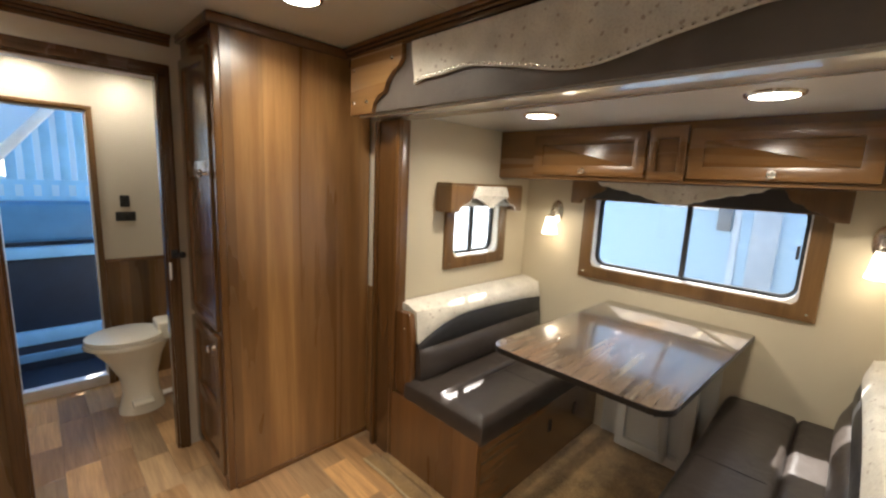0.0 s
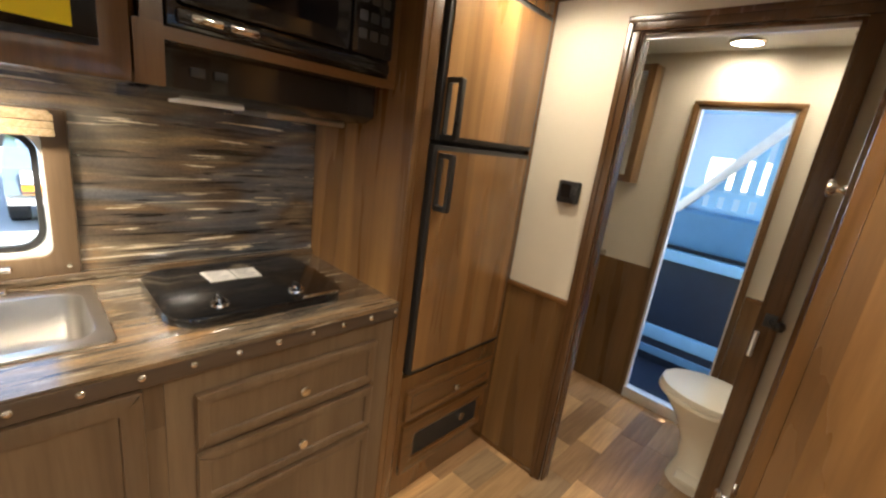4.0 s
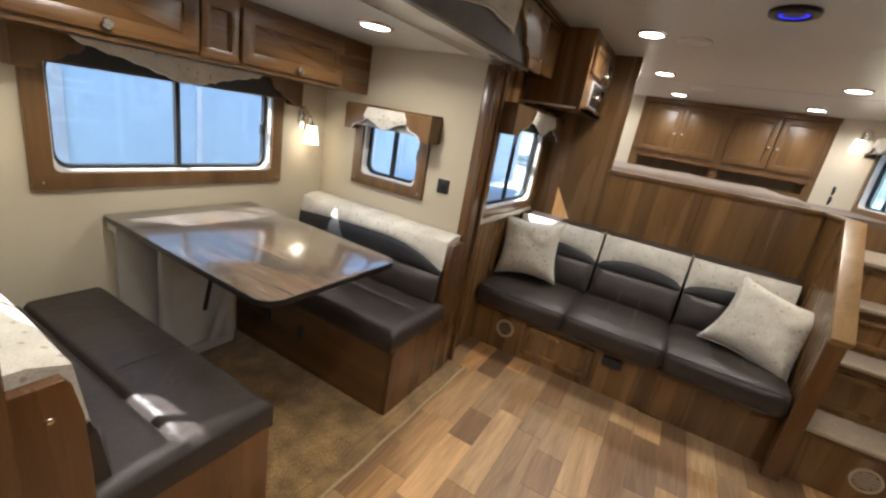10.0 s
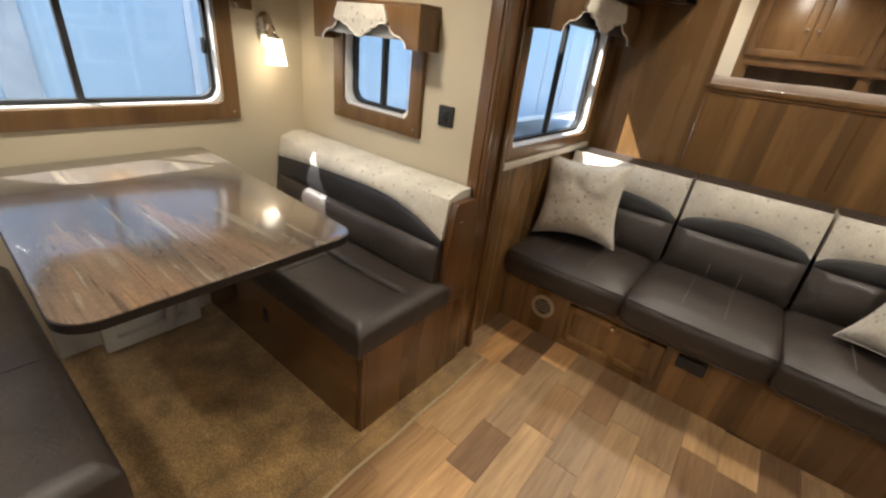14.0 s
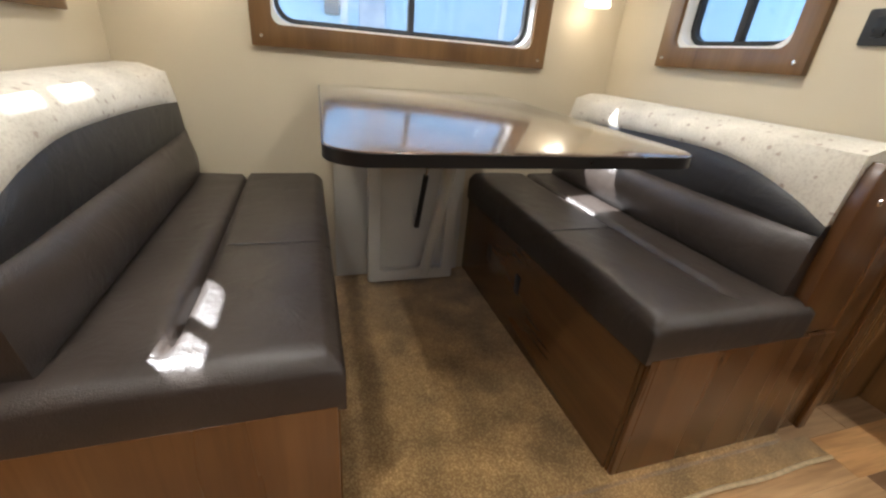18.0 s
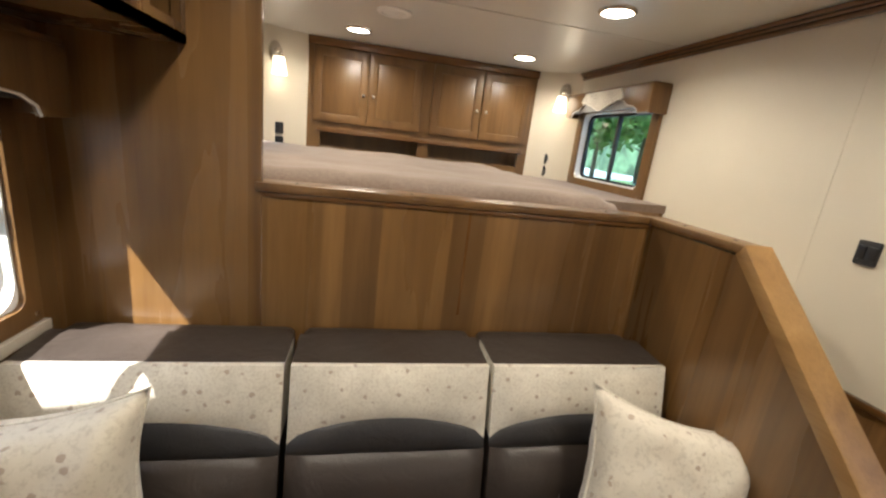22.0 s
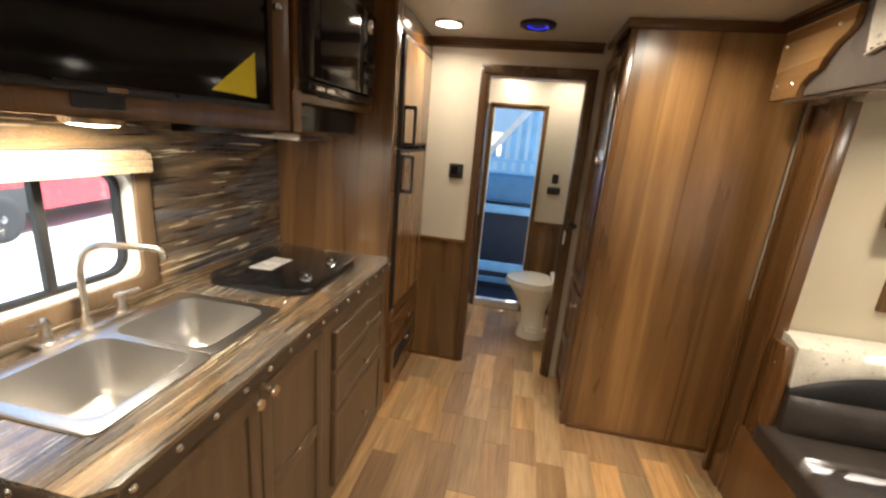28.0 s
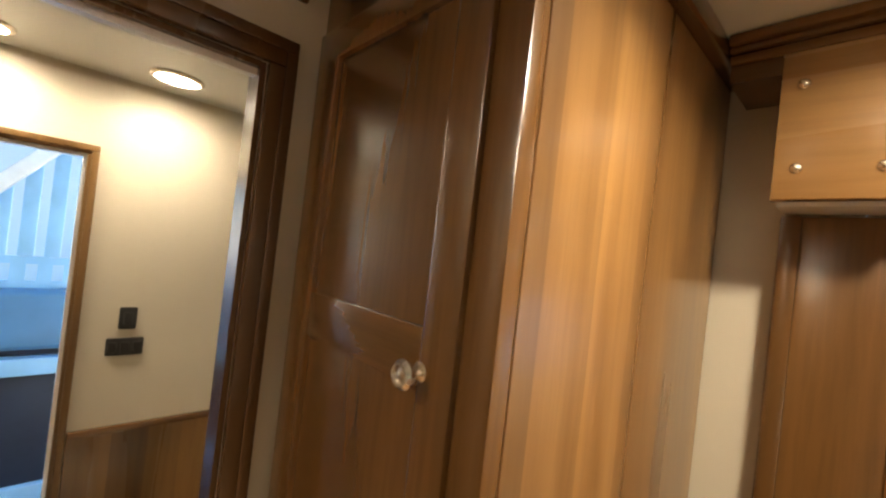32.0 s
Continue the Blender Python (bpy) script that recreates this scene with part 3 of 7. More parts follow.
structure("ceiling_slide", box(EX, SY0 - 0.04, SZ, SX + 0.04, SY1 + 0.04, SZ + 0.045), plain("white_slide_ceiling", (0.87, 0.89, 0.88), 0.12, var=0.03, coat=0.5), "white ceiling of the slide-out", "ceiling")
# Sheet out of view, added to keep part of the sun off the sofa window.
structure("roof_slide", slab(Wall("y", SY0 - 0.26, 1), [(EX + 0.051, 2.06), (SX + 0.06, 1.90), (SX + 0.06, 1.95), (EX + 0.051, 2.12)], 0, SY1 - SY0 + 0.42), WHITEP, "unseen sloping sheet over the slide-out, added to block sun", "roof")
structure("wall_nose", box(-1.3, -3.9, 1.0, 1.4, -3.85, CZ + 0.03), CREAM, "plain wall behind the bed cabinets", "wall")
bm = BM()
for s in (-1, 1):
    x0, x1 = (WX, -0.75) if s < 0 else (EX, 0.88)
    q = [(x0, -3.29), (x1, -3.49), (x1, -3.57), (x0 + s * 0.05, -3.57), (x0 + s * 0.05, -3.29)]
    lo = [bm.verts.new((x, y, 1.2)) for x, y in q]
    hi = [bm.verts.new((x, y, CZ)) for x, y in q]
    for i in range(len(q)):
        bm.faces.new((lo[i], lo[(i + 1) % 5], hi[(i + 1) % 5], hi[i]))
bmesh.ops.recalc_face_normals(bm, faces=bm.faces[:])
structure("wall_nose_corner", bm, CREAM, "slanted cream strips beside the bed cabinets", "wall")
structure("trim_wall_seam", box(WX, -1.4965, 0.835, WX + 0.0015, -1.4935, CZ - 0.051), CREAM, "fine vertical joint of the wallboard", "trim")
# seams of the ceiling panels
bm = BM()
for y in (-2.35, -0.2, 1.0):
    box(WX, y - 0.004, CZ - 0.003, EX, y + 0.004, CZ + 0.001, bm=bm)
structure("trim_ceiling_seam", bm, CEIL, "thin ceiling panel seam strips", "trim")


def cornice(name, pts, wall_in):
    """Stepped crown moulding along a wall."""
    b = BM()
    (x0, y0), (x1, y1) = pts
    nx, ny = wall_in
    for d, z0, z1 in ((0.014, CZ - 0.050, CZ - 0.032), (0.024, CZ - 0.032, CZ - 0.020), (0.036, CZ - 0.020, CZ - 0.001)):
        ax, bx = sorted((x0, x1)) if nx == 0 else sorted((x0, x0 + nx * d))
        ay, by_ = sorted((y0, y1)) if ny == 0 else sorted((y0, y0 + ny * d))
        box(ax, ay, z0, bx, by_, z1, 0.005, 2, b)
    return structure(name, b, STAINY if nx else STAINX, "dark stained crown moulding under the ceiling", "trim")


cornice("trim_cornice_west", ((WX, -3.3), (WX, 0.05)), (1, 0))
cornice("trim_cornice_rear", ((-0.44, RY), (0.5, RY)), (0, -1))
cornice("trim_cornice_east", ((1.11, -0.9), (1.11, 1.67)), (-1, 0))
cornice("trim_cornice_bed", ((EX, -3.3), (EX, PY - 0.03)), (-1, 0))

# wainscot and cap
bm = box(-0.44, RY - 0.008, 0, -0.143, RY, 0.825)
structure("trim_wainscot_rear", bm, PANEL, "walnut wainscot below the thermostat", "wainscot")
structure("trim_wainscot_rear_cap", box(-0.44, RY - 0.02, 0.825, -0.144, RY, 0.845, 0.004), STAINX, "dark cap rail on the wainscot", "trim")
structure("trim_wainscot_rear_base", box(-0.44, RY - 0.016, 0, -0.144, RY - 0.0085, 0.02, 0.004), STAINX, "dark base strip", "trim")
structure("trim_wainscot_west", box(WX, -2.0, 0, WX + 0.008, -0.805, 0.81), PANELY, "walnut wainscot beside the stairs", "wainscot")
structure("trim_wainscot_west_cap", box(WX, -2.0, 0.81, WX + 0.02, -0.805, 0.832, 0.004), STAINY, "dark cap rail beside the stairs", "trim")
structure("trim_wainscot_west_foot", box(WX, 0.015, 0, WX + 0.008, 0.08, 0.86), STAIN, "dark panel beside the counter end", "wainscot")
structure("trim_wainscot_east", box(EX - 0.008, 1.55, 0, EX, 1.70, 0.85), PANELY, "walnut wainscot beside the wardrobe", "wainscot")
structure("trim_wainscot_washroom", box(0.302, BY - 0.008, 0, EX, BY, 0.81), PANEL, "walnut wainscot behind the toilet", "wainscot")
structure("trim_wainscot_washroom_cap", box(0.302, BY - 0.02, 0.81, EX, BY, 0.832, 0.004), STAINX, "dark cap rail in the washroom", "trim")
structure("trim_wainscot_washroom_side", box(WX, BY - 0.008, 0, -0.17, BY, 0.832), PANEL, "walnut wainscot beside the doorway", "wainscot")
# walnut sheet over the wall round the sofa window and full-height panel at the bed's end
structure("wall_panel_sofa", holed(WE, PY, SY0 - 0.16, 0, CZ, [(FWIN[0] - 0.03, FWIN[1] - 0.03, FWIN[2] + 0.03, FWIN[3] + 0.03)], 0, 0.008), PANELY, "walnut panel round the sofa window", "wall")
bm = box(0.75, PY - 0.02, 0, EX - 0.008, PY, CZ)
structure("wall_panel_bed", bm, PANEL, "full-height walnut panel beside the bed opening", "wall")


def casing(name, wall, u0, u1, v1, w, d, material, label, v0=0.0, inner=0.018):
    b = BM()
    for a, c in ((u0 - w, u0), (u1, u1 + w)):
        p, q = wall(a, v0, 0.0005), wall(c, v1, d)
        box(min(p.x, q.x), min(p.y, q.y), v0, max(p.x, q.x), max(p.y, q.y), v1, 0.005, 2, b)
        a2, c2 = (a, a + 0.02) if a < u0 - 1e-6 else (c - 0.02, c)
        p, q = wall(a2, v0, d), wall(c2, v1 + w, d + 0.006)
        box(min(p.x, q.x), min(p.y, q.y), v0, max(p.x, q.x), max(p.y, q.y), v1 + w - 0.02, 0.004, 2, b)
    p, q = wall(u0 - w, v1, 0.0005), wall(u1 + w, v1 + w, d)
    box(min(p.x, q.x), min(p.y, q.y), v1, max(p.x, q.x), max(p.y, q.y), v1 + w, 0.005, 2, b)
    p, q = wall(u0 - w, v1 + w - 0.02, d), wall(u1 + w, v1 + w, d + 0.006)
    box(min(p.x, q.x), min(p.y, q.y), v1 + w - 0.02, max(p.x, q.x), max(p.y, q.y), v1 + w, 0.004, 2, b)
    return structure(name, b, material, label, "trim")


casing("trim_washroom_door", WR, -0.10, 0.445, 1.83, 0.045, 0.016, CASE, "dark stained casing round the washroom doorway")
structure("trim_washroom_jamb", holed(Wall("y", RY, -1), -0.10, 0.445, 0, 1.83, [(-0.09, -1, 0.435, 1.82)], -0.052, 0.001), CASE, "dark stained door jamb", "trim")
structure("trim_washroom_track", box(-0.09, RY + 0.012, 1.808, 0.435, RY + 0.03, 1.82), ALU, "aluminium sliding-door track", "trim")
casing("trim_stall_door", WB, -0.138, 0.27, 1.735, 0.03, 0.012, TRIMW, "walnut casing round the stall doorway")
structure("trim_stall_jamb", holed(WB, -0.138, 0.27, 0, 1.735, [(-0.128, -1, 0.26, 1.725)], -0.041, 0.001), ALU, "aluminium stall door jamb", "trim")
structure("trim_stall_sill", box(-0.138, BY - 0.02, 0.0, 0.27, BY + 0.04, 0.07, 0.006), ALU, "bright aluminium sill", "trim")
casing("trim_entry_door", WW, -0.735, -0.055, 1.763, 0.068, 0.02, TRIMW, "walnut casing round the entry door")

# slide-out surround
for nm, y0, y1 in (("front", SY0 - 0.155, SY0 + 0.004), ("rear", 1.389, 1.588)):
    bm = box(EX - 0.05, y0, 0.0, EX - 0.001, y1, SZ - 0.03, 0.006)
    for yy in (y0 + 0.004, y1 - 0.034):
        box(EX - 0.062, yy, 0.0, EX - 0.048, yy + 0.03, SZ - 0.03, 0.006, 2, bm)
    structure("trim_slide_post_" + nm, bm, STAIN, "glossy dark wooden post of the slide-out opening", "trim")
structure("trim_header", box(1.11, -0.93, SZ + 0.002, EX, 1.585, CZ - 0.001), STAINY, "dark wooden header above the slide-out", "trim")
structure("trim_header_soffit", box(1.115, SY0 - 0.16, SZ - 0.028, EX + 0.02, SY1 + 0.155, SZ + 0.002, 0.003), plain("painted_soffit", (0.62, 0.63, 0.62), 0.12, coat=0.6), "grey soffit under the header", "trim")

# floors under the boards
structure("floor", box(WX - 0.05, PY, -0.03, EX + 0.0, BY + 0.05, -0.006), SUBFLOOR, "vinyl plank floor in tan, brown and grey", "floor")
structure("floor_slide", box(1.17, SY0, 0.0, SX, SY1, 0.03, 0.008), CARPET, "flecked brown carpet on the slide-out floor", "carpet")
bm = box(1.10, SY0 - 0.10, 0.0, 1.17, SY1 + 0.05, 0.016, 0.006)
structure("trim_carpet_edge", bm, CARPET, "brown carpet flap in front of the slide-out", "carpet edge")
structure("trim_carpet_cord", tube([(1.098 + 0.003 * math.sin(i * 0.9), SY0 - 0.10 + (SY1 - SY0 + 0.15) * i / 40, 0.012) for i in range(41)], 0.0065, 8), plain("tan_binding_cord", (0.58, 0.45, 0.27), 0.8, var=0.15, scale=60, bumpy=0.3), "tan binding cord along the carpet flap", "carpet edge")
structure("floor_bed", box(-0.52, -3.56, 1.205, EX, PY - 0.02, 1.245), BEDC, "bed platform deck", "floor")
structure("floor_bed_side", box(WX, -3.56, 1.205, -0.52, -2.20, 1.245), BEDC, "bed platform deck beside the stairs", "floor")
structure("trim_entry_jamb", holed(Wall("x", WX - 0.05, 1), DOOR[0] - 0.03, DOOR[2] + 0.03, -0.03, DOOR[3] + 0.03, [(DOOR[0], 0, DOOR[2], DOOR[3])], -0.10, 0.0), RUBBER, "dark door seal between entry door and screen door", "trim")
structure("trim_header_beam", box(1.11, 1.5855, 1.925, EX, 1.67, CZ - 0.001), STAINY, "dark beam end between header and wardrobe", "trim")


# ---- windows ----
def valance(parent_thing, wall, u0, u1, v0, v1, depth, wide, cloth):
    """A boxed pelmet: scroll-cut wooden ends, a straight cloth lining and a cream swag falling to a point, edged with cord."""
    w, h = u1 - u0, v1 - v0
    at = lambda f, g: (u0 + w * f, v1 - h * g)
    for a, c in ((u0, u0 + 0.016), (u1 - 0.016, u1)):
        part("end_board", slab(wall, rrect(a, v0, c, v1, 0.003, 1), 0.001, depth, 0.003), TRIMW, parent_thing)
    part("top_board", slab(wall, rrect(u0 + 0.002, v1, u1 - 0.002, v1 + 0.012, 0.003, 1), 0.001, depth + 0.008, 0.003), TRIMW, parent_thing)
    k = 0.5 if wide else 1.0
    curl = [(0.0, 0.0), (0.0, 1.0), (0.10, 1.0), (0.11, 0.86), (0.15, 0.74), (0.20, 0.70), (0.235, 0.60), (0.25, 0.50), (0.30, 0.45), (0.335, 0.30), (0.34, 0.16), (0.36, 0.06), (0.36, 0.0)]
    for flip in (False, True):
        pts = [at(1 - f * k if flip else f * k, g) for f, g in curl]
        board = part("scroll_board", slab(wall, pts, depth, depth + 0.012, 0.003), TRIMW, parent_thing)
        if not wide:
            part("edge_cord", tube([wall(u, v, depth + 0.011) for u, v in pts[2:-1]], 0.003, 6), PIPING, board)
    part("lining", slab(wall, [at(0.02, 0.02), at(0.98, 0.02), at(0.98, 0.74), at(0.02, 0.74)], depth - 0.022, depth - 0.004), cloth, parent_thing)
    part("lower_rail", slab(wall, [at(0.02, 0.735), at(0.98, 0.735), at(0.98, 0.80), at(0.02, 0.80)], depth - 0.02, depth - 0.001, 0.003), TRIMW if wide else cloth, parent_thing)
    span = ((0.24, 0.10), (0.29, 0.22), (0.36, 0.36), (0.42, 0.52), (0.47, 0.68), (0.53, 0.78)) if wide else ((0.29, 0.02), (0.26, 0.30), (0.25, 0.40), (0.33, 0.50), (0.40, 0.62), (0.46, 0.78), (0.50, 0.84))
    half = []
    for (f0, g0), (f1, g1) in zip(span, span[1:]):
        for i in range(4):
            s = i / 4
            half.append((f0 + (f1 - f0) * s, g0 + (g1 - g0) * s + 0.025 * math.sin(math.pi * s * 2)))
    half.append(span[-1])
    c = span[-1][0]
    low = [at(*p) for p in half] + [at(2 * c - f if not wide else c + (c - f) * 1.12, g) for f, g in reversed(half[:-1])]
    top = [at(min(0.985, half[0][0] if not wide else 0.22), 0.0), at(1 - (half[0][0] if not wide else 0.13), 0.0)]
    swag = part("cream_swag", slab(wall, [top[1], top[0]] + low, depth + 0.0125, depth + 0.024, 0.005), CLOTH, parent_thing)
    part("piping", tube([wall(u, v, depth + 0.022) for u, v in low], 0.0032, 6), PIPING, swag)


def window(name, wall, hole, group_label, trim_w=0.058, glass_side=None, trim_mat=TRIMW, pelmet=None, r=0.06, depth=0.05, liner=WHITEP, pane=GLASS):
    """A sliding trailer window: wooden casing, pale liner, black frame with rounded corners, two panes and a meeting rail."""
    u0, v0, u1, v1 = hole
    t = thing(name, wall((u0 + u1) / 2, v0, 0.0), group_label, "window", "", "structure")
    fr = part("window_frame", ring(wall, rrect(u0 - trim_w, v0 - trim_w, u1 + trim_w, v1 + trim_w, 0.004, 6), rrect(u0 + 0.004, v0 + 0.004, u1 - 0.004, v1 - 0.004, r * 0.5, 6), 0.0005, 0.02, 0.003), trim_mat, t)
    for (a, b2) in ((u0 - trim_w * 0.5, v0 - trim_w * 0.5), (u1 + trim_w * 0.5, v0 - trim_w * 0.5)):
        part("screw_cap", lathe([(0.007, 0), (0.006, 0.003), (0, 0.004)], wall(a, b2, 0.02), wall(0, 0, 1) - wall(0, 0, 0), 10), NICKEL, fr)
    part("window_liner", ring(wall, rrect(u0, v0, u1, v1, 0.004, 6), rrect(u0 + 0.010, v0 + 0.010, u1 - 0.010, v1 - 0.010, r, 6), -depth, 0.006), liner, t)
    part("window_seal", ring(wall, rrect(u0 + 0.012, v0 + 0.012, u1 - 0.012, v1 - 0.012, r, 6), rrect(u0 + 0.026, v0 + 0.026, u1 - 0.026, v1 - 0.026, r * 0.85, 6), -depth - 0.004, -depth + 0.02), RUBBER, t)
    m = (u0 + u1) / 2
    p = part("meeting_rail", slab(wall, rrect(m - 0.011, v0 + 0.024, m + 0.011, v1 - 0.024, 0.003, 1), -depth, -depth + 0.022, 0.003), BLACKM, t)
    part("latch", slab(wall, rrect(u0 + 0.03, (v0 + v1) / 2 - 0.03, u0 + 0.042, (v0 + v1) / 2 + 0.03, 0.003, 1), -depth + 0.008, -depth + 0.024, 0.003), BLACKM, p)
    for a, b2, dd in ((u0 + 0.02, m, 0.006), (m, u1 - 0.02, 0.0)):
        g = part("pane", slab(wall, rrect(a, v0 + 0.02, b2, v1 - 0.02, 0.01, 2), -depth + dd, -depth + dd + 0.003), pane, t)
        g.visible_shadow = False
    if pelmet:
        valance(t, wall, *pelmet)
    return t


window("window_1", WS, GWIN, "wide sliding window with walnut casing and a scalloped cloth pelmet", 0.062, pelmet=(-0.085, 1.06, 1.335, 1.457, 0.10, True, LEATHER2))
window("window_2", WS1, S1WIN, "small sliding window with walnut casing and boxed pelmet", 0.058, pelmet=(1.475, 2.075, 1.27, 1.405, 0.10, False, GREYCLOTH))
window("window_3", WS0, S2WIN, "small sliding window with walnut casing and boxed pelmet", 0.058, pelmet=(1.46, 2.035, 1.27, 1.400, 0.10, False, GREYCLOTH))
window("window_4", Wall("x", EX - 0.008, -1), FWIN, "sliding window beside the sofa with boxed pelmet", 0.045, pelmet=(-1.50, -0.55, 1.385, 1.535, 0.11, False, LEATHER2))
window("window_5", WW, BWIN, "sliding window beside the bed with boxed pelmet", 0.06, pelmet=(-3.26, -2.36, 1.69, 1.83, 0.10, False, GREYCLOTH), pane=TINTED)
window("window_6", WE, BWIN, "sliding window beside the bed with boxed pelmet", 0.06, pelmet=(-3.26, -2.36, 1.69, 1.83, 0.10, False, GREYCLOTH), pane=TINTED)
kw = window("window_7", WW, KWIN, "kitchen sliding window with a rolled-up tan shade", 0.05, trim_mat=GREYWOOD)
sh = part("roman_shade", slab(WW, rrect(0.218, 1.285, 0.752, 1.348, 0.006, 2), 0.024, 0.056, 0.006), SHADEF, kw)
for v, dd in ((1.293, 0.060), (1.312, 0.0605), (1.332, 0.0595)):
    part("fold", slab(WW, rrect(0.214, v - 0.010, 0.757, v + 0.008, 0.003, 2), 0.0565, dd + 0.004, 0.0025), SHADEF, sh)
# outer sill board under the sofa window
structure("trim_sofa_sill", box(EX - 0.036, -1.50, 0.862, EX - 0.009, -0.575, 0.892, 0.005), plain("pale_sill_board", (0.55, 0.5, 0.42), 0.4), "pale sill board under the sofa window", "trim")


structure("trim_sofa_edge", box(EX - 0.03, -0.575, 0.893, EX - 0.009, -0.553, 1.384, 0.004), bpy.data.materials["pale_sill_board"], "pale edge strip beside the sofa window", "trim")


# ---- entry door ----
def entry_door():
    t = thing("door_1", (WX - 0.03, -0.39, 0.0), "entry door lined with grey and charcoal carpet behind an aluminium screen door", "door", "", "structure")
    w = Wall("x", WX - 0.145, 1)
    part("threshold", box(WX - 0.14, -0.735, 0.0, WX + 0.02, -0.055, 0.022, 0.004), ALU, t)
    win = rrect(-0.56, 1.16, -0.21, 1.65, 0.06, 6)
    part("carpet_upper", ring(w, rrect(-0.75, 1.0, -0.04, 1.775, 0.01, 6), win, 0.0, 0.03), GREYCARPET, t, "mottled grey carpet lining")
    part("window_rim", ring(w, rrect(-0.582, 1.135, -0.188, 1.672, 0.085, 6), rrect(-0.552, 1.165, -0.218, 1.642, 0.065, 6), 0.026, 0.042, 0.004), ALU, t)
    part("rubber_gasket", ring(w, rrect(-0.556, 1.161, -0.214, 1.646, 0.068, 6), rrect(-0.538, 1.179, -0.232, 1.628, 0.055, 6), 0.0, 0.04), RUBBER, t)
    g = part("pane", slab(w, rrect(-0.55, 1.17, -0.22, 1.64, 0.06, 6), 0.008, 0.012), TINTED, t)
    g.visible_shadow = False
    part("carpet_lower", slab(w, rrect(-0.75, 0.10, -0.04, 1.0, 0.01, 2), 0.0, 0.03), GREYCARPET, t, "grey carpet lining")
    part("kick_panel", slab(w, rrect(-0.75, 0.01, -0.04, 0.16, 0.01, 2), 0.004, 0.034), DARKCARPET, t)
    part("carpet_dark", slab(w, [(-0.04, 0.76)] + [(-0.04 - 0.42 * math.cos(a * math.pi / 30) ** 0.8, 0.76 - 0.60 * a / 15 + 0.012 * math.sin(a * 2.4)) for a in range(15)] + [(-0.04, 0.16)], 0.0305, 0.037), DARKCARPET, t, "charcoal carpet applique")
    part("carpet_dark", slab(w, [(-0.04, 1.0), (-0.04, 1.31), (-0.07, 1.27), (-0.10, 1.21), (-0.14, 1.16), (-0.17, 1.09), (-0.22, 1.05), (-0.25, 1.0)], 0.0305, 0.037), DARKCARPET, t, "charcoal carpet applique")
    part("rolled_shade", box(WX - 0.085, -0.725, 1.650, WX - 0.045, -0.065, 1.760, 0.012, 3), LEATHER2, t, "rolled black shade")
    part("shade_rail", box(WX - 0.078, -0.725, 1.627, WX - 0.055, -0.065, 1.650, 0.005), BLACKM, t)
    w = Wall("x", WX - 0.075, 1)
    sd = part("screen_frame", ring(w, rrect(-0.732, 0.025, -0.058, 1.760, 0.004, 2), rrect(-0.702, 0.055, -0.088, 1.730, 0.004, 2), 0.052, 0.074, 0.004), ALU, t)
    for v in (1.065, 0.772):
        part("crossbar", slab(w, rrect(-0.703, v - 0.012, -0.087, v + 0.012, 0.003, 2), 0.054, 0.072, 0.003), ALU, sd)
    part("crossbar", slab(w, rrect(-0.362, 0.784, -0.338, 1.053, 0.003, 2), 0.054, 0.072, 0.003), ALU, sd)
    part("smoked_panel", slab(w, rrect(-0.701, 0.784, -0.364, 1.053, 0.003, 2), 0.058, 0.061), BLACKP, sd, "smoked plastic panel")
    part("dark_panel", slab(w, [(-0.336, 0.785), (-0.088, 0.785), (-0.088, 1.052), (-0.17, 1.052), (-0.20, 1.033), (-0.24, 1.018), (-0.28, 0.993), (-0.336, 0.973)], 0.058, 0.0605), DARKCARPET, sd)
    part("grey_panel", slab(w, rrect(-0.336, 0.785, -0.088, 1.052, 0.002, 1), 0.055, 0.0575), GREYCARPET, sd)
    lk = part("latch", slab(w, rrect(-0.205, 0.855, -0.115, 0.965, 0.03, 5), 0.061, 0.075, 0.006), BLACKP, sd)
    for z in (0.885, 0.935):
        part("rivet", lathe([(0.006, 0), (0.004, 0.003), (0, 0.004)], w(-0.135, z, 0.075), (1, 0, 0), 10), CHROME, t)
    part("moulded_grip", lathe([(0.075, 0), (0.07, 0.01), (0.05, 0.012), (0.045, 0.004), (0, 0.003)], w(-0.53, 0.90, 0.061), (1, 0, 0), 24), BLACKM, sd)
    part("handle", box(WX - 0.001, -0.20, 0.738, WX + 0.02, -0.09, 0.762, 0.005), BLACKM, sd)
    return t


entry_door()


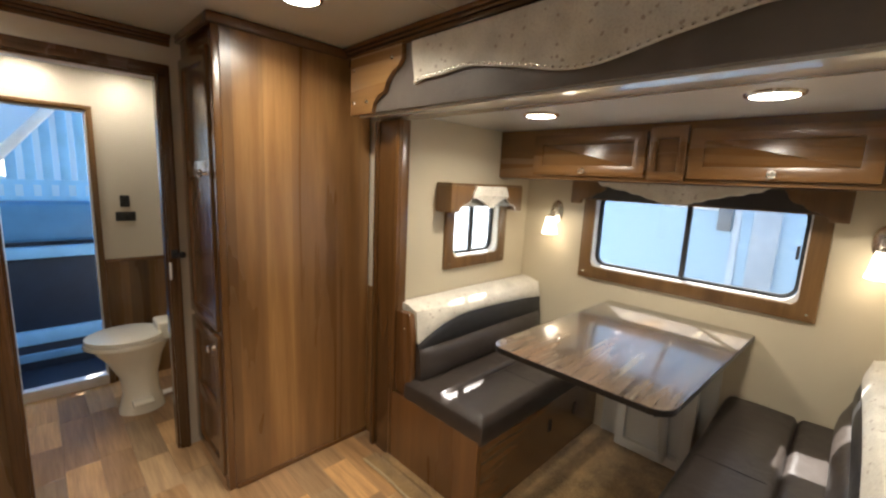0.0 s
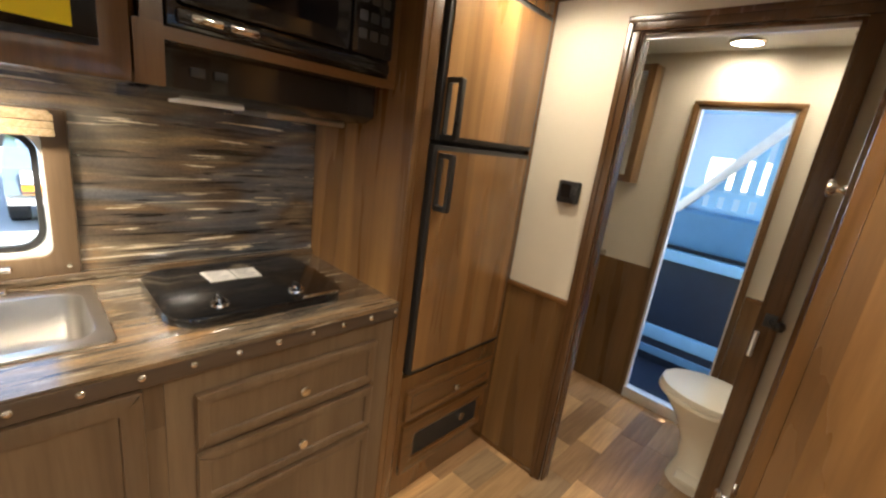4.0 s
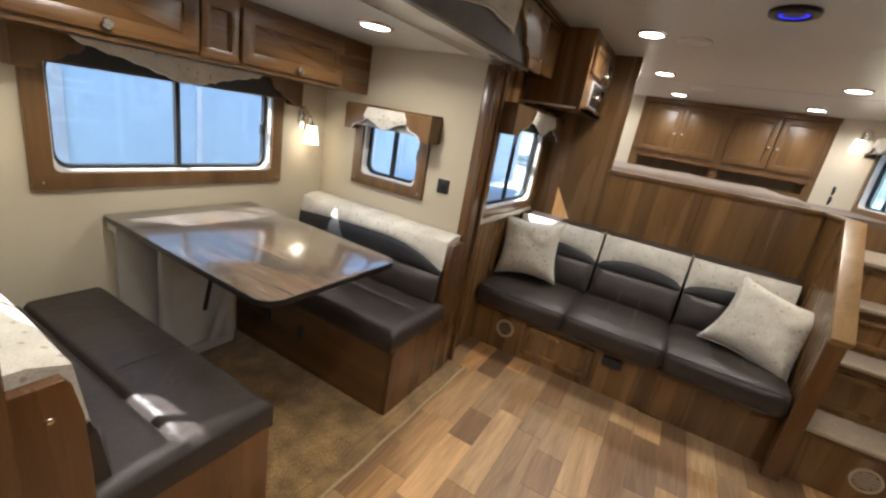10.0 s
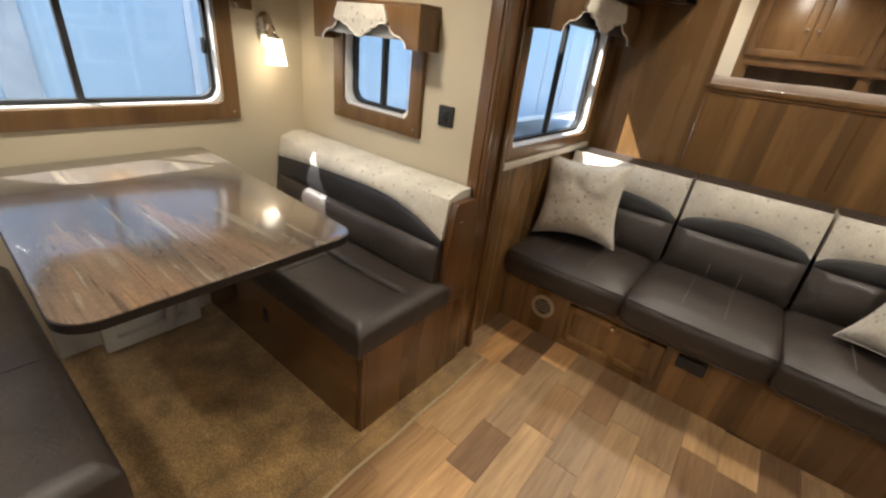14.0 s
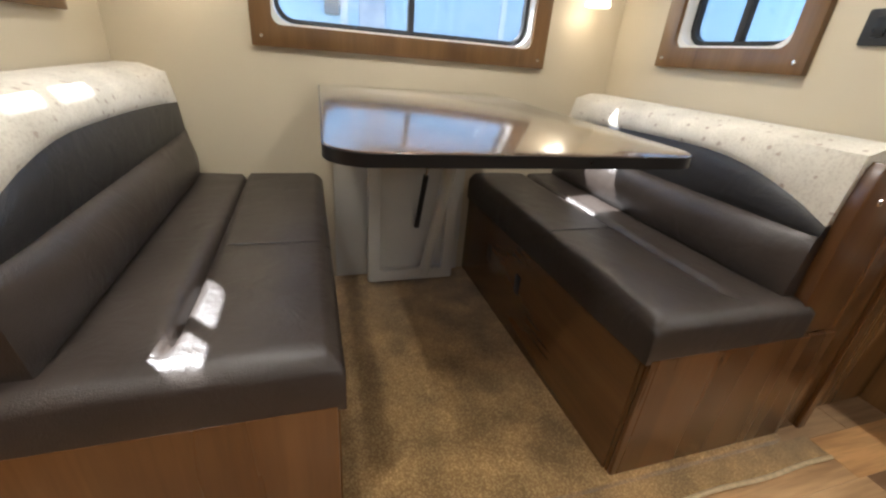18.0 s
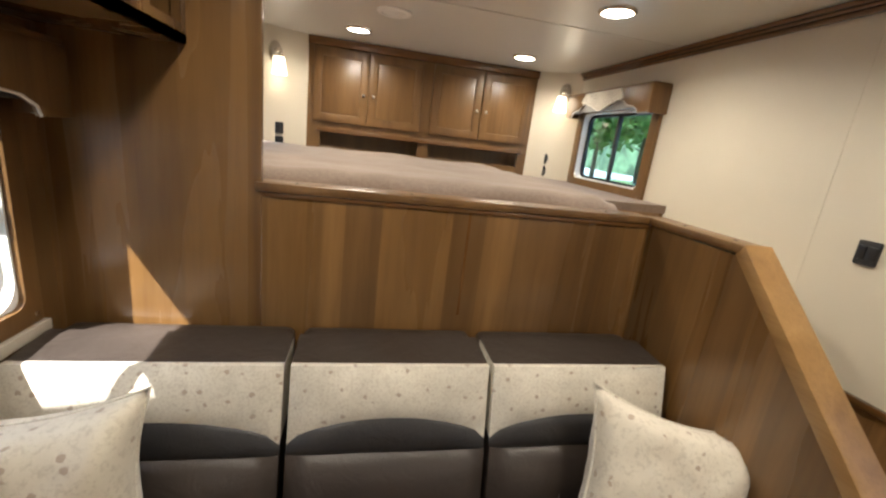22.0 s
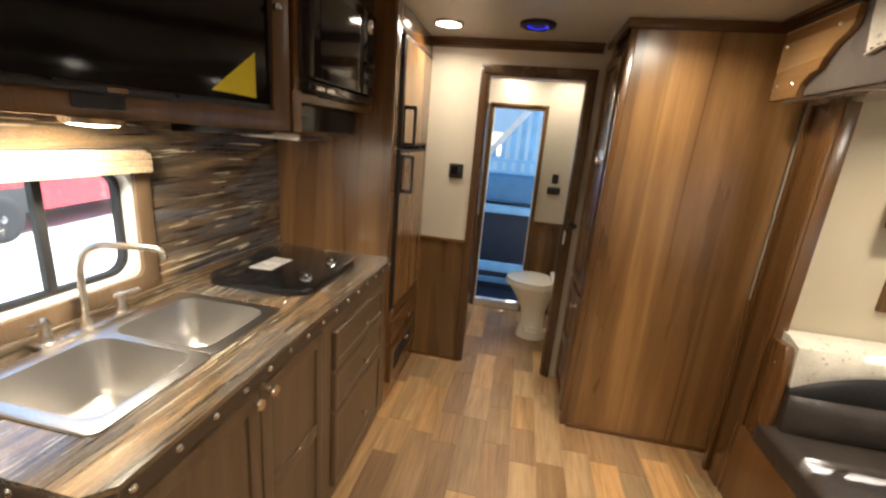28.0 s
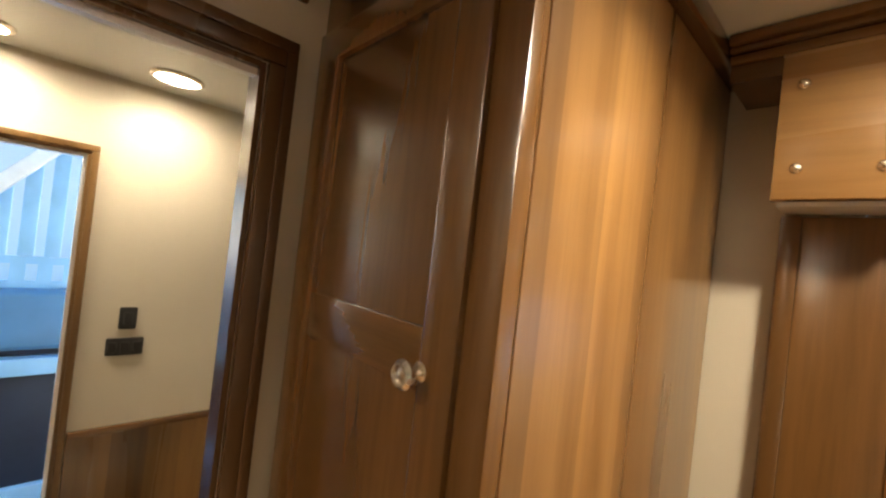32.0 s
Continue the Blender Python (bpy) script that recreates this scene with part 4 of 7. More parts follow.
# ---- kitchen ----
def kitchen():
    W = Wall("x", -0.44, 1)
    t = thing("base_cabinet", (-0.74, 0.45, 0), "greyed walnut sink cabinet with two panelled doors", "cabinet")
    part("body", box(WX + 0.001, 0.09, 0.0, -0.441, 0.86, 0.69), GREYWOOD, t)
    part("front_rail", box(-0.461, 0.09, 0.69, -0.441, 0.86, 0.815), GREYWOOD, t)
    part("side_rail", box(WX + 0.001, 0.09, 0.69, -0.461, 0.108, 0.815), GREYWOOD, t)
    part("end_panel", ring(Wall("y", 0.09, -1), rrect(-0.99, 0.08, -0.47, 0.79, 0.004, 2), rrect(-0.93, 0.14, -0.53, 0.73, 0.004, 2), 0, 0.016, 0.004), GREYWOOD, t)
    arch = [(-0.925, 0.145), (-0.535, 0.145), (-0.535, 0.60)] + [(-0.73 + 0.195 * math.cos(math.pi * i / 12), 0.62 + 0.095 * math.sin(math.pi * i / 12) ** 1.6) for i in range(13)] + [(-0.925, 0.60)]
    part("end_raised_panel", slab(Wall("y", 0.09, -1), arch, 0.001, 0.012, 0.008), GREYWOOD, t, "arched raised end panel")
    for u0, u1, ku in ((0.135, 0.475, 0.452), (0.481, 0.82, 0.514)):
        d = raised_door(W, u0, 0.08, u1, 0.808, 0.001, GREYWOOD, GREYWOOD, t, "door", rail=0.045)
        part("mid_rail", slab(W, rrect(u0 + 0.045, 0.43, u1 - 0.045, 0.48, 0.003, 1), 0.0115, 0.019, 0.003), GREYWOOD, d)
        part("knob", knob(W(ku, 0.785, 0.02), (1, 0, 0), 0.017), NICKEL, d, "embossed nickel knob")
    t = thing("drawer_cabinet", (-0.74, 1.2, 0), "greyed walnut cabinet with three drawers", "cabinet")
    part("body", box(WX + 0.001, 0.861, 0.0, -0.441, 1.518, 0.815), GREYWOOD, t)
    for v0, v1, kv in ((0.60, 0.752, 0.674), (0.425, 0.582, 0.497), (0.07, 0.41, 0.235)):
        d = raised_door(W, 0.92, v0, 1.445, v1, 0.001, GREYWOOD, GREYWOOD, t, "drawer_front", rail=0.03)
        part("knob", knob(W(1.187, kv, 0.02), (1, 0, 0), 0.015), NICKEL, d, "nickel knob")
    # counter, with a hole for the sink
    t = thing("countertop", (-0.73, 0.8, 0.82), "glossy banded-stone laminate countertop with nailhead edge", "countertop")
    sx0, sx1, sy0, sy1 = -0.915, -0.575, 0.19, 0.785
    bm = BM()
    for x0, y0, x1, y1 in ((WX + 0.001, 0.07, sx0, 1.519), (sx0, 0.07, sx1, sy0), (sx0, sy1, sx1, 1.519)):
        box(x0, y0, 0.857, x1, y1, 0.87, bm=bm)
    fl = Wall("x", 0, 1)
    q = [(sx1, 0.07), (-0.455, 0.07), (-0.42, 0.105), (-0.42, 1.519), (sx1, 1.519)]
    lo, hi = [bm.verts.new((x, y, 0.857)) for x, y in q], [bm.verts.new((x, y, 0.87)) for x, y in q]
    bm.faces.new(hi), bm.faces.new(list(reversed(lo)))
    for i in range(len(q)):
        bm.faces.new((lo[i], lo[(i + 1) % len(q)], hi[(i + 1) % len(q)], hi[i]))
    bmesh.ops.recalc_face_normals(bm, faces=bm.faces[:])
    part("worktop", bm, COUNTER, t)
    bm = box(-0.452, 0.105, 0.815, -0.422, 1.519, 0.8568, 0.004)
    box(WX + 0.002, 0.072, 0.815, -0.455, 0.102, 0.8568, 0.004, 2, bm)
    part("edge_band", bm, wood("edge_leatherette", (0.05, 0.033, 0.022), (0.075, 0.05, 0.034), (0.1, 0.068, 0.046), "y", 0.4, 2.0), t)
    part("back_lip", box(WX + 0.001, 0.07, 0.8705, WX + 0.024, 1.519, 0.895, 0.006), COUNTER, t)
    nail = part("nailhead", lathe([(0.009, 0), (0.008, 0.003), (0.004, 0.006), (0, 0.0065)], (0, 0, 0), (1, 0, 0), 10), NICKEL, t, "domed nickel nailhead")
    spots = [((-0.4215, 0.13 + 0.0985 * i, 0.840), 0) for i in range(15)] + [((-0.50 - 0.10 * i, 0.0715, 0.840), -90) for i in range(6)]
    for k, (p, rz) in enumerate(spots):
        o = nail if k == 0 else nail.copy()
        if k:
            scene.collection.objects.link(o)
        o.matrix_basis = pose(*p, 0, 0, rz)
    # sink
    t = thing("sink", (-0.745, 0.485, 0.87), "double-bowl stainless steel sink set in the countertop", "sink")
    F = Wall("x", 0, 1)
    flat = lambda u, v, d: Vector((u, v, 0.8705 + d))
    outer = rrect(-0.94, 0.175, -0.555, 0.80, 0.035, 6)
    b1, b2 = rrect(-0.89, 0.205, -0.59, 0.475, 0.05, 6), rrect(-0.89, 0.50, -0.59, 0.77, 0.05, 6)
    half1, half2 = rrect(-0.94, 0.175, -0.555, 0.4875, 0.02, 6), rrect(-0.94, 0.4875, -0.555, 0.80, 0.02, 6)
    bm = ring(flat, half1, b1, 0.0, 0.006, 0.002)
    ring(flat, half2, b2, 0.0, 0.006, 0.002, bm)
    part("rim", bm, STEEL, t)
    for nm, loop in (("bowl", b1), ("bowl", b2)):
        b = BM()
        cu, cv = sum(p[0] for p in loop) / len(loop), sum(p[1] for p in loop) / len(loop)
        rows = []
        for s, z in ((1.0, 0.876), (0.985, 0.865), (0.95, 0.76), (0.90, 0.725), (0.80, 0.712), (0.12, 0.708)):
            rows.append([b.verts.new((cu + (u - cu) * s, cv + (v - cv) * s, z)) for u, v in loop])
        n = len(loop)
        for r0, r1 in zip(rows, rows[1:]):
            for i in range(n):
                b.faces.new((r0[i], r0[(i + 1) % n], r1[(i + 1) % n], r1[i]))
        b.faces.new(rows[-1])
        bmesh.ops.recalc_face_normals(b, faces=b.faces[:])
        for f in b.faces:
            f.normal_flip()
        smooth(b, 60)
        bo = part(nm, b, STEEL, t)
        part("strainer", lathe([(0.026, 0.0), (0.024, 0.003), (0, 0.003)], (cu, cv, 0.7125), (0, 0, 1), 18), BLACKM, bo)
        part("drain", lathe([(0.042, 0.0), (0.04, 0.004), (0.028, 0.004), (0.024, 0.001), (0, 0.001)], (cu, cv, 0.7085), (0, 0, 1), 20), CHROME, bo)
    # tap
    t = thing("faucet", (-0.955, 0.5, 0.876), "brushed gooseneck faucet with two cross handles", "faucet")
    part("base_plate", box(-0.985, 0.37, 0.871, -0.93, 0.63, 0.886, 0.007), NICKEL, t)
    pts = [(-0.957, 0.5, 0.88), (-0.957, 0.5, 1.03)]
    for i in range(1, 11):
        a = math.pi * 0.5 * i / 10
        pts.append((-0.957 + 0.07 * (1 - math.cos(a)), 0.5 + 0.02 * (1 - math.cos(a)), 1.03 + 0.085 * math.sin(a)))
    pts += [(-0.80, 0.53, 1.12), (-0.75, 0.54, 1.118), (-0.735, 0.543, 1.11), (-0.732, 0.544, 1.092)]
    part("spout", tube(pts, 0.0095, 10), NICKEL, t)
    part("spout_collar", lathe([(0.018, 0), (0.016, 0.02), (0.012, 0.03)], (-0.957, 0.5, 0.885), (0, 0, 1), 16), NICKEL, t)
    for y in (0.40, 0.60):
        h = part("valve", lathe([(0.019, 0), (0.017, 0.012), (0.011, 0.03), (0.013, 0.045), (0.008, 0.06), (0, 0.062)], (-0.957, y, 0.884), (0, 0, 1), 16), NICKEL, t)
        part("lever", rod((-0.957, y - 0.02, 0.936), (-0.935, y + (0.045 if y > 0.5 else -0.045), 0.942), 0.006, 10, 0.008), NICKEL, h)
    # cooktop
    t = thing("cooktop", (-0.74, 1.14, 0.871), "black enamelled two-burner cooktop cover", "cooktop")
    fl2 = lambda u, v, d: Vector((u, v, 0.871 + d))
    part("cover", slab(fl2, rrect(-0.955, 0.90, -0.53, 1.40, 0.09, 6), 0.0, 0.026, 0.012), ENAMEL, t)
    for y in (1.03, 1.25):
        k = part("knob", lathe([(0.026, 0), (0.024, 0.008), (0.012, 0.012), (0.01, 0.02), (0, 0.021)], (-0.60, y, 0.896), (0, 0, 1), 18), CHROME, t)
        part("grip", box(-0.622, y - 0.004, 0.906, -0.578, y + 0.004, 0.922, 0.003), BLACKP, k)
    part("handle", box(-0.545, 1.24, 0.893, -0.535, 1.36, 0.902, 0.003), CHROME, t)
    l1 = solo("leaflet", slab(fl2, [(-0.86, 1.055), (-0.765, 1.06), (-0.765, 1.135), (-0.855, 1.135)], 0.0265, 0.029), PAPER, "folded white instruction leaflet on the cooktop", "paper")
    bm = BM()
    for i in range(5):
        for j, y0 in enumerate((1.066, 1.147)):
            box(-0.85 + 0.017 * i, y0, 0.9005, -0.844 + 0.017 * i, y0 + 0.055 - 0.01 * (i % 3), 0.9011, bm=bm)
    part("printed_lines", bm, plain("grey_print", (0.45, 0.45, 0.46), 0.8), l1)
    solo("leaflet", slab(fl2, [(-0.855, 1.14), (-0.765, 1.14), (-0.76, 1.21), (-0.85, 1.215)], 0.0265, 0.0285), PAPER, "second white instruction leaflet on the cooktop", "paper")
    # backsplash
    structure("wall_backsplash", holed(WW, 0.128, 1.519, 0.896, 1.44, [(KWIN[0] - 0.052, KWIN[1] - 0.052, KWIN[2] + 0.052, KWIN[3] + 0.052)], 0.001, 0.006), SPLASH, "banded dark stone laminate backsplash", "backsplash")
    # angled television cabinet
    z0, z1 = 1.437, CZ - 0.002
    a, b = Vector((-0.965, 0.05)), Vector((-0.555, 0.86))
    d = (b - a).normalized()
    nrm = Vector((d.y, -d.x))
    ln = (b - a).length

    def face(u, v, dd=0.0):
        p = a + d * u + nrm * dd
        return Vector((p.x, p.y, v))

    t = thing("television_cabinet", (-0.85, 0.5, z0), "dark stained overhead cabinet with an angled front for the television", "cabinet")
    bm = BM()
    q = [(WX + 0.001, 0.05), (a.x, a.y), (b.x, b.y), (-0.555, 0.875), (WX + 0.001, 0.875)]
    lo, hi = [bm.verts.new((x, y, z0)) for x, y in q], [bm.verts.new((x, y, z0 + 0.02)) for x, y in q]
    bm.faces.new(hi), bm.faces.new(list(reversed(lo)))
    for i in range(5):
        bm.faces.new((lo[i], lo[(i + 1) % 5], hi[(i + 1) % 5], hi[i]))
    bmesh.ops.recalc_face_normals(bm, faces=bm.faces[:])
    part("bottom_board", bm, STAINY, t)
    part("side_board", box(WX + 0.001, 0.05, z0 + 0.02, a.x, 0.068, z1), STAIN, t)
    part("back_board", box(WX + 0.001, 0.068, z0 + 0.02, WX + 0.012, 0.875, z1), STAIN, t)
    part("front_frame", ring(face, rrect(0, z0, ln, z1, 0.003, 4), rrect(0.082, z0 + 0.058, ln - 0.052, z1 - 0.03, 0.003, 4), -0.03, 0.004, 0.004), STAIN, t)
    tln = 0.775
    p0 = Vector((-0.905, 0.122))
    td, tn = Vector((math.cos(radians(67)), math.sin(radians(67)))), Vector((math.sin(radians(67)), -math.cos(radians(67))))

    def tvf(u, v, dd=0.0):
        p = p0 + td * u + tn * dd
        return Vector((p.x, p.y, v))

    tv = thing("television", tvf(tln / 2, z0 + 0.05, 0), "black flat-screen television with a yellow corner sticker", "television")
    part("bezel", ring(tvf, rrect(0, z0 + 0.052, tln, z1 - 0.034, 0.008, 4), rrect(0.012, z0 + 0.072, tln - 0.012, z1 - 0.046, 0.004, 4), -0.001, 0.02, 0.003), BLACKP, tv)
    part("housing", slab(tvf, rrect(0.02, z0 + 0.08, tln - 0.02, z1 - 0.08, 0.02, 4), -0.03, -0.001, 0), BLACKM, tv)
    part("stand_foot", slab(tvf, rrect(tln / 2 - 0.08, z0 + 0.0205, tln / 2 + 0.08, z0 + 0.0525, 0.003, 2), -0.02, 0.010), BLACKM, tv)
    part("screen", slab(tvf, rrect(0.010, z0 + 0.070, tln - 0.010, z1 - 0.044, 0.004, 4), 0.0, 0.014), BLACKG, tv)
    u1 = tln - 0.055
    part("sticker", slab(tvf, [(u1, z0 + 0.085), (u1, z0 + 0.205), (u1 - 0.125, z0 + 0.092)], 0.0142, 0.015), YELLOW, tv, "bright yellow triangular sticker")
    part("badge", slab(tvf, rrect(tln / 2 - 0.02, z0 + 0.056, tln / 2 + 0.02, z0 + 0.068, 0.005, 3), 0.0202, 0.022), CHROME, tv)
    part("sticker", slab(tvf, [(0.013, z1 - 0.05), (0.013, z1 - 0.16), (0.08, z1 - 0.05)], 0.0142, 0.015), PAPER, tv, "white corner sticker")
    lp = part("swivel_latch", lathe([(0.012, 0), (0.01, 0.014), (0, 0.016)], face(ln - 0.04, z0 + 0.33, 0.004), (nrm.x, nrm.y, 0), 14), CHROME, t)
    # microwave cabinet and hood
    W2 = Wall("x", -0.55, 1)
    t = thing("microwave_cabinet", (-0.8, 1.2, 1.53), "stained wooden overhead cabinet holding the microwave", "cabinet")
    part("bottom_board", box(WX + 0.001, 0.876, 1.53, -0.55, 1.519, 1.555), STAINY, t)
    part("side_board", box(WX + 0.001, 0.876, 1.555, -0.55, 0.915, z1), STAIN, t)
    part("top_board", box(WX + 0.001, 0.915, 1.93, -0.55, 1.519, z1), STAINY, t)
    part("side_board", box(WX + 0.001, 1.49, 1.555, -0.55, 1.519, 1.93), STAIN, t)
    part("lower_rail", slab(W2, rrect(0.862, 1.437, 0.915, 1.56, 0.003, 1), -0.02, 0.003), STAIN, t)
    mw = thing("microwave", (-0.75, 1.2, 1.556), "black built-in microwave oven with a dark glass door", "microwave")
    part("body", box(-0.95, 0.92, 1.557, -0.545, 1.486, 1.928, 0.006), ENAMEL, mw)
    M = Wall("x", -0.545, 1)
    dr = part("door", slab(M, rrect(0.935, 1.60, 1.33, 1.915, 0.012, 4), 0.0, 0.03, 0.006), ENAMEL, mw)
    part("door_glass", slab(M, rrect(0.975, 1.64, 1.29, 1.875, 0.01, 4), 0.0302, 0.032), BLACKG, dr)
    part("control_panel", slab(M, rrect(1.34, 1.60, 1.475, 1.915, 0.01, 4), 0.0, 0.026, 0.005), ENAMEL, mw)
    part("vent_strip", slab(M, rrect(0.935, 1.565, 1.475, 1.592, 0.004, 2), 0.0, 0.02, 0.003), ENAMEL, mw)
    for y in (0.96, 1.035):
        part("vent_slot", slab(M, rrect(y, 1.571, y + 0.062, 1.586, 0.005, 3), 0.0202, 0.024, 0.001), CHROME, mw, "chrome vent slot")
    for i in range(9):
        part("button", slab(M, rrect(1.358 + 0.036 * (i % 3), 1.64 + 0.045 * (i // 3), 1.384 + 0.036 * (i % 3), 1.665 + 0.045 * (i // 3), 0.004, 2), 0.0262, 0.0285), BLACKM, mw)
    part("dial", lathe([(0.03, 0), (0.027, 0.012), (0.02, 0.014), (0, 0.014)], M(1.41, 1.86, 0.026), (1, 0, 0), 24), CHROME, mw)
    hd = thing("range_hood", (-0.8, 1.2, 1.40), "black range hood under the microwave cabinet", "range hood")
    bm = BM()
    prof = [(WX + 0.002, 1.405), (-0.66, 1.42), (-0.62, 1.44), (-0.62, 1.529), (WX + 0.002, 1.529)]
    slab(Wall("y", 0.90, 1), prof, 0, 0.60, 0, bm)
    part("body", bm, ENAMEL, hd)
    part("lamp_lens", box(-0.78, 0.97, 1.408, -0.67, 1.12, 1.424, 0.004), WHITEP, hd)
    part("filter", box(-0.98, 1.20, 1.398, -0.72, 1.46, 1.416, 0.004), STEEL, hd)
    for y in (0.98, 1.03):
        part("rocker_switch", box(-0.621, y, 1.47, -0.612, y + 0.03, 1.49, 0.002), BLACKM, hd)
    # refrigerator column
    t = thing("refrigerator_cabinet", (-0.74, 1.85, 0), "tall walnut refrigerator column with a drawer and furnace grille", "cabinet")
    part("side_panel", box(WX + 0.001, 1.52, 0, -0.44, 1.545, CZ - 0.001), WARM, t)
    bm = box(-0.46, 1.545, 0, -0.438, 1.59, CZ - 0.001, 0.003)
    box(-0.46, 2.15, 0, -0.438, RY - 0.001, CZ - 0.001, 0.003, 2, bm)
    box(-0.46, 1.59, 1.90, -0.438, 2.15, CZ - 0.001, 0.003, 2, bm)
    box(-0.46, 1.59, 0.0, -0.438, 2.15, 0.545, 0.003, 2, bm)
    part("face_frame", bm, STAIN, t)
    W3 = Wall("x", -0.438, 1)
    d = raised_door(W3, 1.61, 0.355, 2.13, 0.49, 0.001, STAINY, STAINY, t, "drawer_front", rail=0.03)
    part("knob", knob(W3(1.87, 0.425, 0.02), (1, 0, 0), 0.015), NICKEL, d, "nickel knob")
    g = part("grille_frame", ring(W3, rrect(1.61, 0.11, 2.13, 0.335, 0.004, 2), rrect(1.67, 0.165, 2.07, 0.28, 0.004, 2), 0.001, 0.018, 0.003), STAINY, t)
    part("grille", slab(W3, rrect(1.665, 0.16, 2.075, 0.285, 0.004, 2), 0.001, 0.006), BLACKM, g)
    part("thermostat_dial", lathe([(0.02, 0), (0.018, 0.012), (0, 0.013)], W3(1.96, 0.23, 0.006), (1, 0, 0), 16), CHROME, g)
    f = thing("refrigerator", (-0.6, 1.87, 0.55), "two-door refrigerator with walnut panels in black frames", "refrigerator")
    part("case", box(-0.98, 1.592, 0.547, -0.47, 2.148, 1.898), BLACKM, f)
    for v0, v1, hz in ((0.56, 1.385, 1.27), (1.40, 1.89, 1.495)):
        dr = part("door", slab(W3, rrect(1.60, v0, 2.14, v1, 0.006, 3), -0.03, 0.012, 0.004), BLACKM, f)
        part("door_panel", slab(W3, rrect(1.616, v0 + 0.016, 2.124, v1 - 0.016, 0.004, 2), 0.0122, 0.016), WARMY, dr, "walnut inlay panel")
        h = part("handle", ring(Wall("y", 1.618, 1), rrect(-0.4255, hz - 0.092, -0.36, hz + 0.092, 0.008, 4), rrect(-0.4155, hz - 0.076, -0.374, hz + 0.076, 0.006, 4), 0, 0.02, 0.003), BLACKP, dr)


kitchen()


# ---- wardrobe and washroom ----
def wardrobe():
    x0, x1, y0 = 0.53, EX - 0.009, 1.70
    t = thing("wardrobe", (0.9, 1.93, 0), "tall glossy walnut wardrobe with panelled doors", "wardrobe")
    part("side_panel", box(x0 + 0.03, y0, 0, x1, y0 + 0.02, CZ - 0.001), WARM, t)
    part("corner_post", box(x0, y0, 0, x0 + 0.03, y0 + 0.05, CZ - 0.001, 0.004), STAIN, t)
    part("body", box(x0 + 0.012, y0 + 0.05, 0, x1, RY - 0.001, CZ - 0.001), STAIN, t)
    part("crown", box(x0 - 0.012, y0 - 0.03, CZ - 0.042, x1, y0 + 0.001, CZ - 0.002, 0.008), STAINX, t)
    part("crown", box(x0 - 0.022, y0 - 0.03, CZ - 0.042, x0 - 0.001, RY - 0.045, CZ - 0.002, 0.01), STAINY, t)
    part("base_strip", box(x0 + 0.03, y0 - 0.012, 0, x1, y0 - 0.0005, 0.02, 0.003), STAINX, t)
    W = Wall("x", x0 + 0.012, -1)
    for v0, v1, kz, mid in ((0.74, 1.90, 1.41, 1.425), (0.05, 0.715, 0.655, 0.36)):
        d = part("door", ring(W, rrect(1.745, v0, 2.15, v1, 0.004, 2), rrect(1.80, v0 + 0.055, 2.08, v1 - 0.055, 0.004, 2), 0.001, 0.021, 0.004), STAIN, t)
        part("panel", slab(W, rrect(1.794, v0 + 0.05, 2.086, v1 - 0.05, 0.004, 2), 0.002, 0.012), STAIN, d)
        part("mid_rail", slab(W, rrect(1.80, mid - 0.035, 2.08, mid + 0.035, 0.003, 1), 0.0125, 0.02, 0.003), STAINY, d)
        k = part("knob", lathe([(0.012, 0), (0.008, 0.005), (0.007, 0.014), (0.015, 0.018), (0.017, 0.024), (0.013, 0.029), (0.011, 0.029), (0.010, 0.026), (0.005, 0.027), (0, 0.030)], W(1.797, kz, 0.021), (-1, 0, 0), 20), NICKEL, d, "round embossed nickel knob")
    return t


wardrobe()


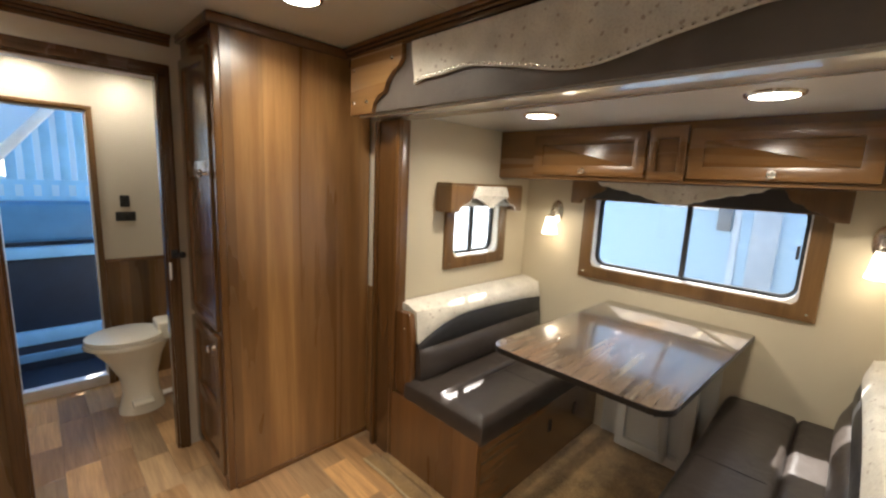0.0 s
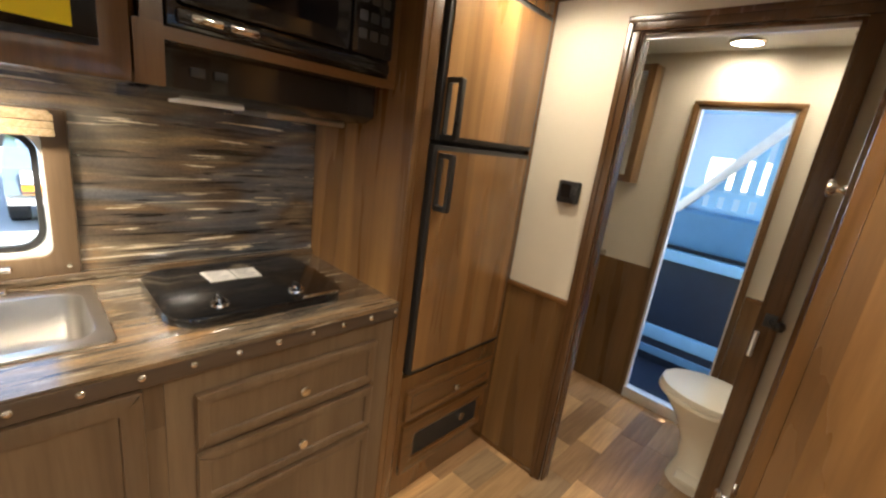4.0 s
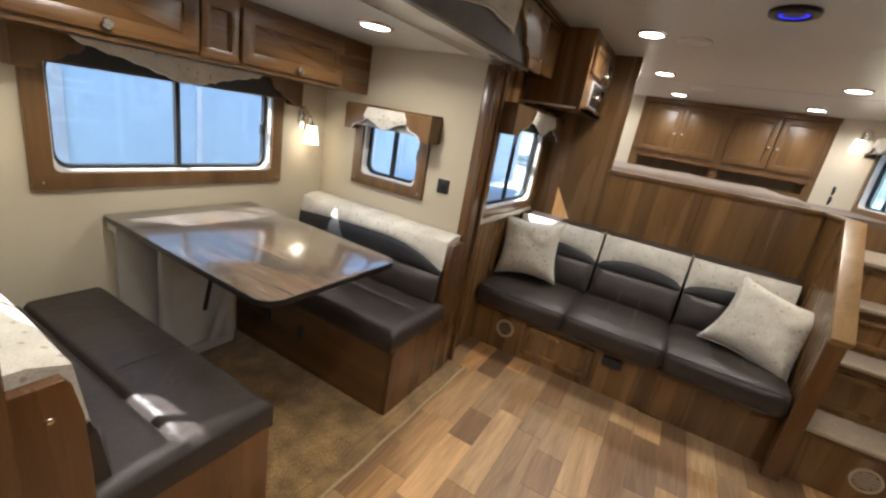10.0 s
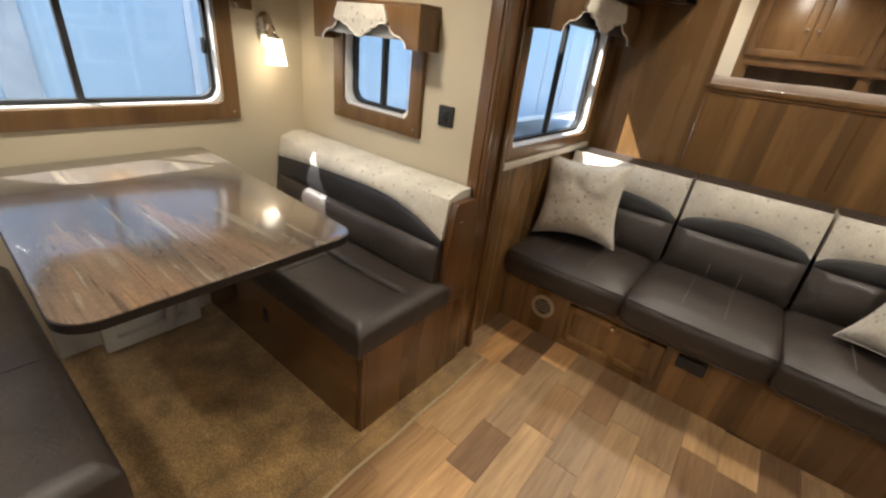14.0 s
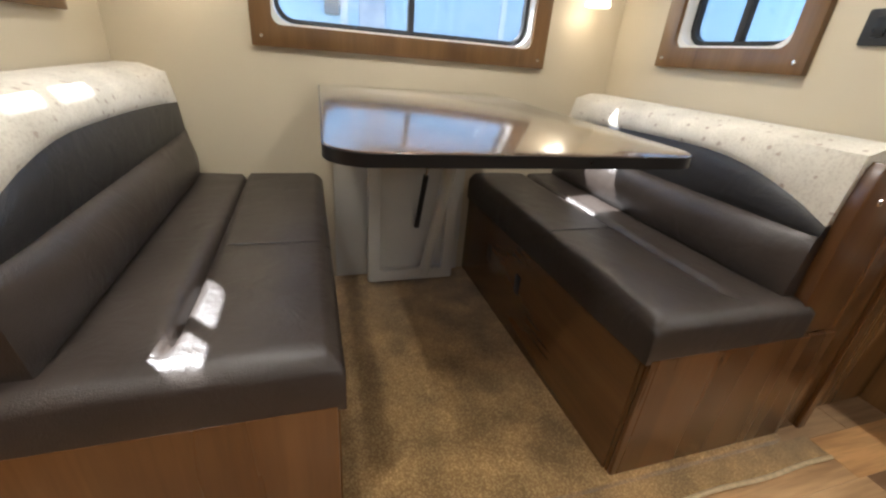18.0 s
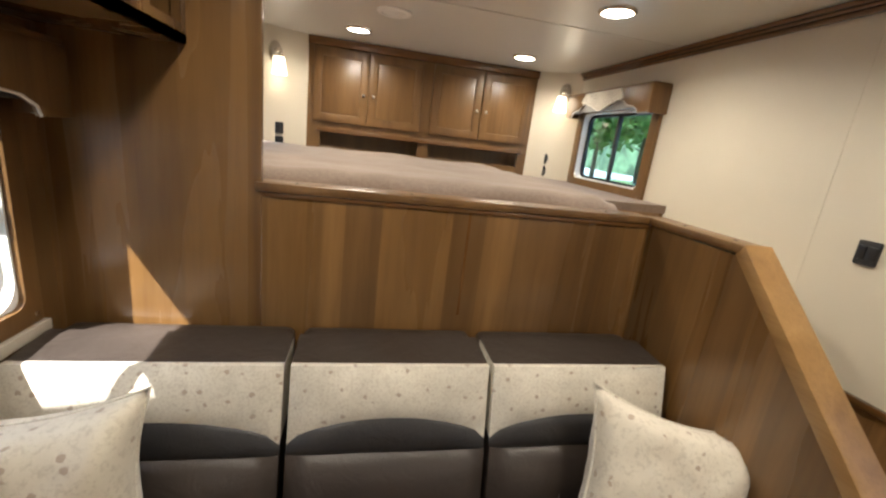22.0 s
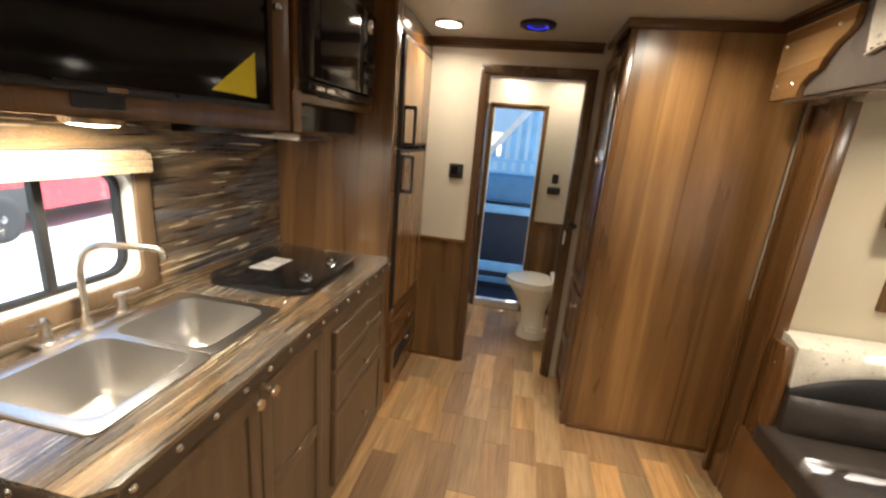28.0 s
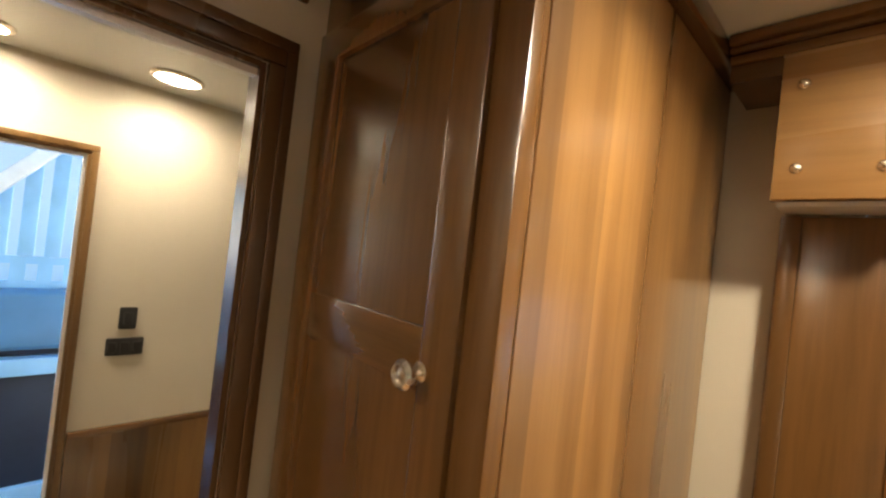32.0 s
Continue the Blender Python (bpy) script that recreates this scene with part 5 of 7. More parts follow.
def toilet():
    t = thing("toilet", (0.36, 2.74, 0), "bone-coloured pedestal trailer toilet with closed lid", "toilet")
    cx, cy = 0.345, 2.75
    b = BM()
    rows = []
    for z, rx, ry, ox in ((0.0, 0.115, 0.095, 0.03), (0.03, 0.112, 0.092, 0.03), (0.12, 0.09, 0.082, 0.03), (0.22, 0.095, 0.088, 0.025), (0.33, 0.135, 0.12, 0.01), (0.40, 0.175, 0.16, 0.0), (0.43, 0.185, 0.17, 0.0)):
        rows.append([b.verts.new((cx + ox + rx * math.cos(a * math.pi / 12), cy + ry * math.sin(a * math.pi / 12), z)) for a in range(24)])
    for r0, r1 in zip(rows, rows[1:]):
        for i in range(24):
            b.faces.new((r0[i], r0[(i + 1) % 24], r1[(i + 1) % 24], r1[i]))
    b.faces.new(rows[-1]), b.faces.new(list(reversed(rows[0])))
    bmesh.ops.recalc_face_normals(b, faces=b.faces[:])
    part("pedestal", smooth(b, 50), BONE, t)
    egg = [(cx + (0.215 if math.cos(a * math.pi / 16) < 0 else 0.165) * math.cos(a * math.pi / 16), cy + 0.178 * math.sin(a * math.pi / 16)) for a in range(32)]
    fl = lambda u, v, d: Vector((u, v, 0.43 + d))
    part("seat", slab(fl, egg, 0.0, 0.02, 0.006), BONE, t)
    lid = part("lid", slab(fl, [(cx + (u - cx) * 0.98, cy + (v - cy) * 0.98) for u, v in egg], 0.023, 0.048, 0.014), BONE, t)
    part("hinge_block", box(cx + 0.12, cy - 0.085, 0.42, cx + 0.22, cy + 0.085, 0.525, 0.02, 3), BONE, t)
    part("flush_pedal", box(cx - 0.03, cy - 0.155, 0.075, cx + 0.07, cy - 0.075, 0.095, 0.008), BONE, t)
    part("water_valve", rod((cx + 0.12, cy - 0.09, 0.10), (cx + 0.2, cy - 0.10, 0.11), 0.014, 12), WHITEP, t)
    return t


toilet()


def washroom():
    t = thing("washroom_vanity", (-0.75, 2.98, 0), "walnut washroom vanity with a banded-stone top", "vanity")
    part("body", box(WX + 0.001, 2.86, 0, -0.47, BY - 0.009, 0.83), GREYWOOD, t)
    d = raised_door(Wall("x", -0.47, 1), 2.89, 0.08, 3.17, 0.79, 0.001, GREYWOOD, GREYWOOD, t)
    part("top", box(WX + 0.001, 2.84, 0.83, -0.44, BY - 0.009, 0.87, 0.006), COUNTER, t)
    t = thing("mirror_cabinet", (-0.6, 3.08, 1.3), "walnut-framed washroom mirror cabinet", "cabinet")
    part("body", box(-0.95, 3.10, 1.30, -0.36, BY - 0.001, 1.93, 0.004), TRIMW, t)
    part("mirror", box(-0.91, 3.096, 1.34, -0.40, 3.0995, 1.89), plain("mirror_glass", (0.85, 0.86, 0.87), 0.02, 1.0, 0.0), t)


def plate(name, wall, u, v, w, h, kind, label):
    """A black switch or outlet plate with its toggles."""
    t = thing(name, wall(u, v - h / 2, 0), label, "wall switch" if kind != "outlet" else "outlet")
    part("plate", slab(wall, rrect(u - w / 2, v - h / 2, u + w / 2, v + h / 2, 0.006, 3), 0.0005, 0.008, 0.003), BLACKM, t)
    n = max(1, round(w / 0.034)) if kind == "rocker" else 1
    for i in range(n):
        c = u - w / 2 + w * (i + 0.5) / n
        part("rocker" if kind == "rocker" else "insert", slab(wall, rrect(c - min(0.012, w * 0.3), v - h * 0.28, c + min(0.012, w * 0.3), v + h * 0.28, 0.003, 2), 0.0082, 0.012, 0.002), BLACKP, t)
    return t


plate("wall_switch", WW, -1.325, 1.252, 0.06, 0.075, "rocker", "black rocker switch plate on the entry wall")
mp = thing("monitor_panel", WW(-0.99, 1.20, 0), "black tank monitor panel with red digits", "control panel")
part("plate", slab(WW, rrect(-1.10, 1.192, -0.885, 1.278, 0.004, 3), 0.0005, 0.012, 0.003), BLACKP, mp)
for u, w2, v in ((-1.045, 0.014, 1.214), (-0.965, 0.014, 1.214)):
    part("digits", slab(WW, rrect(u, v, u + w2, v + 0.008, 0.001, 1), 0.0122, 0.0128), REDLED, mp)
for u in (-1.08, -1.03, -0.95):
    part("printed_text", slab(WW, rrect(u, 1.252, u + 0.035, 1.256, 0.001, 1), 0.0122, 0.0126), WHITEP, mp)
plate("wall_switch", WW, -1.045, 1.132, 0.045, 0.075, "rocker", "small black switch plate below the monitor panel")
plate("wall_switch", WW, -0.93, 1.130, 0.058, 0.07, "rocker", "small black switch plate below the monitor panel")
plate("wall_switch", WW, -1.06, 1.033, 0.105, 0.068, "rocker", "black triple rocker switch plate")
plate("wall_switch", WW, -0.935, 1.03, 0.105, 0.068, "rocker", "black triple rocker switch plate")
plate("outlet", WS0, 1.392, 1.062, 0.07, 0.075, "outlet", "black outlet on the slide-out end wall")
plate("wall_switch", WB, 0.426, 1.102, 0.105, 0.06, "rocker", "black triple rocker switch plate in the washroom")
plate("wall_switch", WB, 0.426, 1.20, 0.05, 0.075, "outlet", "pale keypad control in the washroom")
th = thing("thermostat", WR(-0.24, 1.23, 0), "square black wall thermostat", "thermostat")
part("case", slab(WR, rrect(-0.283, 1.226, -0.197, 1.311, 0.008, 4), 0.0005, 0.02, 0.004), BLACKP, th)
part("display", slab(WR, rrect(-0.27, 1.248, -0.228, 1.298, 0.004, 2), 0.0202, 0.0215), BLACKG, th)
part("dial", lathe([(0.012, 0), (0.011, 0.006), (0, 0.007)], WR(-0.212, 1.276, 0.02), (0, -1, 0), 14), BLACKM, th)
washroom()


# ---- door catch ----
dc = thing("door_catch", (0.48, RY - 0.03, 1.0), "black ball door catch on the washroom casing with a white pull", "door catch")
part("arm", rod((0.468, RY - 0.017, 1.02), (0.488, RY - 0.05, 1.02), 0.008, 10), BLACKP, dc)
part("ball", lathe([(0, -0.016), (0.011, -0.012), (0.016, 0), (0.011, 0.012), (0, 0.016)], (0.491, RY - 0.056, 1.02), (0, 0, 1), 14), BLACKP, dc)
part("base", box(0.452, RY - 0.024, 1.0, 0.482, RY - 0.0165, 1.04, 0.003), BLACKM, dc)
part("pull", rod((0.447, RY - 0.026, 0.90), (0.447, RY - 0.026, 0.98), 0.006, 8), WHITEP, dc, "small white pull")


# ---- dinette ----
def back_profile(name_parent, u0, u1, place, top=0.86, low=0.49, thick=0.10, arch=0.22, base=0.40, cap=None, lens=None):
    """A padded backrest in three bands: leather roll, black crescent and printed cream top. place(u, depth, z)."""
    n = 18

    def band(f0, f1, d_lo, d_hi, puff):
        b = BM()
        rows = 7
        grid = []
        for j in range(rows + 1):
            s = j / rows
            row = []
            for i in range(n + 1):
                t = i / n
                z0, z1 = f0(t), f1(t)
                dep = d_lo + (d_hi - d_lo) * s + puff * math.sin(math.pi * s) ** 0.6 * (1 - (2 * t - 1) ** 8) ** 0.5
                row.append(b.verts.new(place(u0 + (u1 - u0) * t, dep, z0 + (z1 - z0) * s)))
            grid.append(row)
        for r0, r1 in zip(grid, grid[1:]):
            for i in range(n):
                b.faces.new((r0[i], r0[i + 1], r1[i + 1], r1[i]))
        back = [[b.verts.new(place(u0 + (u1 - u0) * i / n, 0.012, (f0 if k == 0 else f1)(i / n))) for i in range(n + 1)] for k in (0, 1)]
        for i in range(n):
            b.faces.new((grid[0][i + 1], grid[0][i], back[0][i], back[0][i + 1]))
            b.faces.new((grid[-1][i], grid[-1][i + 1], back[1][i + 1], back[1][i]))
        for i in (0, n):
            b.faces.new([r[i] for r in grid] + [back[1][i], back[0][i]])
        bmesh.ops.recalc_face_normals(b, faces=b.faces[:])
        return smooth(b, 50)

    lo = low + (top - low) * base
    cres = lambda t: low + (top - low) * (lens(t) if lens else base + 0.05 + arch * math.sin(math.pi * t) ** 0.55)
    part("lower_roll", band(lambda t: low, lambda t: lo, thick + 0.02, thick, 0.03), LEATHER, name_parent, "charcoal leather lumbar roll")
    part("black_band", band(lambda t: lo - 0.004, lambda t: cres(t) + 0.004, thick - 0.002, thick - 0.012, 0.012), LEATHER2, name_parent, "black leather crescent")
    part("cream_top", band(cres, lambda t: top - 0.02, thick - 0.01, thick - 0.03, 0.012), CLOTH, name_parent, "cream printed cloth band")
    part("top_roll", band(lambda t: top - 0.022, lambda t: top, thick - 0.03, thick * 0.45, 0.006) if cap is None else band(lambda t: top - 0.021, lambda t: top - 0.012, thick - 0.032, 0.035, 0.004), cap or CLOTH, name_parent)


def creased(x0, ya, z0, x1, yb, z1, mid):
    """A long seat pad with rounded edges, slight wrinkles and one crease along it that dies out before the end."""
    b = BM()
    lo, hi = min(ya, yb), max(ya, yb)
    ys = sorted({lo, lo + 0.006, lo + 0.018, lo + 0.035, hi - 0.035, hi - 0.018, hi - 0.006, hi, mid, mid - 0.006, mid + 0.006, mid - 0.016, mid + 0.016, mid - 0.032, mid + 0.032, (lo + mid) / 2, (hi + mid) / 2})
    n = 44
    xs = [x0, x0 + 0.006, x0 + 0.018, x0 + 0.035] + [x0 + 0.06 + (x1 - x0 - 0.066) * i / n for i in range(n + 1)] + [x1]
    grid = []
    for x in xs:
        row = []
        for y in ys:
            e = min(y - lo, hi - y, x - x0)
            z = z1 - 0.03 * (1 - min(1, e / 0.035)) ** 2
            fade = min(1, max(0, (x - x0 - 0.05) / 0.09))
            z -= 0.024 * fade * math.exp(-((y - mid) / 0.007) ** 2) + 0.004 * fade * math.exp(-((y - mid) / 0.04) ** 2)
            z += 0.0035 * noise.noise(Vector((x * 9, y * 14, 0.5))) + 0.002 * noise.noise(Vector((x * 30, y * 26, 1.5))) * math.exp(-((y - mid) / 0.06) ** 2)
            row.append(b.verts.new((x, y, z)))
        grid.append(row)
    for r0, r1 in zip(grid, grid[1:]):
        for i in range(len(ys) - 1):
            b.faces.new((r0[i], r1[i], r1[i + 1], r0[i + 1]))
    rim = [r[0] for r in grid] + grid[-1][1:] + [r[-1] for r in reversed(grid[:-1])] + list(reversed(grid[0][1:-1]))
    low = [b.verts.new((v.co.x, v.co.y, z0)) for v in rim]
    for i in range(len(rim)):
        j = (i + 1) % len(rim)
        b.faces.new((rim[i], low[i], low[j], rim[j]))
    b.faces.new(low)
    bmesh.ops.recalc_face_normals(b, faces=b.faces[:])
    return smooth(b, 60)


def bench(y_back, y_front, out, x0, label):
    t = thing("dinette_bench", ((x0 + SX) / 2, (y_back + y_front) / 2, 0.03), label, "bench", "dinette benches")
    ya, yb = sorted((y_back, y_front))
    part("base", box(x0, ya + (0.002 if out > 0 else 0), 0.03, SX - 0.003, yb - (0 if out > 0 else 0.002), 0.375), PANELY, t)
    # The dark stain on this board stands for the shade under the table.
    part("front_panel", box(x0 + 0.01, min(y_front, y_front + out * 0.004), 0.03, SX - 0.004, max(y_front, y_front + out * 0.004), 0.372), STAINX, t, "front board with hand holes, stained dark for the shade under the table")
    for x in (1.75, 2.0):
        part("hand_hole", box(x, min(y_front + out * 0.002, y_front + out * 0.006), 0.20, x + 0.035, max(y_front + out * 0.002, y_front + out * 0.006), 0.27, 0.002), BLACKM, t)
    part("end_panel", box(x0 - 0.014, ya + (0.002 if out > 0 else 0), 0.03, x0 - 0.0005, yb - (0 if out > 0 else 0.002), 0.385, 0.004), BENCHW, t)
    yb0 = y_back + out * 0.15
    mid = y_front - out * 0.252
    cu = part("seat_cushion", creased(x0 - 0.012, yb0 - out * 0.03, 0.376, SX - 0.006, y_front + out * 0.014, 0.482, mid), LEATHER, t)
    part("seam", tube([(1.66, mid + out * 0.03, 0.4835), (1.66, y_front - out * 0.02, 0.482), (1.66, y_front + out * 0.012, 0.46)], 0.0016, 5), LEATHER2, cu)
    place = lambda u, dep, z: Vector((u, y_back + out * dep, z))
    back_profile(t, x0 + 0.03, SX - 0.01, place, 0.832, 0.479, 0.172, 0.18, 0.43, None, lambda f: 0.50 + 0.27 * (1 - (1 - f / 0.35) ** 2) if f < 0.35 else 0.77 - 0.09 * ((f - 0.35) / 0.65) ** 2)
    part("end_board", slab(Wall("x", x0 + 0.029, -1), [(y_back + out * d, z) for d, z in ((0.002, 0.385), (0.002, 0.785), (0.02, 0.80), (0.12, 0.80), (0.13, 0.785), (0.145, 0.70), (0.15, 0.55), (0.15, 0.385))], 0, 0.03, 0.005), BENCHW, t)
    part("screw_cap", lathe([(0.008, 0), (0.006, 0.003), (0, 0.004)], (x0 - 0.001, y_back + out * 0.09, 0.72), (-1, 0, 0), 10), NICKEL, t)
    return t


bench(SY0, 0.20, 1, 1.20, "dinette bench in charcoal leather with cream printed back, by the sofa")
bench(SY1, 0.836, -1, 1.215, "dinette bench in charcoal leather with cream printed back, by the wardrobe")


def dinette_table():
    t = thing("dinette_table", (1.8, 0.48, 0.03), "wall-hung dinette table with glossy banded-stone top", "table")
    fl = lambda u, v, d: Vector((u, v, 0.781 + d))
    loop = arc((2.262, 0.80), 0.02, 0, 90, 3) + arc((1.305, 0.77), 0.07, 90, 180, 8) + arc((1.305, 0.255), 0.07, 180, 270, 8) + arc((2.262, 0.165), 0.02, 270, 360, 3)
    part("tabletop", slab(fl, loop, 0.0, 0.022, 0.003), TABLETOP, t)
    inset = [(1.71 + (u - 1.71) * 1.004, 0.50 + (v - 0.50) * 1.006) for u, v in loop]
    part("edge_band", ring(fl, inset, [(1.71 + (u - 1.71) * 0.999, 0.50 + (v - 0.50) * 0.999) for u, v in loop], 0.0, 0.0195), BLACKP, t, "black rubber edge band")
    leg = plain("pale_laminate_leg", (0.55, 0.53, 0.48), 0.45, var=0.04)
    part("wall_board", box(SX - 0.02, 0.24, 0.032, SX - 0.001, 0.78, 0.7805, 0.003), leg, t)
    part("wall_bracket", box(2.197, 0.165, 0.74, SX - 0.0205, 0.81, 0.7805, 0.003), leg, t)
    lg = part("leg_frame", ring(Wall("x", 2.20, -1), rrect(0.30, 0.05, 0.66, 0.70, 0.01, 3), rrect(0.345, 0.10, 0.615, 0.60, 0.01, 3), 0.0, 0.03, 0.004), leg, t)
    part("leg_board", box(2.205, 0.31, 0.05, 2.225, 0.65, 0.66, 0.003), leg, lg)
    part("leg_brace", rod((2.19, 0.42, 0.06), (1.92, 0.40, 0.779), 0.022, 8), leg, t, "slanted folding brace")
    g = part("gas_strut", rod((2.16, 0.47, 0.30), (2.12, 0.455, 0.52), 0.011, 10), BLACKP, t)
    part("strut_rod", rod((2.12, 0.455, 0.52), (2.06, 0.44, 0.780), 0.005, 8), CHROME, g)
    return t


dinette_table()


def slide_cabinets():
    y0, y1, x0, z0 = SY0 + 0.002, SY1 - 0.002, 1.985, 1.46
    t = thing("overhead_cabinet", (2.2, 0.5, z0), "glossy maple overhead cabinet with two lift-up doors above the dinette", "cabinet")
    part("body", box(x0, y0, z0, SX - 0.001, y1, SZ - 0.001), CABX, t)
    W = Wall("x", x0, -1)
    for u0, u1, ku in ((0.605, 1.185, 0.895), (-0.14, 0.43, 0.145)):
        d = part("door", ring(W, rrect(u0, z0 + 0.02, u1, SZ - 0.035, 0.006, 3), rrect(u0 + 0.055, z0 + 0.07, u1 - 0.055, SZ - 0.085, 0.004, 3), 0.001, 0.021, 0.005), CABX, t)
        part("panel", slab(W, rrect(u0 + 0.05, z0 + 0.065, u1 - 0.05, SZ - 0.08, 0.004, 3), 0.002, 0.014, 0.006), CABX, d)
        part("knob", knob(W(ku, z0 + 0.045, 0.021), (-1, 0, 0), 0.017), NICKEL, d, "nickel knob")
    part("centre_panel", ring(W, rrect(0.442, z0 + 0.012, 0.592, SZ - 0.02, 0.004, 3), rrect(0.475, z0 + 0.05, 0.56, SZ - 0.07, 0.004, 3), 0.001, 0.016, 0.004), CABX, t)
    return t


slide_cabinets()


def header_valance():
    W = Wall("x", 1.109, -1)
    t = thing("slide_valance", W(0.5, 1.70, 0), "padded grey leather pelmet with cream printed cloth above the slide-out", "pelmet")
    part("leather_pad", slab(W, rrect(-0.44, 1.70, 1.44, 1.945, 0.012, 4), 0.0, 0.022, 0.008), leather("taupe_leather", (0.11, 0.092, 0.078), 0.45), t)
    n = 60
    edge = []
    for i in range(n + 1):
        s = i / n
        e = min(s, 1 - s) * 2
        u = -0.20 + 1.38 * s
        z = 1.797 - 0.056 * math.exp(-((u - 0.48) / 0.21) ** 2) + 0.012 * (math.exp(-((u - 0.89) / 0.09) ** 2) + math.exp(-((u - 0.07) / 0.09) ** 2)) - 0.02 * (1 - min(1, e / 0.1))
        edge.append((u, z if 0 < i < n else 1.90))
    part("cream_cloth", slab(W, [(1.18, 1.94), (-0.20, 1.94)] + edge, 0.0222, 0.034, 0.005), CLOTH, t)
    part("nailhead_cord", tube([W(u, v, 0.034) for u, v in edge[1:-1]], 0.0035, 6), PIPING, t)
    nail = None
    for u, v in edge[1:-1]:
        at = W(u, v + 0.006, 0.034)
        if nail is None:
            nail = part("nailhead", lathe([(0.006, 0), (0.004, 0.004), (0, 0.005)], at, (-1, 0, 0), 8), NICKEL, t)
            first = at
        else:
            twin = new("nailhead", nail.data)
            twin.parent = t
            twin.matrix_parent_inverse = nail.matrix_parent_inverse.copy()
            twin.matrix_basis = Matrix.Translation(at - first) @ nail.matrix_basis
    for s, yy in ((-1, 1.585), (1, -0.56)):
        pts = [(yy, 1.695), (yy, 1.94), (yy + s * 0.36, 1.94), (yy + s * 0.36, 1.885), (yy + s * 0.335, 1.86), (yy + s * 0.30, 1.845), (yy + s * 0.265, 1.81), (yy + s * 0.25, 1.775), (yy + s * 0.21, 1.765), (yy + s * 0.175, 1.735), (yy + s * 0.165, 1.695)]
        w2 = part("corner_board", slab(W, pts, 0.023, 0.045, 0.004), wood("honey_maple", (0.15, 0.075, 0.025), (0.22, 0.115, 0.04), (0.29, 0.16, 0.06), "y", 0.25, 1.0, coat=0.4), t, "honey maple corner board with scroll-cut edge")
        for du, z in ((0.03, 1.883), (0.03, 1.746), (0.128, 1.743), (0.30, 1.895)):
            part("bolt", lathe([(0.009, 0), (0.008, 0.003), (0.004, 0.006), (0, 0.0065)], W(yy + s * du, z, 0.045), (-1, 0, 0), 12), NICKEL, w2)
    return t


header_valance()


def sconce(at, out, label):
    """A nickel wall lamp with an oval plate, curved arm and frosted bell shade."""
    o = Vector(out).normalized()
    p = Vector(at)
    t = thing("wall_lamp", p, label, "wall lamp", "wall lamps")
    b = lathe([(0.044, 0), (0.043, 0.006), (0.032, 0.012), (0.018, 0.016), (0, 0.017)], (0, 0, 0), (0, 0, 1), 28)
    moved(b, Matrix.Translation(p) @ o.to_track_quat("Z", "Y").to_matrix().to_4x4() @ Matrix.Diagonal((0.95, 1.6, 1, 1)))
    part("back_plate", b, NICKEL, t)
    e = p + o * 0.075
    part("arm", tube([p + o * 0.012, p + o * 0.035 + Vector((0, 0, 0.022)), p + o * 0.06 + Vector((0, 0, 0.02)), e + Vector((0, 0, 0.004)), e - Vector((0, 0, 0.02))], 0.006, 8), NICKEL, t)
    part("cap", lathe([(0.02, -0.035), (0.018, -0.02), (0.008, -0.012)], e, (0, 0, 1), 18), NICKEL, t)
    part("shade", lathe([(0.028, -0.03), (0.032, -0.055), (0.039, -0.1), (0.046, -0.132), (0.042, -0.131), (0.030, -0.06), (0.02, -0.032)], e, (0, 0, 1), 22), FROST, t, "frosted glass bell shade, lit")
    la = new("wall_lamp_bulb", bpy.data.lights.new("wall_lamp_bulb", "POINT"))
    la.data.energy, la.data.color, la.data.shadow_soft_size = 0.045, (1.0, 0.76, 0.5), 0.02
    la.location = e + o * 0.01 - Vector((0, 0, 0.165))
    return t


sconce((SX - 0.001, 1.20, 1.27), (-1, 0, 0), "lit nickel wall lamp beside the wide dinette window")
sconce((SX - 0.001, -0.195, 1.27), (-1, 0, 0), "lit nickel wall lamp beside the wide dinette window")
sconce((-0.925, -3.36, 1.86), (0.66, 0.75, 0), "lit nickel wall lamp beside the bed cabinets")
sconce((1.07, -3.39, 1.85), (-0.5, 0.85, 0), "lit nickel wall lamp beside the bed cabinets")
for sx in (-0.895, 1.045):
    o = plate("outlet", Wall("y", -3.40, 1), sx, 1.30, 0.06, 0.075, "outlet", "black outlet beside the bed cabinets")
    o2 = plate("outlet", Wall("y", -3.40, 1), sx, 1.39, 0.06, 0.075, "outlet", "black switch plate beside the bed cabinets")


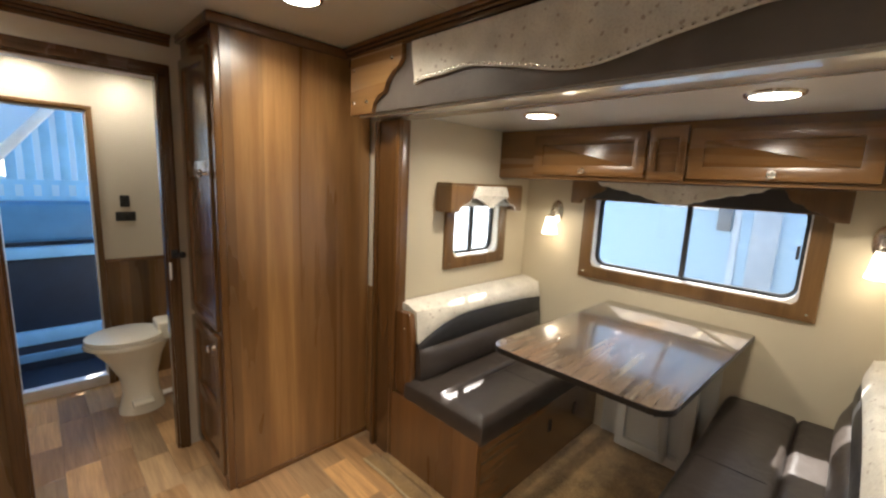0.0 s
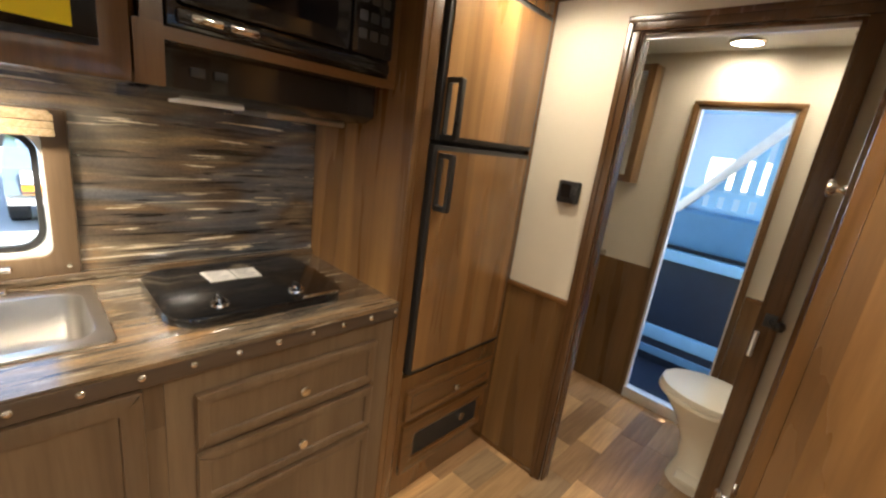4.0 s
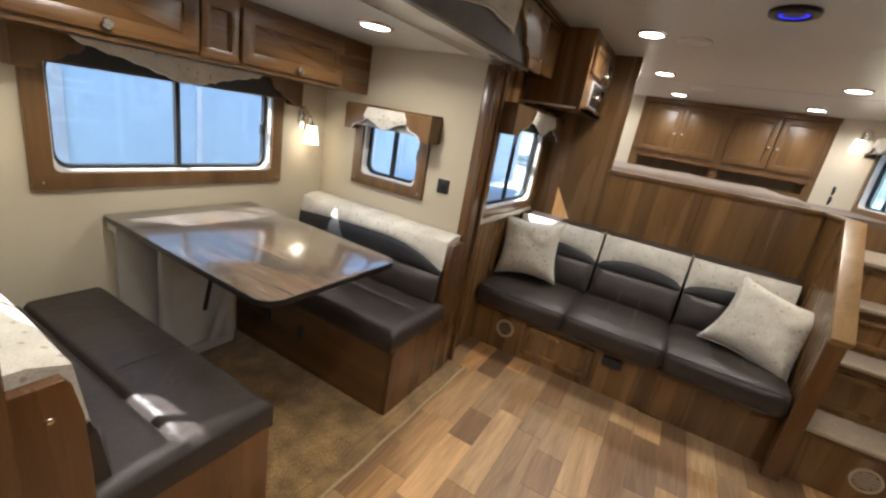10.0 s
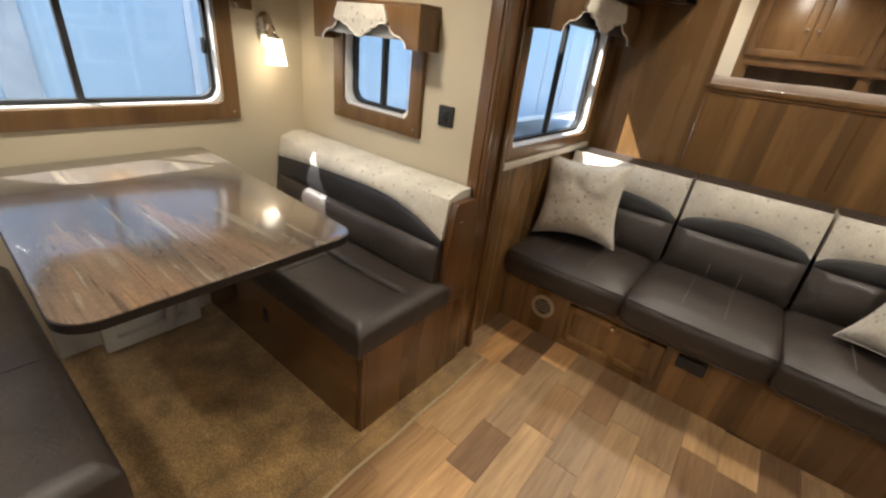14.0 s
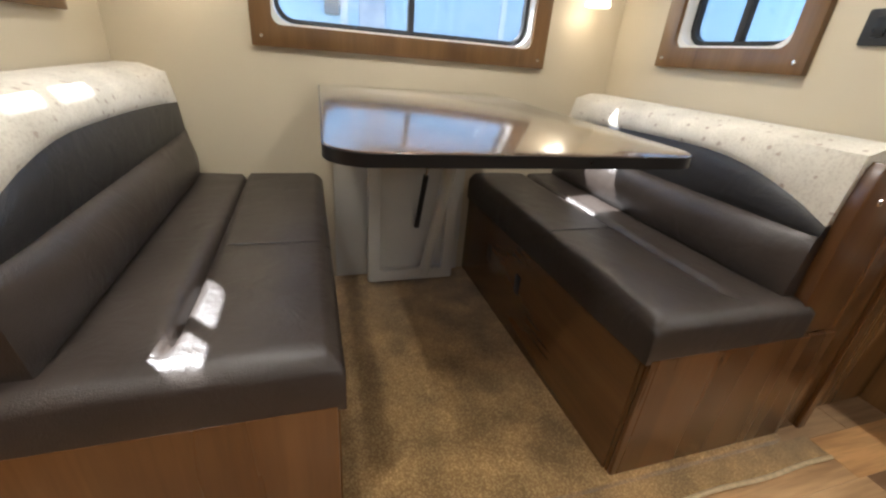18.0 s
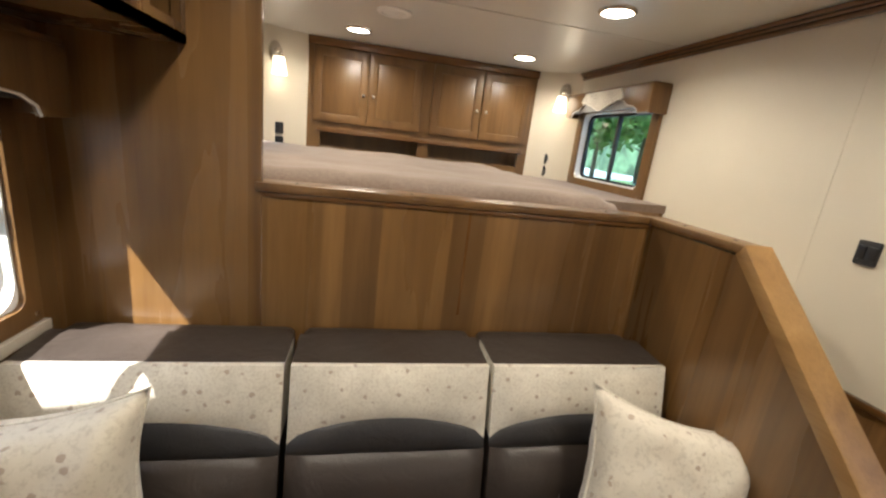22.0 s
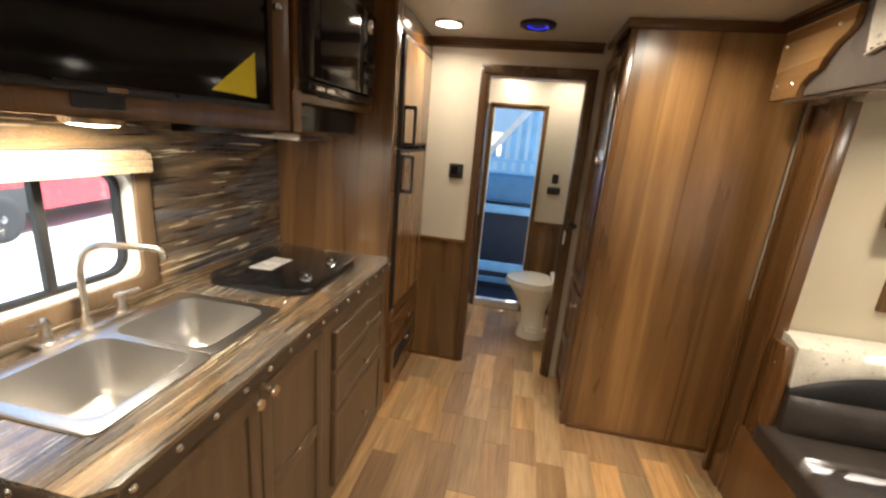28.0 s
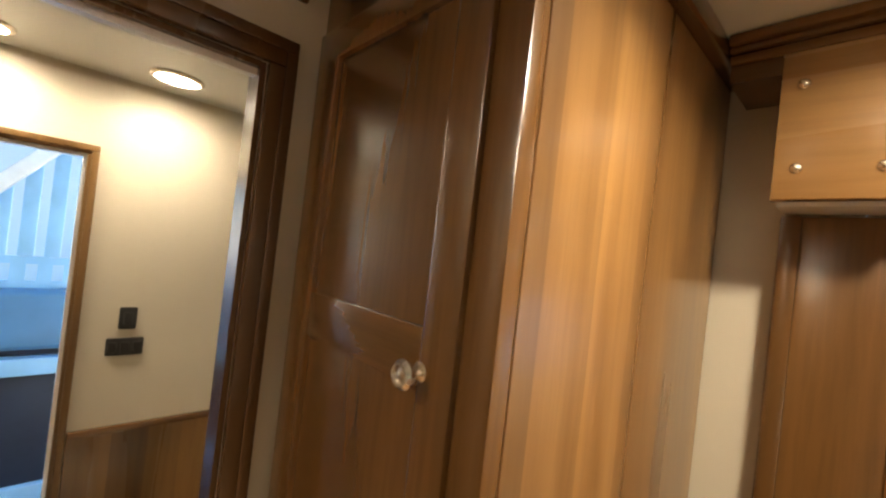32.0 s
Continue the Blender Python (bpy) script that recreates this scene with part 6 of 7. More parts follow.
# ---- sofa ----
def sofa():
    t = thing("sofa", (0.42, -1.2, 0), "three-seat charcoal leather sofa with cream printed back tops", "sofa")
    part("base", box(-0.455, PY + 0.001, 0, EX - 0.011, -0.865, 0.30), PANEL, t)
    W = Wall("y", -0.865, 1)
    part("base_rail", box(-0.455, -0.8645, 0.265, EX - 0.011, -0.85, 0.30, 0.004), STAINX, t)
    d = raised_door(W, 0.45, 0.05, 0.89, 0.25, 0.001, PANEL, PANEL, t, "drawer_front", rail=0.035)
    part("knob", knob(W(0.67, 0.235, 0.02), (0, 1, 0), 0.012), NICKEL, d)
    v = part("heat_vent", ring(W, [(1.02 + 0.062 * math.cos(a * math.pi / 14), 0.165 + 0.062 * math.sin(a * math.pi / 14)) for a in range(28)], [(1.02 + 0.044 * math.cos(a * math.pi / 14), 0.165 + 0.044 * math.sin(a * math.pi / 14)) for a in range(28)], 0.0005, 0.012, 0.003), plain("tan_vent_plastic", (0.42, 0.32, 0.2), 0.4), t, "round tan heat vent ring")
    part("vent_core", slab(W, [(1.02 + 0.043 * math.cos(a * math.pi / 14), 0.165 + 0.043 * math.sin(a * math.pi / 14)) for a in range(28)], 0.0005, 0.004), BLACKM, v)
    for i in range(4):
        part("vane", box(0.98, -0.862, 0.14 + 0.016 * i, 1.06, -0.856, 0.144 + 0.016 * i), plain("vane_plastic", (0.3, 0.23, 0.15), 0.4), v)
    part("slide_release", box(0.29, -0.86, 0.20, 0.40, -0.83, 0.255, 0.008), BLACKM, t)
    xs = (-0.445, 0.115, 0.665, EX - 0.02)
    for a, b in zip(xs, xs[1:]):
        part("seat_cushion", cushion(a + 0.002, -1.36, 0.30, b - 0.002, -0.775, 0.45, 0.045, 0.014), LEATHER, t)
        for k in (0.36, 0.64):
            x = a + (b - a) * k
            part("stitching", tube([(x, -1.30, 0.461), (x, -1.1, 0.4655), (x, -0.9, 0.463), (x, -0.80, 0.445), (x, -0.772, 0.41)], 0.0014, 5), STITCH, t)
    xb = (-0.44, 0.11, 0.635, EX - 0.03)
    for a, b in zip(xb, xb[1:]):
        place = lambda u, dep, z: Vector((u, PY + 0.072 + dep + (0.92 - z) * 0.12, z))
        bk = part("backrest", box(a + 0.012, PY + 0.012, 0.44, b - 0.012, PY + 0.155, 0.858, 0.03, 3), LEATHER, t)
        back_profile(bk, a + 0.008, b - 0.008, place, 0.88, 0.45, 0.195, 0.15, 0.455, LEATHER)
        for k in (0.38, 0.62):
            part("stitching", tube([place(a + (b - a) * k, 0.242, 0.47), place(a + (b - a) * k, 0.237, 0.53), place(a + (b - a) * k, 0.205, 0.595)], 0.0014, 5), STITCH, bk)
    return t


sofa()


def pillow(at, rot, size, label, spin=0):
    t = bmesh.new()
    n = 22
    s = size / 2
    for side in (1, -1):
        g = [[None] * (n + 1) for _ in range(n + 1)]
        for i in range(n + 1):
            for j in range(n + 1):
                u, v = 2 * i / n - 1, 2 * j / n - 1
                pinch = 1 - 0.17 * (1 - u * u) * abs(v) ** 3 - 0.0 * abs(u)
                pinch2 = 1 - 0.17 * (1 - v * v) * abs(u) ** 3
                h = 0.095 * max(0, (1 - u ** 4) * (1 - v ** 4)) ** 0.55 * (1 + 0.16 * noise.noise(Vector((u * 2, v * 2, side * 3))) + 0.10 * noise.noise(Vector((u * 5, v * 5, side * 5))))
                g[i][j] = t.verts.new((u * s * pinch2, v * s * pinch, side * h))
        for i in range(n):
            for j in range(n):
                t.faces.new((g[i][j], g[i + 1][j], g[i + 1][j + 1], g[i][j + 1]))
    bmesh.ops.remove_doubles(t, verts=t.verts[:], dist=0.0005)
    bmesh.ops.recalc_face_normals(t, faces=t.faces[:])
    smooth(t, 80)
    th_ = thing("throw_pillow", at, label, "pillow", "throw pillows")
    m = pose(*at, *rot) @ pose(0, 0, 0, 0, 0, spin)
    part("cover", moved(t, m), PILLOWC, th_)
    edge = [(-s, -s), (s, -s), (s, s), (-s, s), (-s, -s)]
    pts = []
    for (x0, y0), (x1, y1) in zip(edge, edge[1:]):
        for k in range(12):
            f = k / 12
            b = 1 - 0.17 * (1 - (2 * f - 1) ** 2)
            x, y = x0 + (x1 - x0) * f, y0 + (y1 - y0) * f
            pts.append(m @ Vector((x * (b if abs(x1 - x0) < 1e-6 else 1), y * (b if abs(y1 - y0) < 1e-6 else 1), 0)))
    part("corded_edge", tube(pts + [pts[0]], 0.004, 6), CLOTH, th_)


pillow((1.06, -1.12, 0.672), (104, 0, 8), 0.42, "cream floral throw pillow leaning in the sofa corner", -4)
pillow((-0.295, -1.10, 0.632), (118, 0, -10), 0.44, "cream floral throw pillow leaning on the stair side of the sofa", 12)


# ---- stairs, rail and bed ----
def stairs():
    t = thing("stairs", (-0.79, -1.3, 0), "four carpeted box steps in walnut up to the bed", "stairs")
    ys, zs = (-0.845, -1.08, -1.31, -1.52), (0.31, 0.60, 0.845, 1.055)
    for i, (y, z) in enumerate(zip(ys, zs)):
        y2 = ys[i + 1] if i < 3 else -2.18
        part("riser", box(WX + 0.009, y2 - 0.02, 0.0 if i == 0 else zs[i - 1] - 0.05, -0.52, y, z - 0.022), PANEL, t)
        tr = part("tread", box(WX + 0.009, y2 - 0.02, z - 0.024, -0.522, y + 0.028, z, 0.01, 3), TREADC, t, "tan carpeted tread")
        part("nosing", box(WX + 0.009, y + 0.0005, z - 0.05, -0.522, y + 0.016, z - 0.024, 0.005), STAINX, t)
        if i in (1, 2):
            d = raised_door(Wall("y", y, 1), WX + 0.07, zs[i - 1] + 0.03, -0.56, z - 0.06, 0.0, PANEL, PANEL, t, "drawer_front", rail=0.028)
    part("top_riser", box(WX + 0.009, -2.22, 1.0, -0.52, -2.201, 1.205), PANEL, t)
    W = Wall("y", -0.845, 1)
    r = 0.062
    v = part("heat_vent", ring(W, [(-0.82 + r * math.cos(a * math.pi / 14), 0.15 + r * math.sin(a * math.pi / 14)) for a in range(28)], [(-0.82 + 0.05 * math.cos(a * math.pi / 14), 0.15 + 0.05 * math.sin(a * math.pi / 14)) for a in range(28)], 0.0005, 0.010, 0.003), plain("beige_vent", (0.5, 0.4, 0.27), 0.4), t, "round beige heat vent")
    for i in range(6):
        w2 = 0.048 * math.sin(math.pi * (i + 1) / 7) + 0.004
        part("vane", box(-0.82 - w2, -0.8445, 0.112 + 0.014 * i, -0.82 + w2, -0.836, 0.121 + 0.014 * i), plain("beige_vane", (0.42, 0.33, 0.22), 0.4), v)
    return t


stairs()
rp = thing("stair_rail_panel", (-0.47, -1.2, 0), "walnut side panel with a sloping oak cap between sofa and stairs", "stair rail")
prof = [(PY, 0), (-0.775, 0), (-0.775, 0.78), (-1.226, 1.236), (PY, 1.242)]
part("panel", slab(Wall("x", -0.515, 1), prof, 0, 0.055), PANELY, rp)
part("front_post", box(-0.522, -0.79, 0, -0.446, -0.76, 0.80, 0.006), STAIN, rp)
W = Wall("x", -0.53, 1)
part("sloping_cap", slab(W, [(-0.755, 0.755), (-0.738, 0.785), (-1.216, 1.270), (-1.236, 1.240), (-0.77, 0.765)], 0, 0.084, 0.006), OAK, rp, "honey oak cap")
part("level_cap", box(-0.53, PY - 0.03, 1.243, -0.446, -1.217, 1.268, 0.007), TRIMW, rp)
for y in (-1.28, -1.46):
    part("screw_cap", lathe([(0.007, 0), (0, 0.003)], (-0.485, y, 1.268), (0, 0, 1), 10), BLACKM, rp)
bp = thing("bed_front_panel", (0.15, PY - 0.01, 0), "tall walnut panel closing the bed platform behind the sofa", "panel")
part("panel", box(-0.46, PY - 0.02, 0, 0.749, PY, 1.244), PANEL, bp)
part("joint_strip", box(0.155, PY, 0.9, 0.163, PY + 0.0025, 1.25), STAIN, bp)
part("cap_rail", box(-0.445, PY - 0.075, 1.2445, 0.765, PY + 0.012, 1.270, 0.008), TRIMW, bp, "polished cap rail")
part("under_mould", box(-0.46, PY + 0.0005, 1.232, 0.749, PY + 0.006, 1.2444, 0.002), STAINX, bp)
for i in range(4):
    part("screw_cap", lathe([(0.007, 0), (0, 0.003)], (-0.3 + 0.32 * i, PY - 0.02, 1.27), (0, 0, 1), 10), BLACKM, bp)


def mattress():
    b = BM()
    nx, ny = 40, 40
    x0, x1, y0, y1 = -0.44, EX - 0.03, -3.475, PY - 0.09
    g = []
    for i in range(nx + 1):
        row = []
        for j in range(ny + 1):
            u, v = i / nx, j / ny
            e = min(u, 1 - u, v, 1 - v)
            z = 1.245 + 0.055 * min(1, e / 0.05) ** 0.5 + 0.012 * noise.noise(Vector((u * 5, v * 6, 0.3))) + 0.006 * noise.noise(Vector((u * 15, v * 16, 1.3)))
            row.append(b.verts.new((x0 + (x1 - x0) * u, y0 + (y1 - y0) * v, max(z, 1.2455))))
        g.append(row)
    for i in range(nx):
        for j in range(ny):
            b.faces.new((g[i][j], g[i + 1][j], g[i + 1][j + 1], g[i][j + 1]))
    smooth(b, 80)
    rim = [g[i][0] for i in range(nx + 1)] + [g[nx][j] for j in range(1, ny + 1)] + [g[i][ny] for i in range(nx - 1, -1, -1)] + [g[0][j] for j in range(ny - 1, 0, -1)]
    low = [b.verts.new((v.co.x, v.co.y, 1.245)) for v in rim]
    for i in range(len(rim)):
        b.faces.new((rim[i], rim[(i + 1) % len(rim)], low[(i + 1) % len(rim)], low[i]))
    b.faces.new(low)
    bmesh.ops.recalc_face_normals(b, faces=b.faces[:])
    solo("bed_cover", b, BEDC, "rumpled rosy-brown cover spread over the bed platform", "bedding")


mattress()


def bed_cabinets():
    t = thing("bed_cabinet", (0, -3.6, 1.245), "walnut cabinet wall over the bed with four doors and open shelf", "cabinet")
    y = -3.49
    W = Wall("y", y, 1)
    part("back_board", box(-0.75, -3.83, 1.245, 0.88, -3.79, CZ - 0.001), STAIN, t)
    part("face_frame", holed(W, -0.75, 0.88, 1.245, CZ - 0.002, [(-0.68, 1.30, 0.02, 1.40), (0.10, 1.30, 0.79, 1.40)], -0.02, 0), TRIMW, t)
    part("carcass", box(-0.75, -3.79, 1.42, 0.88, y - 0.021, CZ - 0.002), TRIMW, t)
    part("shelf_floor", box(-0.75, -3.79, 1.245, 0.88, y - 0.021, 1.295), TRIMW, t)
    part("shelf_back", box(-0.75, -3.69, 1.295, 0.88, -3.67, 1.42), TRIMW, t)
    for k, u0 in enumerate((-0.71, -0.337, 0.105, 0.478)):
        d = part("door", ring(W, rrect(u0, 1.47, u0 + 0.365, 1.945, 0.006, 3), rrect(u0 + 0.055, 1.525, u0 + 0.31, 1.89, 0.006, 3), 0.001, 0.021, 0.005), TRIMW, t)
        part("panel", slab(W, rrect(u0 + 0.05, 1.52, u0 + 0.315, 1.895, 0.006, 3), 0.002, 0.013, 0.005), TRIMW, d)
        ku = u0 + 0.335 if k % 2 == 0 else u0 + 0.03
        part("knob", knob(W(ku, 1.667, 0.021), (0, 1, 0), 0.013), NICKEL, d, "nickel knob")
    part("crown", box(-0.75, y + 0.0005, CZ - 0.055, 0.88, y + 0.03, CZ - 0.002, 0.006), STAINX, t)
    part("shelf_mould", box(-0.70, y + 0.0005, 1.40, 0.81, y + 0.02, 1.425, 0.006), STAINX, t)


bed_cabinets()


def radio_cabinet():
    x0, y0, y1, z0 = 0.92, PY + 0.001, -0.93, 1.585
    t = thing("overhead_cabinet", (1.1, -1.25, z0), "walnut overhead cabinet above the sofa window, with open cubby", "cabinet")
    bm = box(x0, y1 - 0.02, z0, EX - 0.009, y1, CZ - 0.002)
    box(x0, y0, z0, EX - 0.009, y1 - 0.02, z0 + 0.02, bm=bm)
    part("body", bm, PANEL, t)
    part("back_board", box(EX - 0.03, y0, z0 + 0.02, EX - 0.009, y1 - 0.02, CZ - 0.002), BLACKM, t)
    W = Wall("x", x0, -1)
    part("face_frame", holed(W, y0, y1 - 0.0205, z0, CZ - 0.002, [(-1.545, z0 + 0.04, -1.40, z0 + 0.17)], -0.02, 0.0), PANELY, t)
    for u0, u1 in ((y0 + 0.03, -1.29), (-1.275, y1 - 0.03)):
        d = raised_door(W, u0, z0 + 0.20, u1, CZ - 0.06, 0.001, PANELY, PANELY, t, rail=0.04)
        part("knob", knob(W(-1.31 if u0 < -1.3 else -1.255, z0 + 0.235, 0.02), (-1, 0, 0), 0.012), NICKEL, d)
    part("valance_strip", box(x0 + 0.02, y1 + 0.001, z0 + 0.0, EX - 0.01, y1 + 0.012, z0 + 0.01, 0.002), ALU, t)
    r = thing("radio", (x0, -1.2, z0 + 0.05), "silver and black radio set in the overhead cabinet", "radio")
    part("face", slab(W, rrect(-1.32, z0 + 0.045, -1.10, z0 + 0.165, 0.006, 3), 0.001, 0.018, 0.004), BLACKP, r)
    part("trim_ring", ring(W, rrect(-1.335, z0 + 0.03, -1.085, z0 + 0.18, 0.008, 3), rrect(-1.32, z0 + 0.045, -1.10, z0 + 0.165, 0.006, 3), 0.001, 0.012, 0.003), ALU, r)
    for u in (-1.29, -1.13):
        part("dial", lathe([(0.02, 0), (0.018, 0.014), (0, 0.015)], W(u, z0 + 0.105, 0.018), (-1, 0, 0), 18), CHROME, r)
    part("display", slab(W, rrect(-1.26, z0 + 0.085, -1.16, z0 + 0.13, 0.003, 2), 0.0182, 0.02), BLACKG, r)


radio_cabinet()


# ---- ceiling fittings ----
def downlight(x, y, z, power=1.7, size=0.06):
    t = thing("ceiling_light", (x, y, z), "lit round recessed ceiling light with a nickel rim", "ceiling light", "ceiling lights")
    part("rim", lathe([(size + 0.016, 0), (size + 0.014, -0.006), (size + 0.002, -0.011), (size, -0.006)], (x, y, z - 0.0005), (0, 0, 1), 28), NICKEL, t)
    part("diffuser", lathe([(0, -0.0025), (size, -0.003), (size, -0.008), (0, -0.0085)], (x, y, z), (0, 0, 1), 24), LED, t, "warm lit lens")
    la = new("ceiling_light_lamp", bpy.data.lights.new("ceiling_light_lamp", "AREA"))
    la.data.shape, la.data.size, la.data.energy, la.data.color = "DISK", size * 1.8, power * 0.86, (1.0, 0.89, 0.72)
    la.data.spread = radians(155)
    la.matrix_world = look((x, y, z - 0.014), (x, y + 0.0001, z - 1))
    return t


for x, y in ((0.66, -0.98), (-0.41, -0.97), (0.64, -2.08), (-0.465, -2.06), (0.555, -3.10), (-0.48, -3.10), (-0.29, 1.87), (0.69, 1.30)):
    downlight(x, y, CZ, 0.95 if y > 1.5 else 1.75)
downlight(1.56, 0.90, SZ, 1.5)
downlight(1.56, 0.12, SZ, 1.5)
for x, y in ((0.02, 3.06), (0.455, 3.02)):
    downlight(x, y, CZ, 0.4)
for x, y in ((0.46, -1.08), (0.38, -2.62), (0.42, 0.0), (-0.22, 1.35)):
    t = thing("ceiling_vent", (x, y, CZ), "round white slotted ceiling vent", "vent", "ceiling vents")
    part("ring", lathe([(0.085, 0), (0.083, -0.008), (0.066, -0.012), (0.062, -0.004)], (x, y, CZ - 0.0005), (0, 0, 1), 28), WHITEP, t)
    part("core", lathe([(0, -0.001), (0.063, -0.001), (0.063, -0.003), (0, -0.003)], (x, y, CZ), (0, 0, 1), 24), BLACKM, t)
    for i in range(5):
        w2 = 0.06 * math.cos((i - 2) * 0.5)
        part("slat", box(x - w2, y - 0.044 + 0.02 * i, CZ - 0.008, x + w2, y - 0.036 + 0.02 * i, CZ - 0.005, 0.002), WHITEP, t)
for x, y in ((0.13, -0.56), (0.14, 1.83)):
    t = thing("ceiling_speaker", (x, y, CZ), "round black ceiling speaker glowing blue", "speaker", "ceiling speakers")
    part("bezel", lathe([(0.085, 0), (0.083, -0.014), (0.06, -0.02), (0.055, -0.012), (0, -0.012)], (x, y, CZ - 0.0005), (0, 0, 1), 28), BLACKP, t)
    part("led_ring", lathe([(0.049, -0.0125), (0.049, -0.0145), (0.041, -0.0145), (0.041, -0.0125)], (x, y, CZ), (0, 0, 1), 24), BLUELED, t)
t = thing("undercabinet_light", (-0.80, 0.46, 1.43), "lit oval puck light under the television cabinet", "light")
part("rim", lathe([(0.062, 0), (0.058, -0.012), (0.05, -0.014)], (-0.80, 0.46, 1.4365), (0, 0, 1), 24), NICKEL, t)
part("diffuser", lathe([(0, -0.005), (0.05, -0.006), (0.045, -0.016), (0, -0.02)], (-0.80, 0.46, 1.4365), (0, 0, 1), 24), LED, t)
la = new("undercabinet_lamp", bpy.data.lights.new("undercabinet_lamp", "AREA"))
la.data.shape, la.data.size, la.data.energy, la.data.color = "DISK", 0.09, 1.9, (1.0, 0.88, 0.70)
la.matrix_world = look((-0.80, 0.46, 1.414), (-0.80, 0.4601, 0))
lb = solo("ceiling_label", box(WX + 0.027, -0.47, CZ - 0.035, WX + 0.0285, -0.37, CZ - 0.008), PAPER, "white paper label on the crown moulding", "label")


# ---- outside and stall ----
GZ = -0.62
gm = plain("pale_gravel_lot", (0.58, 0.56, 0.53), 0.95, var=0.25, scale=0.6, bumpy=0.4, bscale=40)
bm = BM()
bmesh.ops.create_grid(bm, x_segments=8, y_segments=8, size=1500)
moved(bm, Matrix.Translation((0, 0, GZ)))
structure("ground", bm, gm, "pale gravel trailer lot", "ground")


def neighbour_trailer(x0, y0, y1, label):
    t = thing("parked_trailer", (x0, (y0 + y1) / 2, GZ), label, "trailer")
    W = Wall("x", x0, -1)
    part("body", box(x0, y0, GZ + 0.45, x0 + 2.3, y1, 2.6, 0.05, 3), SKYWHITE, t)
    part("lower_rail", box(x0 - 0.03, y0, GZ + 0.42, x0, y1, GZ + 0.52, 0.008), ALU, t)
    part("upper_rail", box(x0 - 0.03, y0, 2.40, x0, y1, 2.48, 0.008), ALU, t)
    yy = y0 + 0.6
    while yy < y1:
        part("skin_seam", box(x0 - 0.012, yy, GZ + 0.5, x0, yy + 0.05, 2.4, 0.004), plain("seam_paint", (0.55, 0.6, 0.68), 0.35), t)
        yy += 1.22
    h = part("door_latch", box(x0 - 0.05, 0.62, 1.12, x0, 0.72, 1.34, 0.012), plain("latch_grey", (0.2, 0.2, 0.21), 0.4), t)
    part("latch_bar", rod((x0 - 0.04, 0.72, 1.30), (x0 - 0.05, 1.15, 1.31), 0.018, 8), ALU, h)
    part("door_post", box(x0 - 0.03, 0.30, GZ + 0.5, x0, 0.48, 2.4, 0.006), plain("post_grey", (0.42, 0.46, 0.52), 0.4), t)
    for y in (0.2, 1.2):
        w = part("wheel", lathe([(0.36, -0.12), (0.37, -0.1), (0.37, 0.1), (0.36, 0.12), (0.22, 0.12), (0.2, 0.06), (0.05, 0.07), (0, 0.07)], (x0 + 0.16, y, GZ + 0.37), (-1, 0, 0), 24), RUBBER, t)
    return t


neighbour_trailer(4.1, -3.7, 2.7, "white aluminium horse trailer parked alongside, tinted blue for sky-lit shade")
neighbour_trailer(5.2, -12.0, -4.6, "white aluminium trailer further along the lot, tinted blue for sky-lit shade")


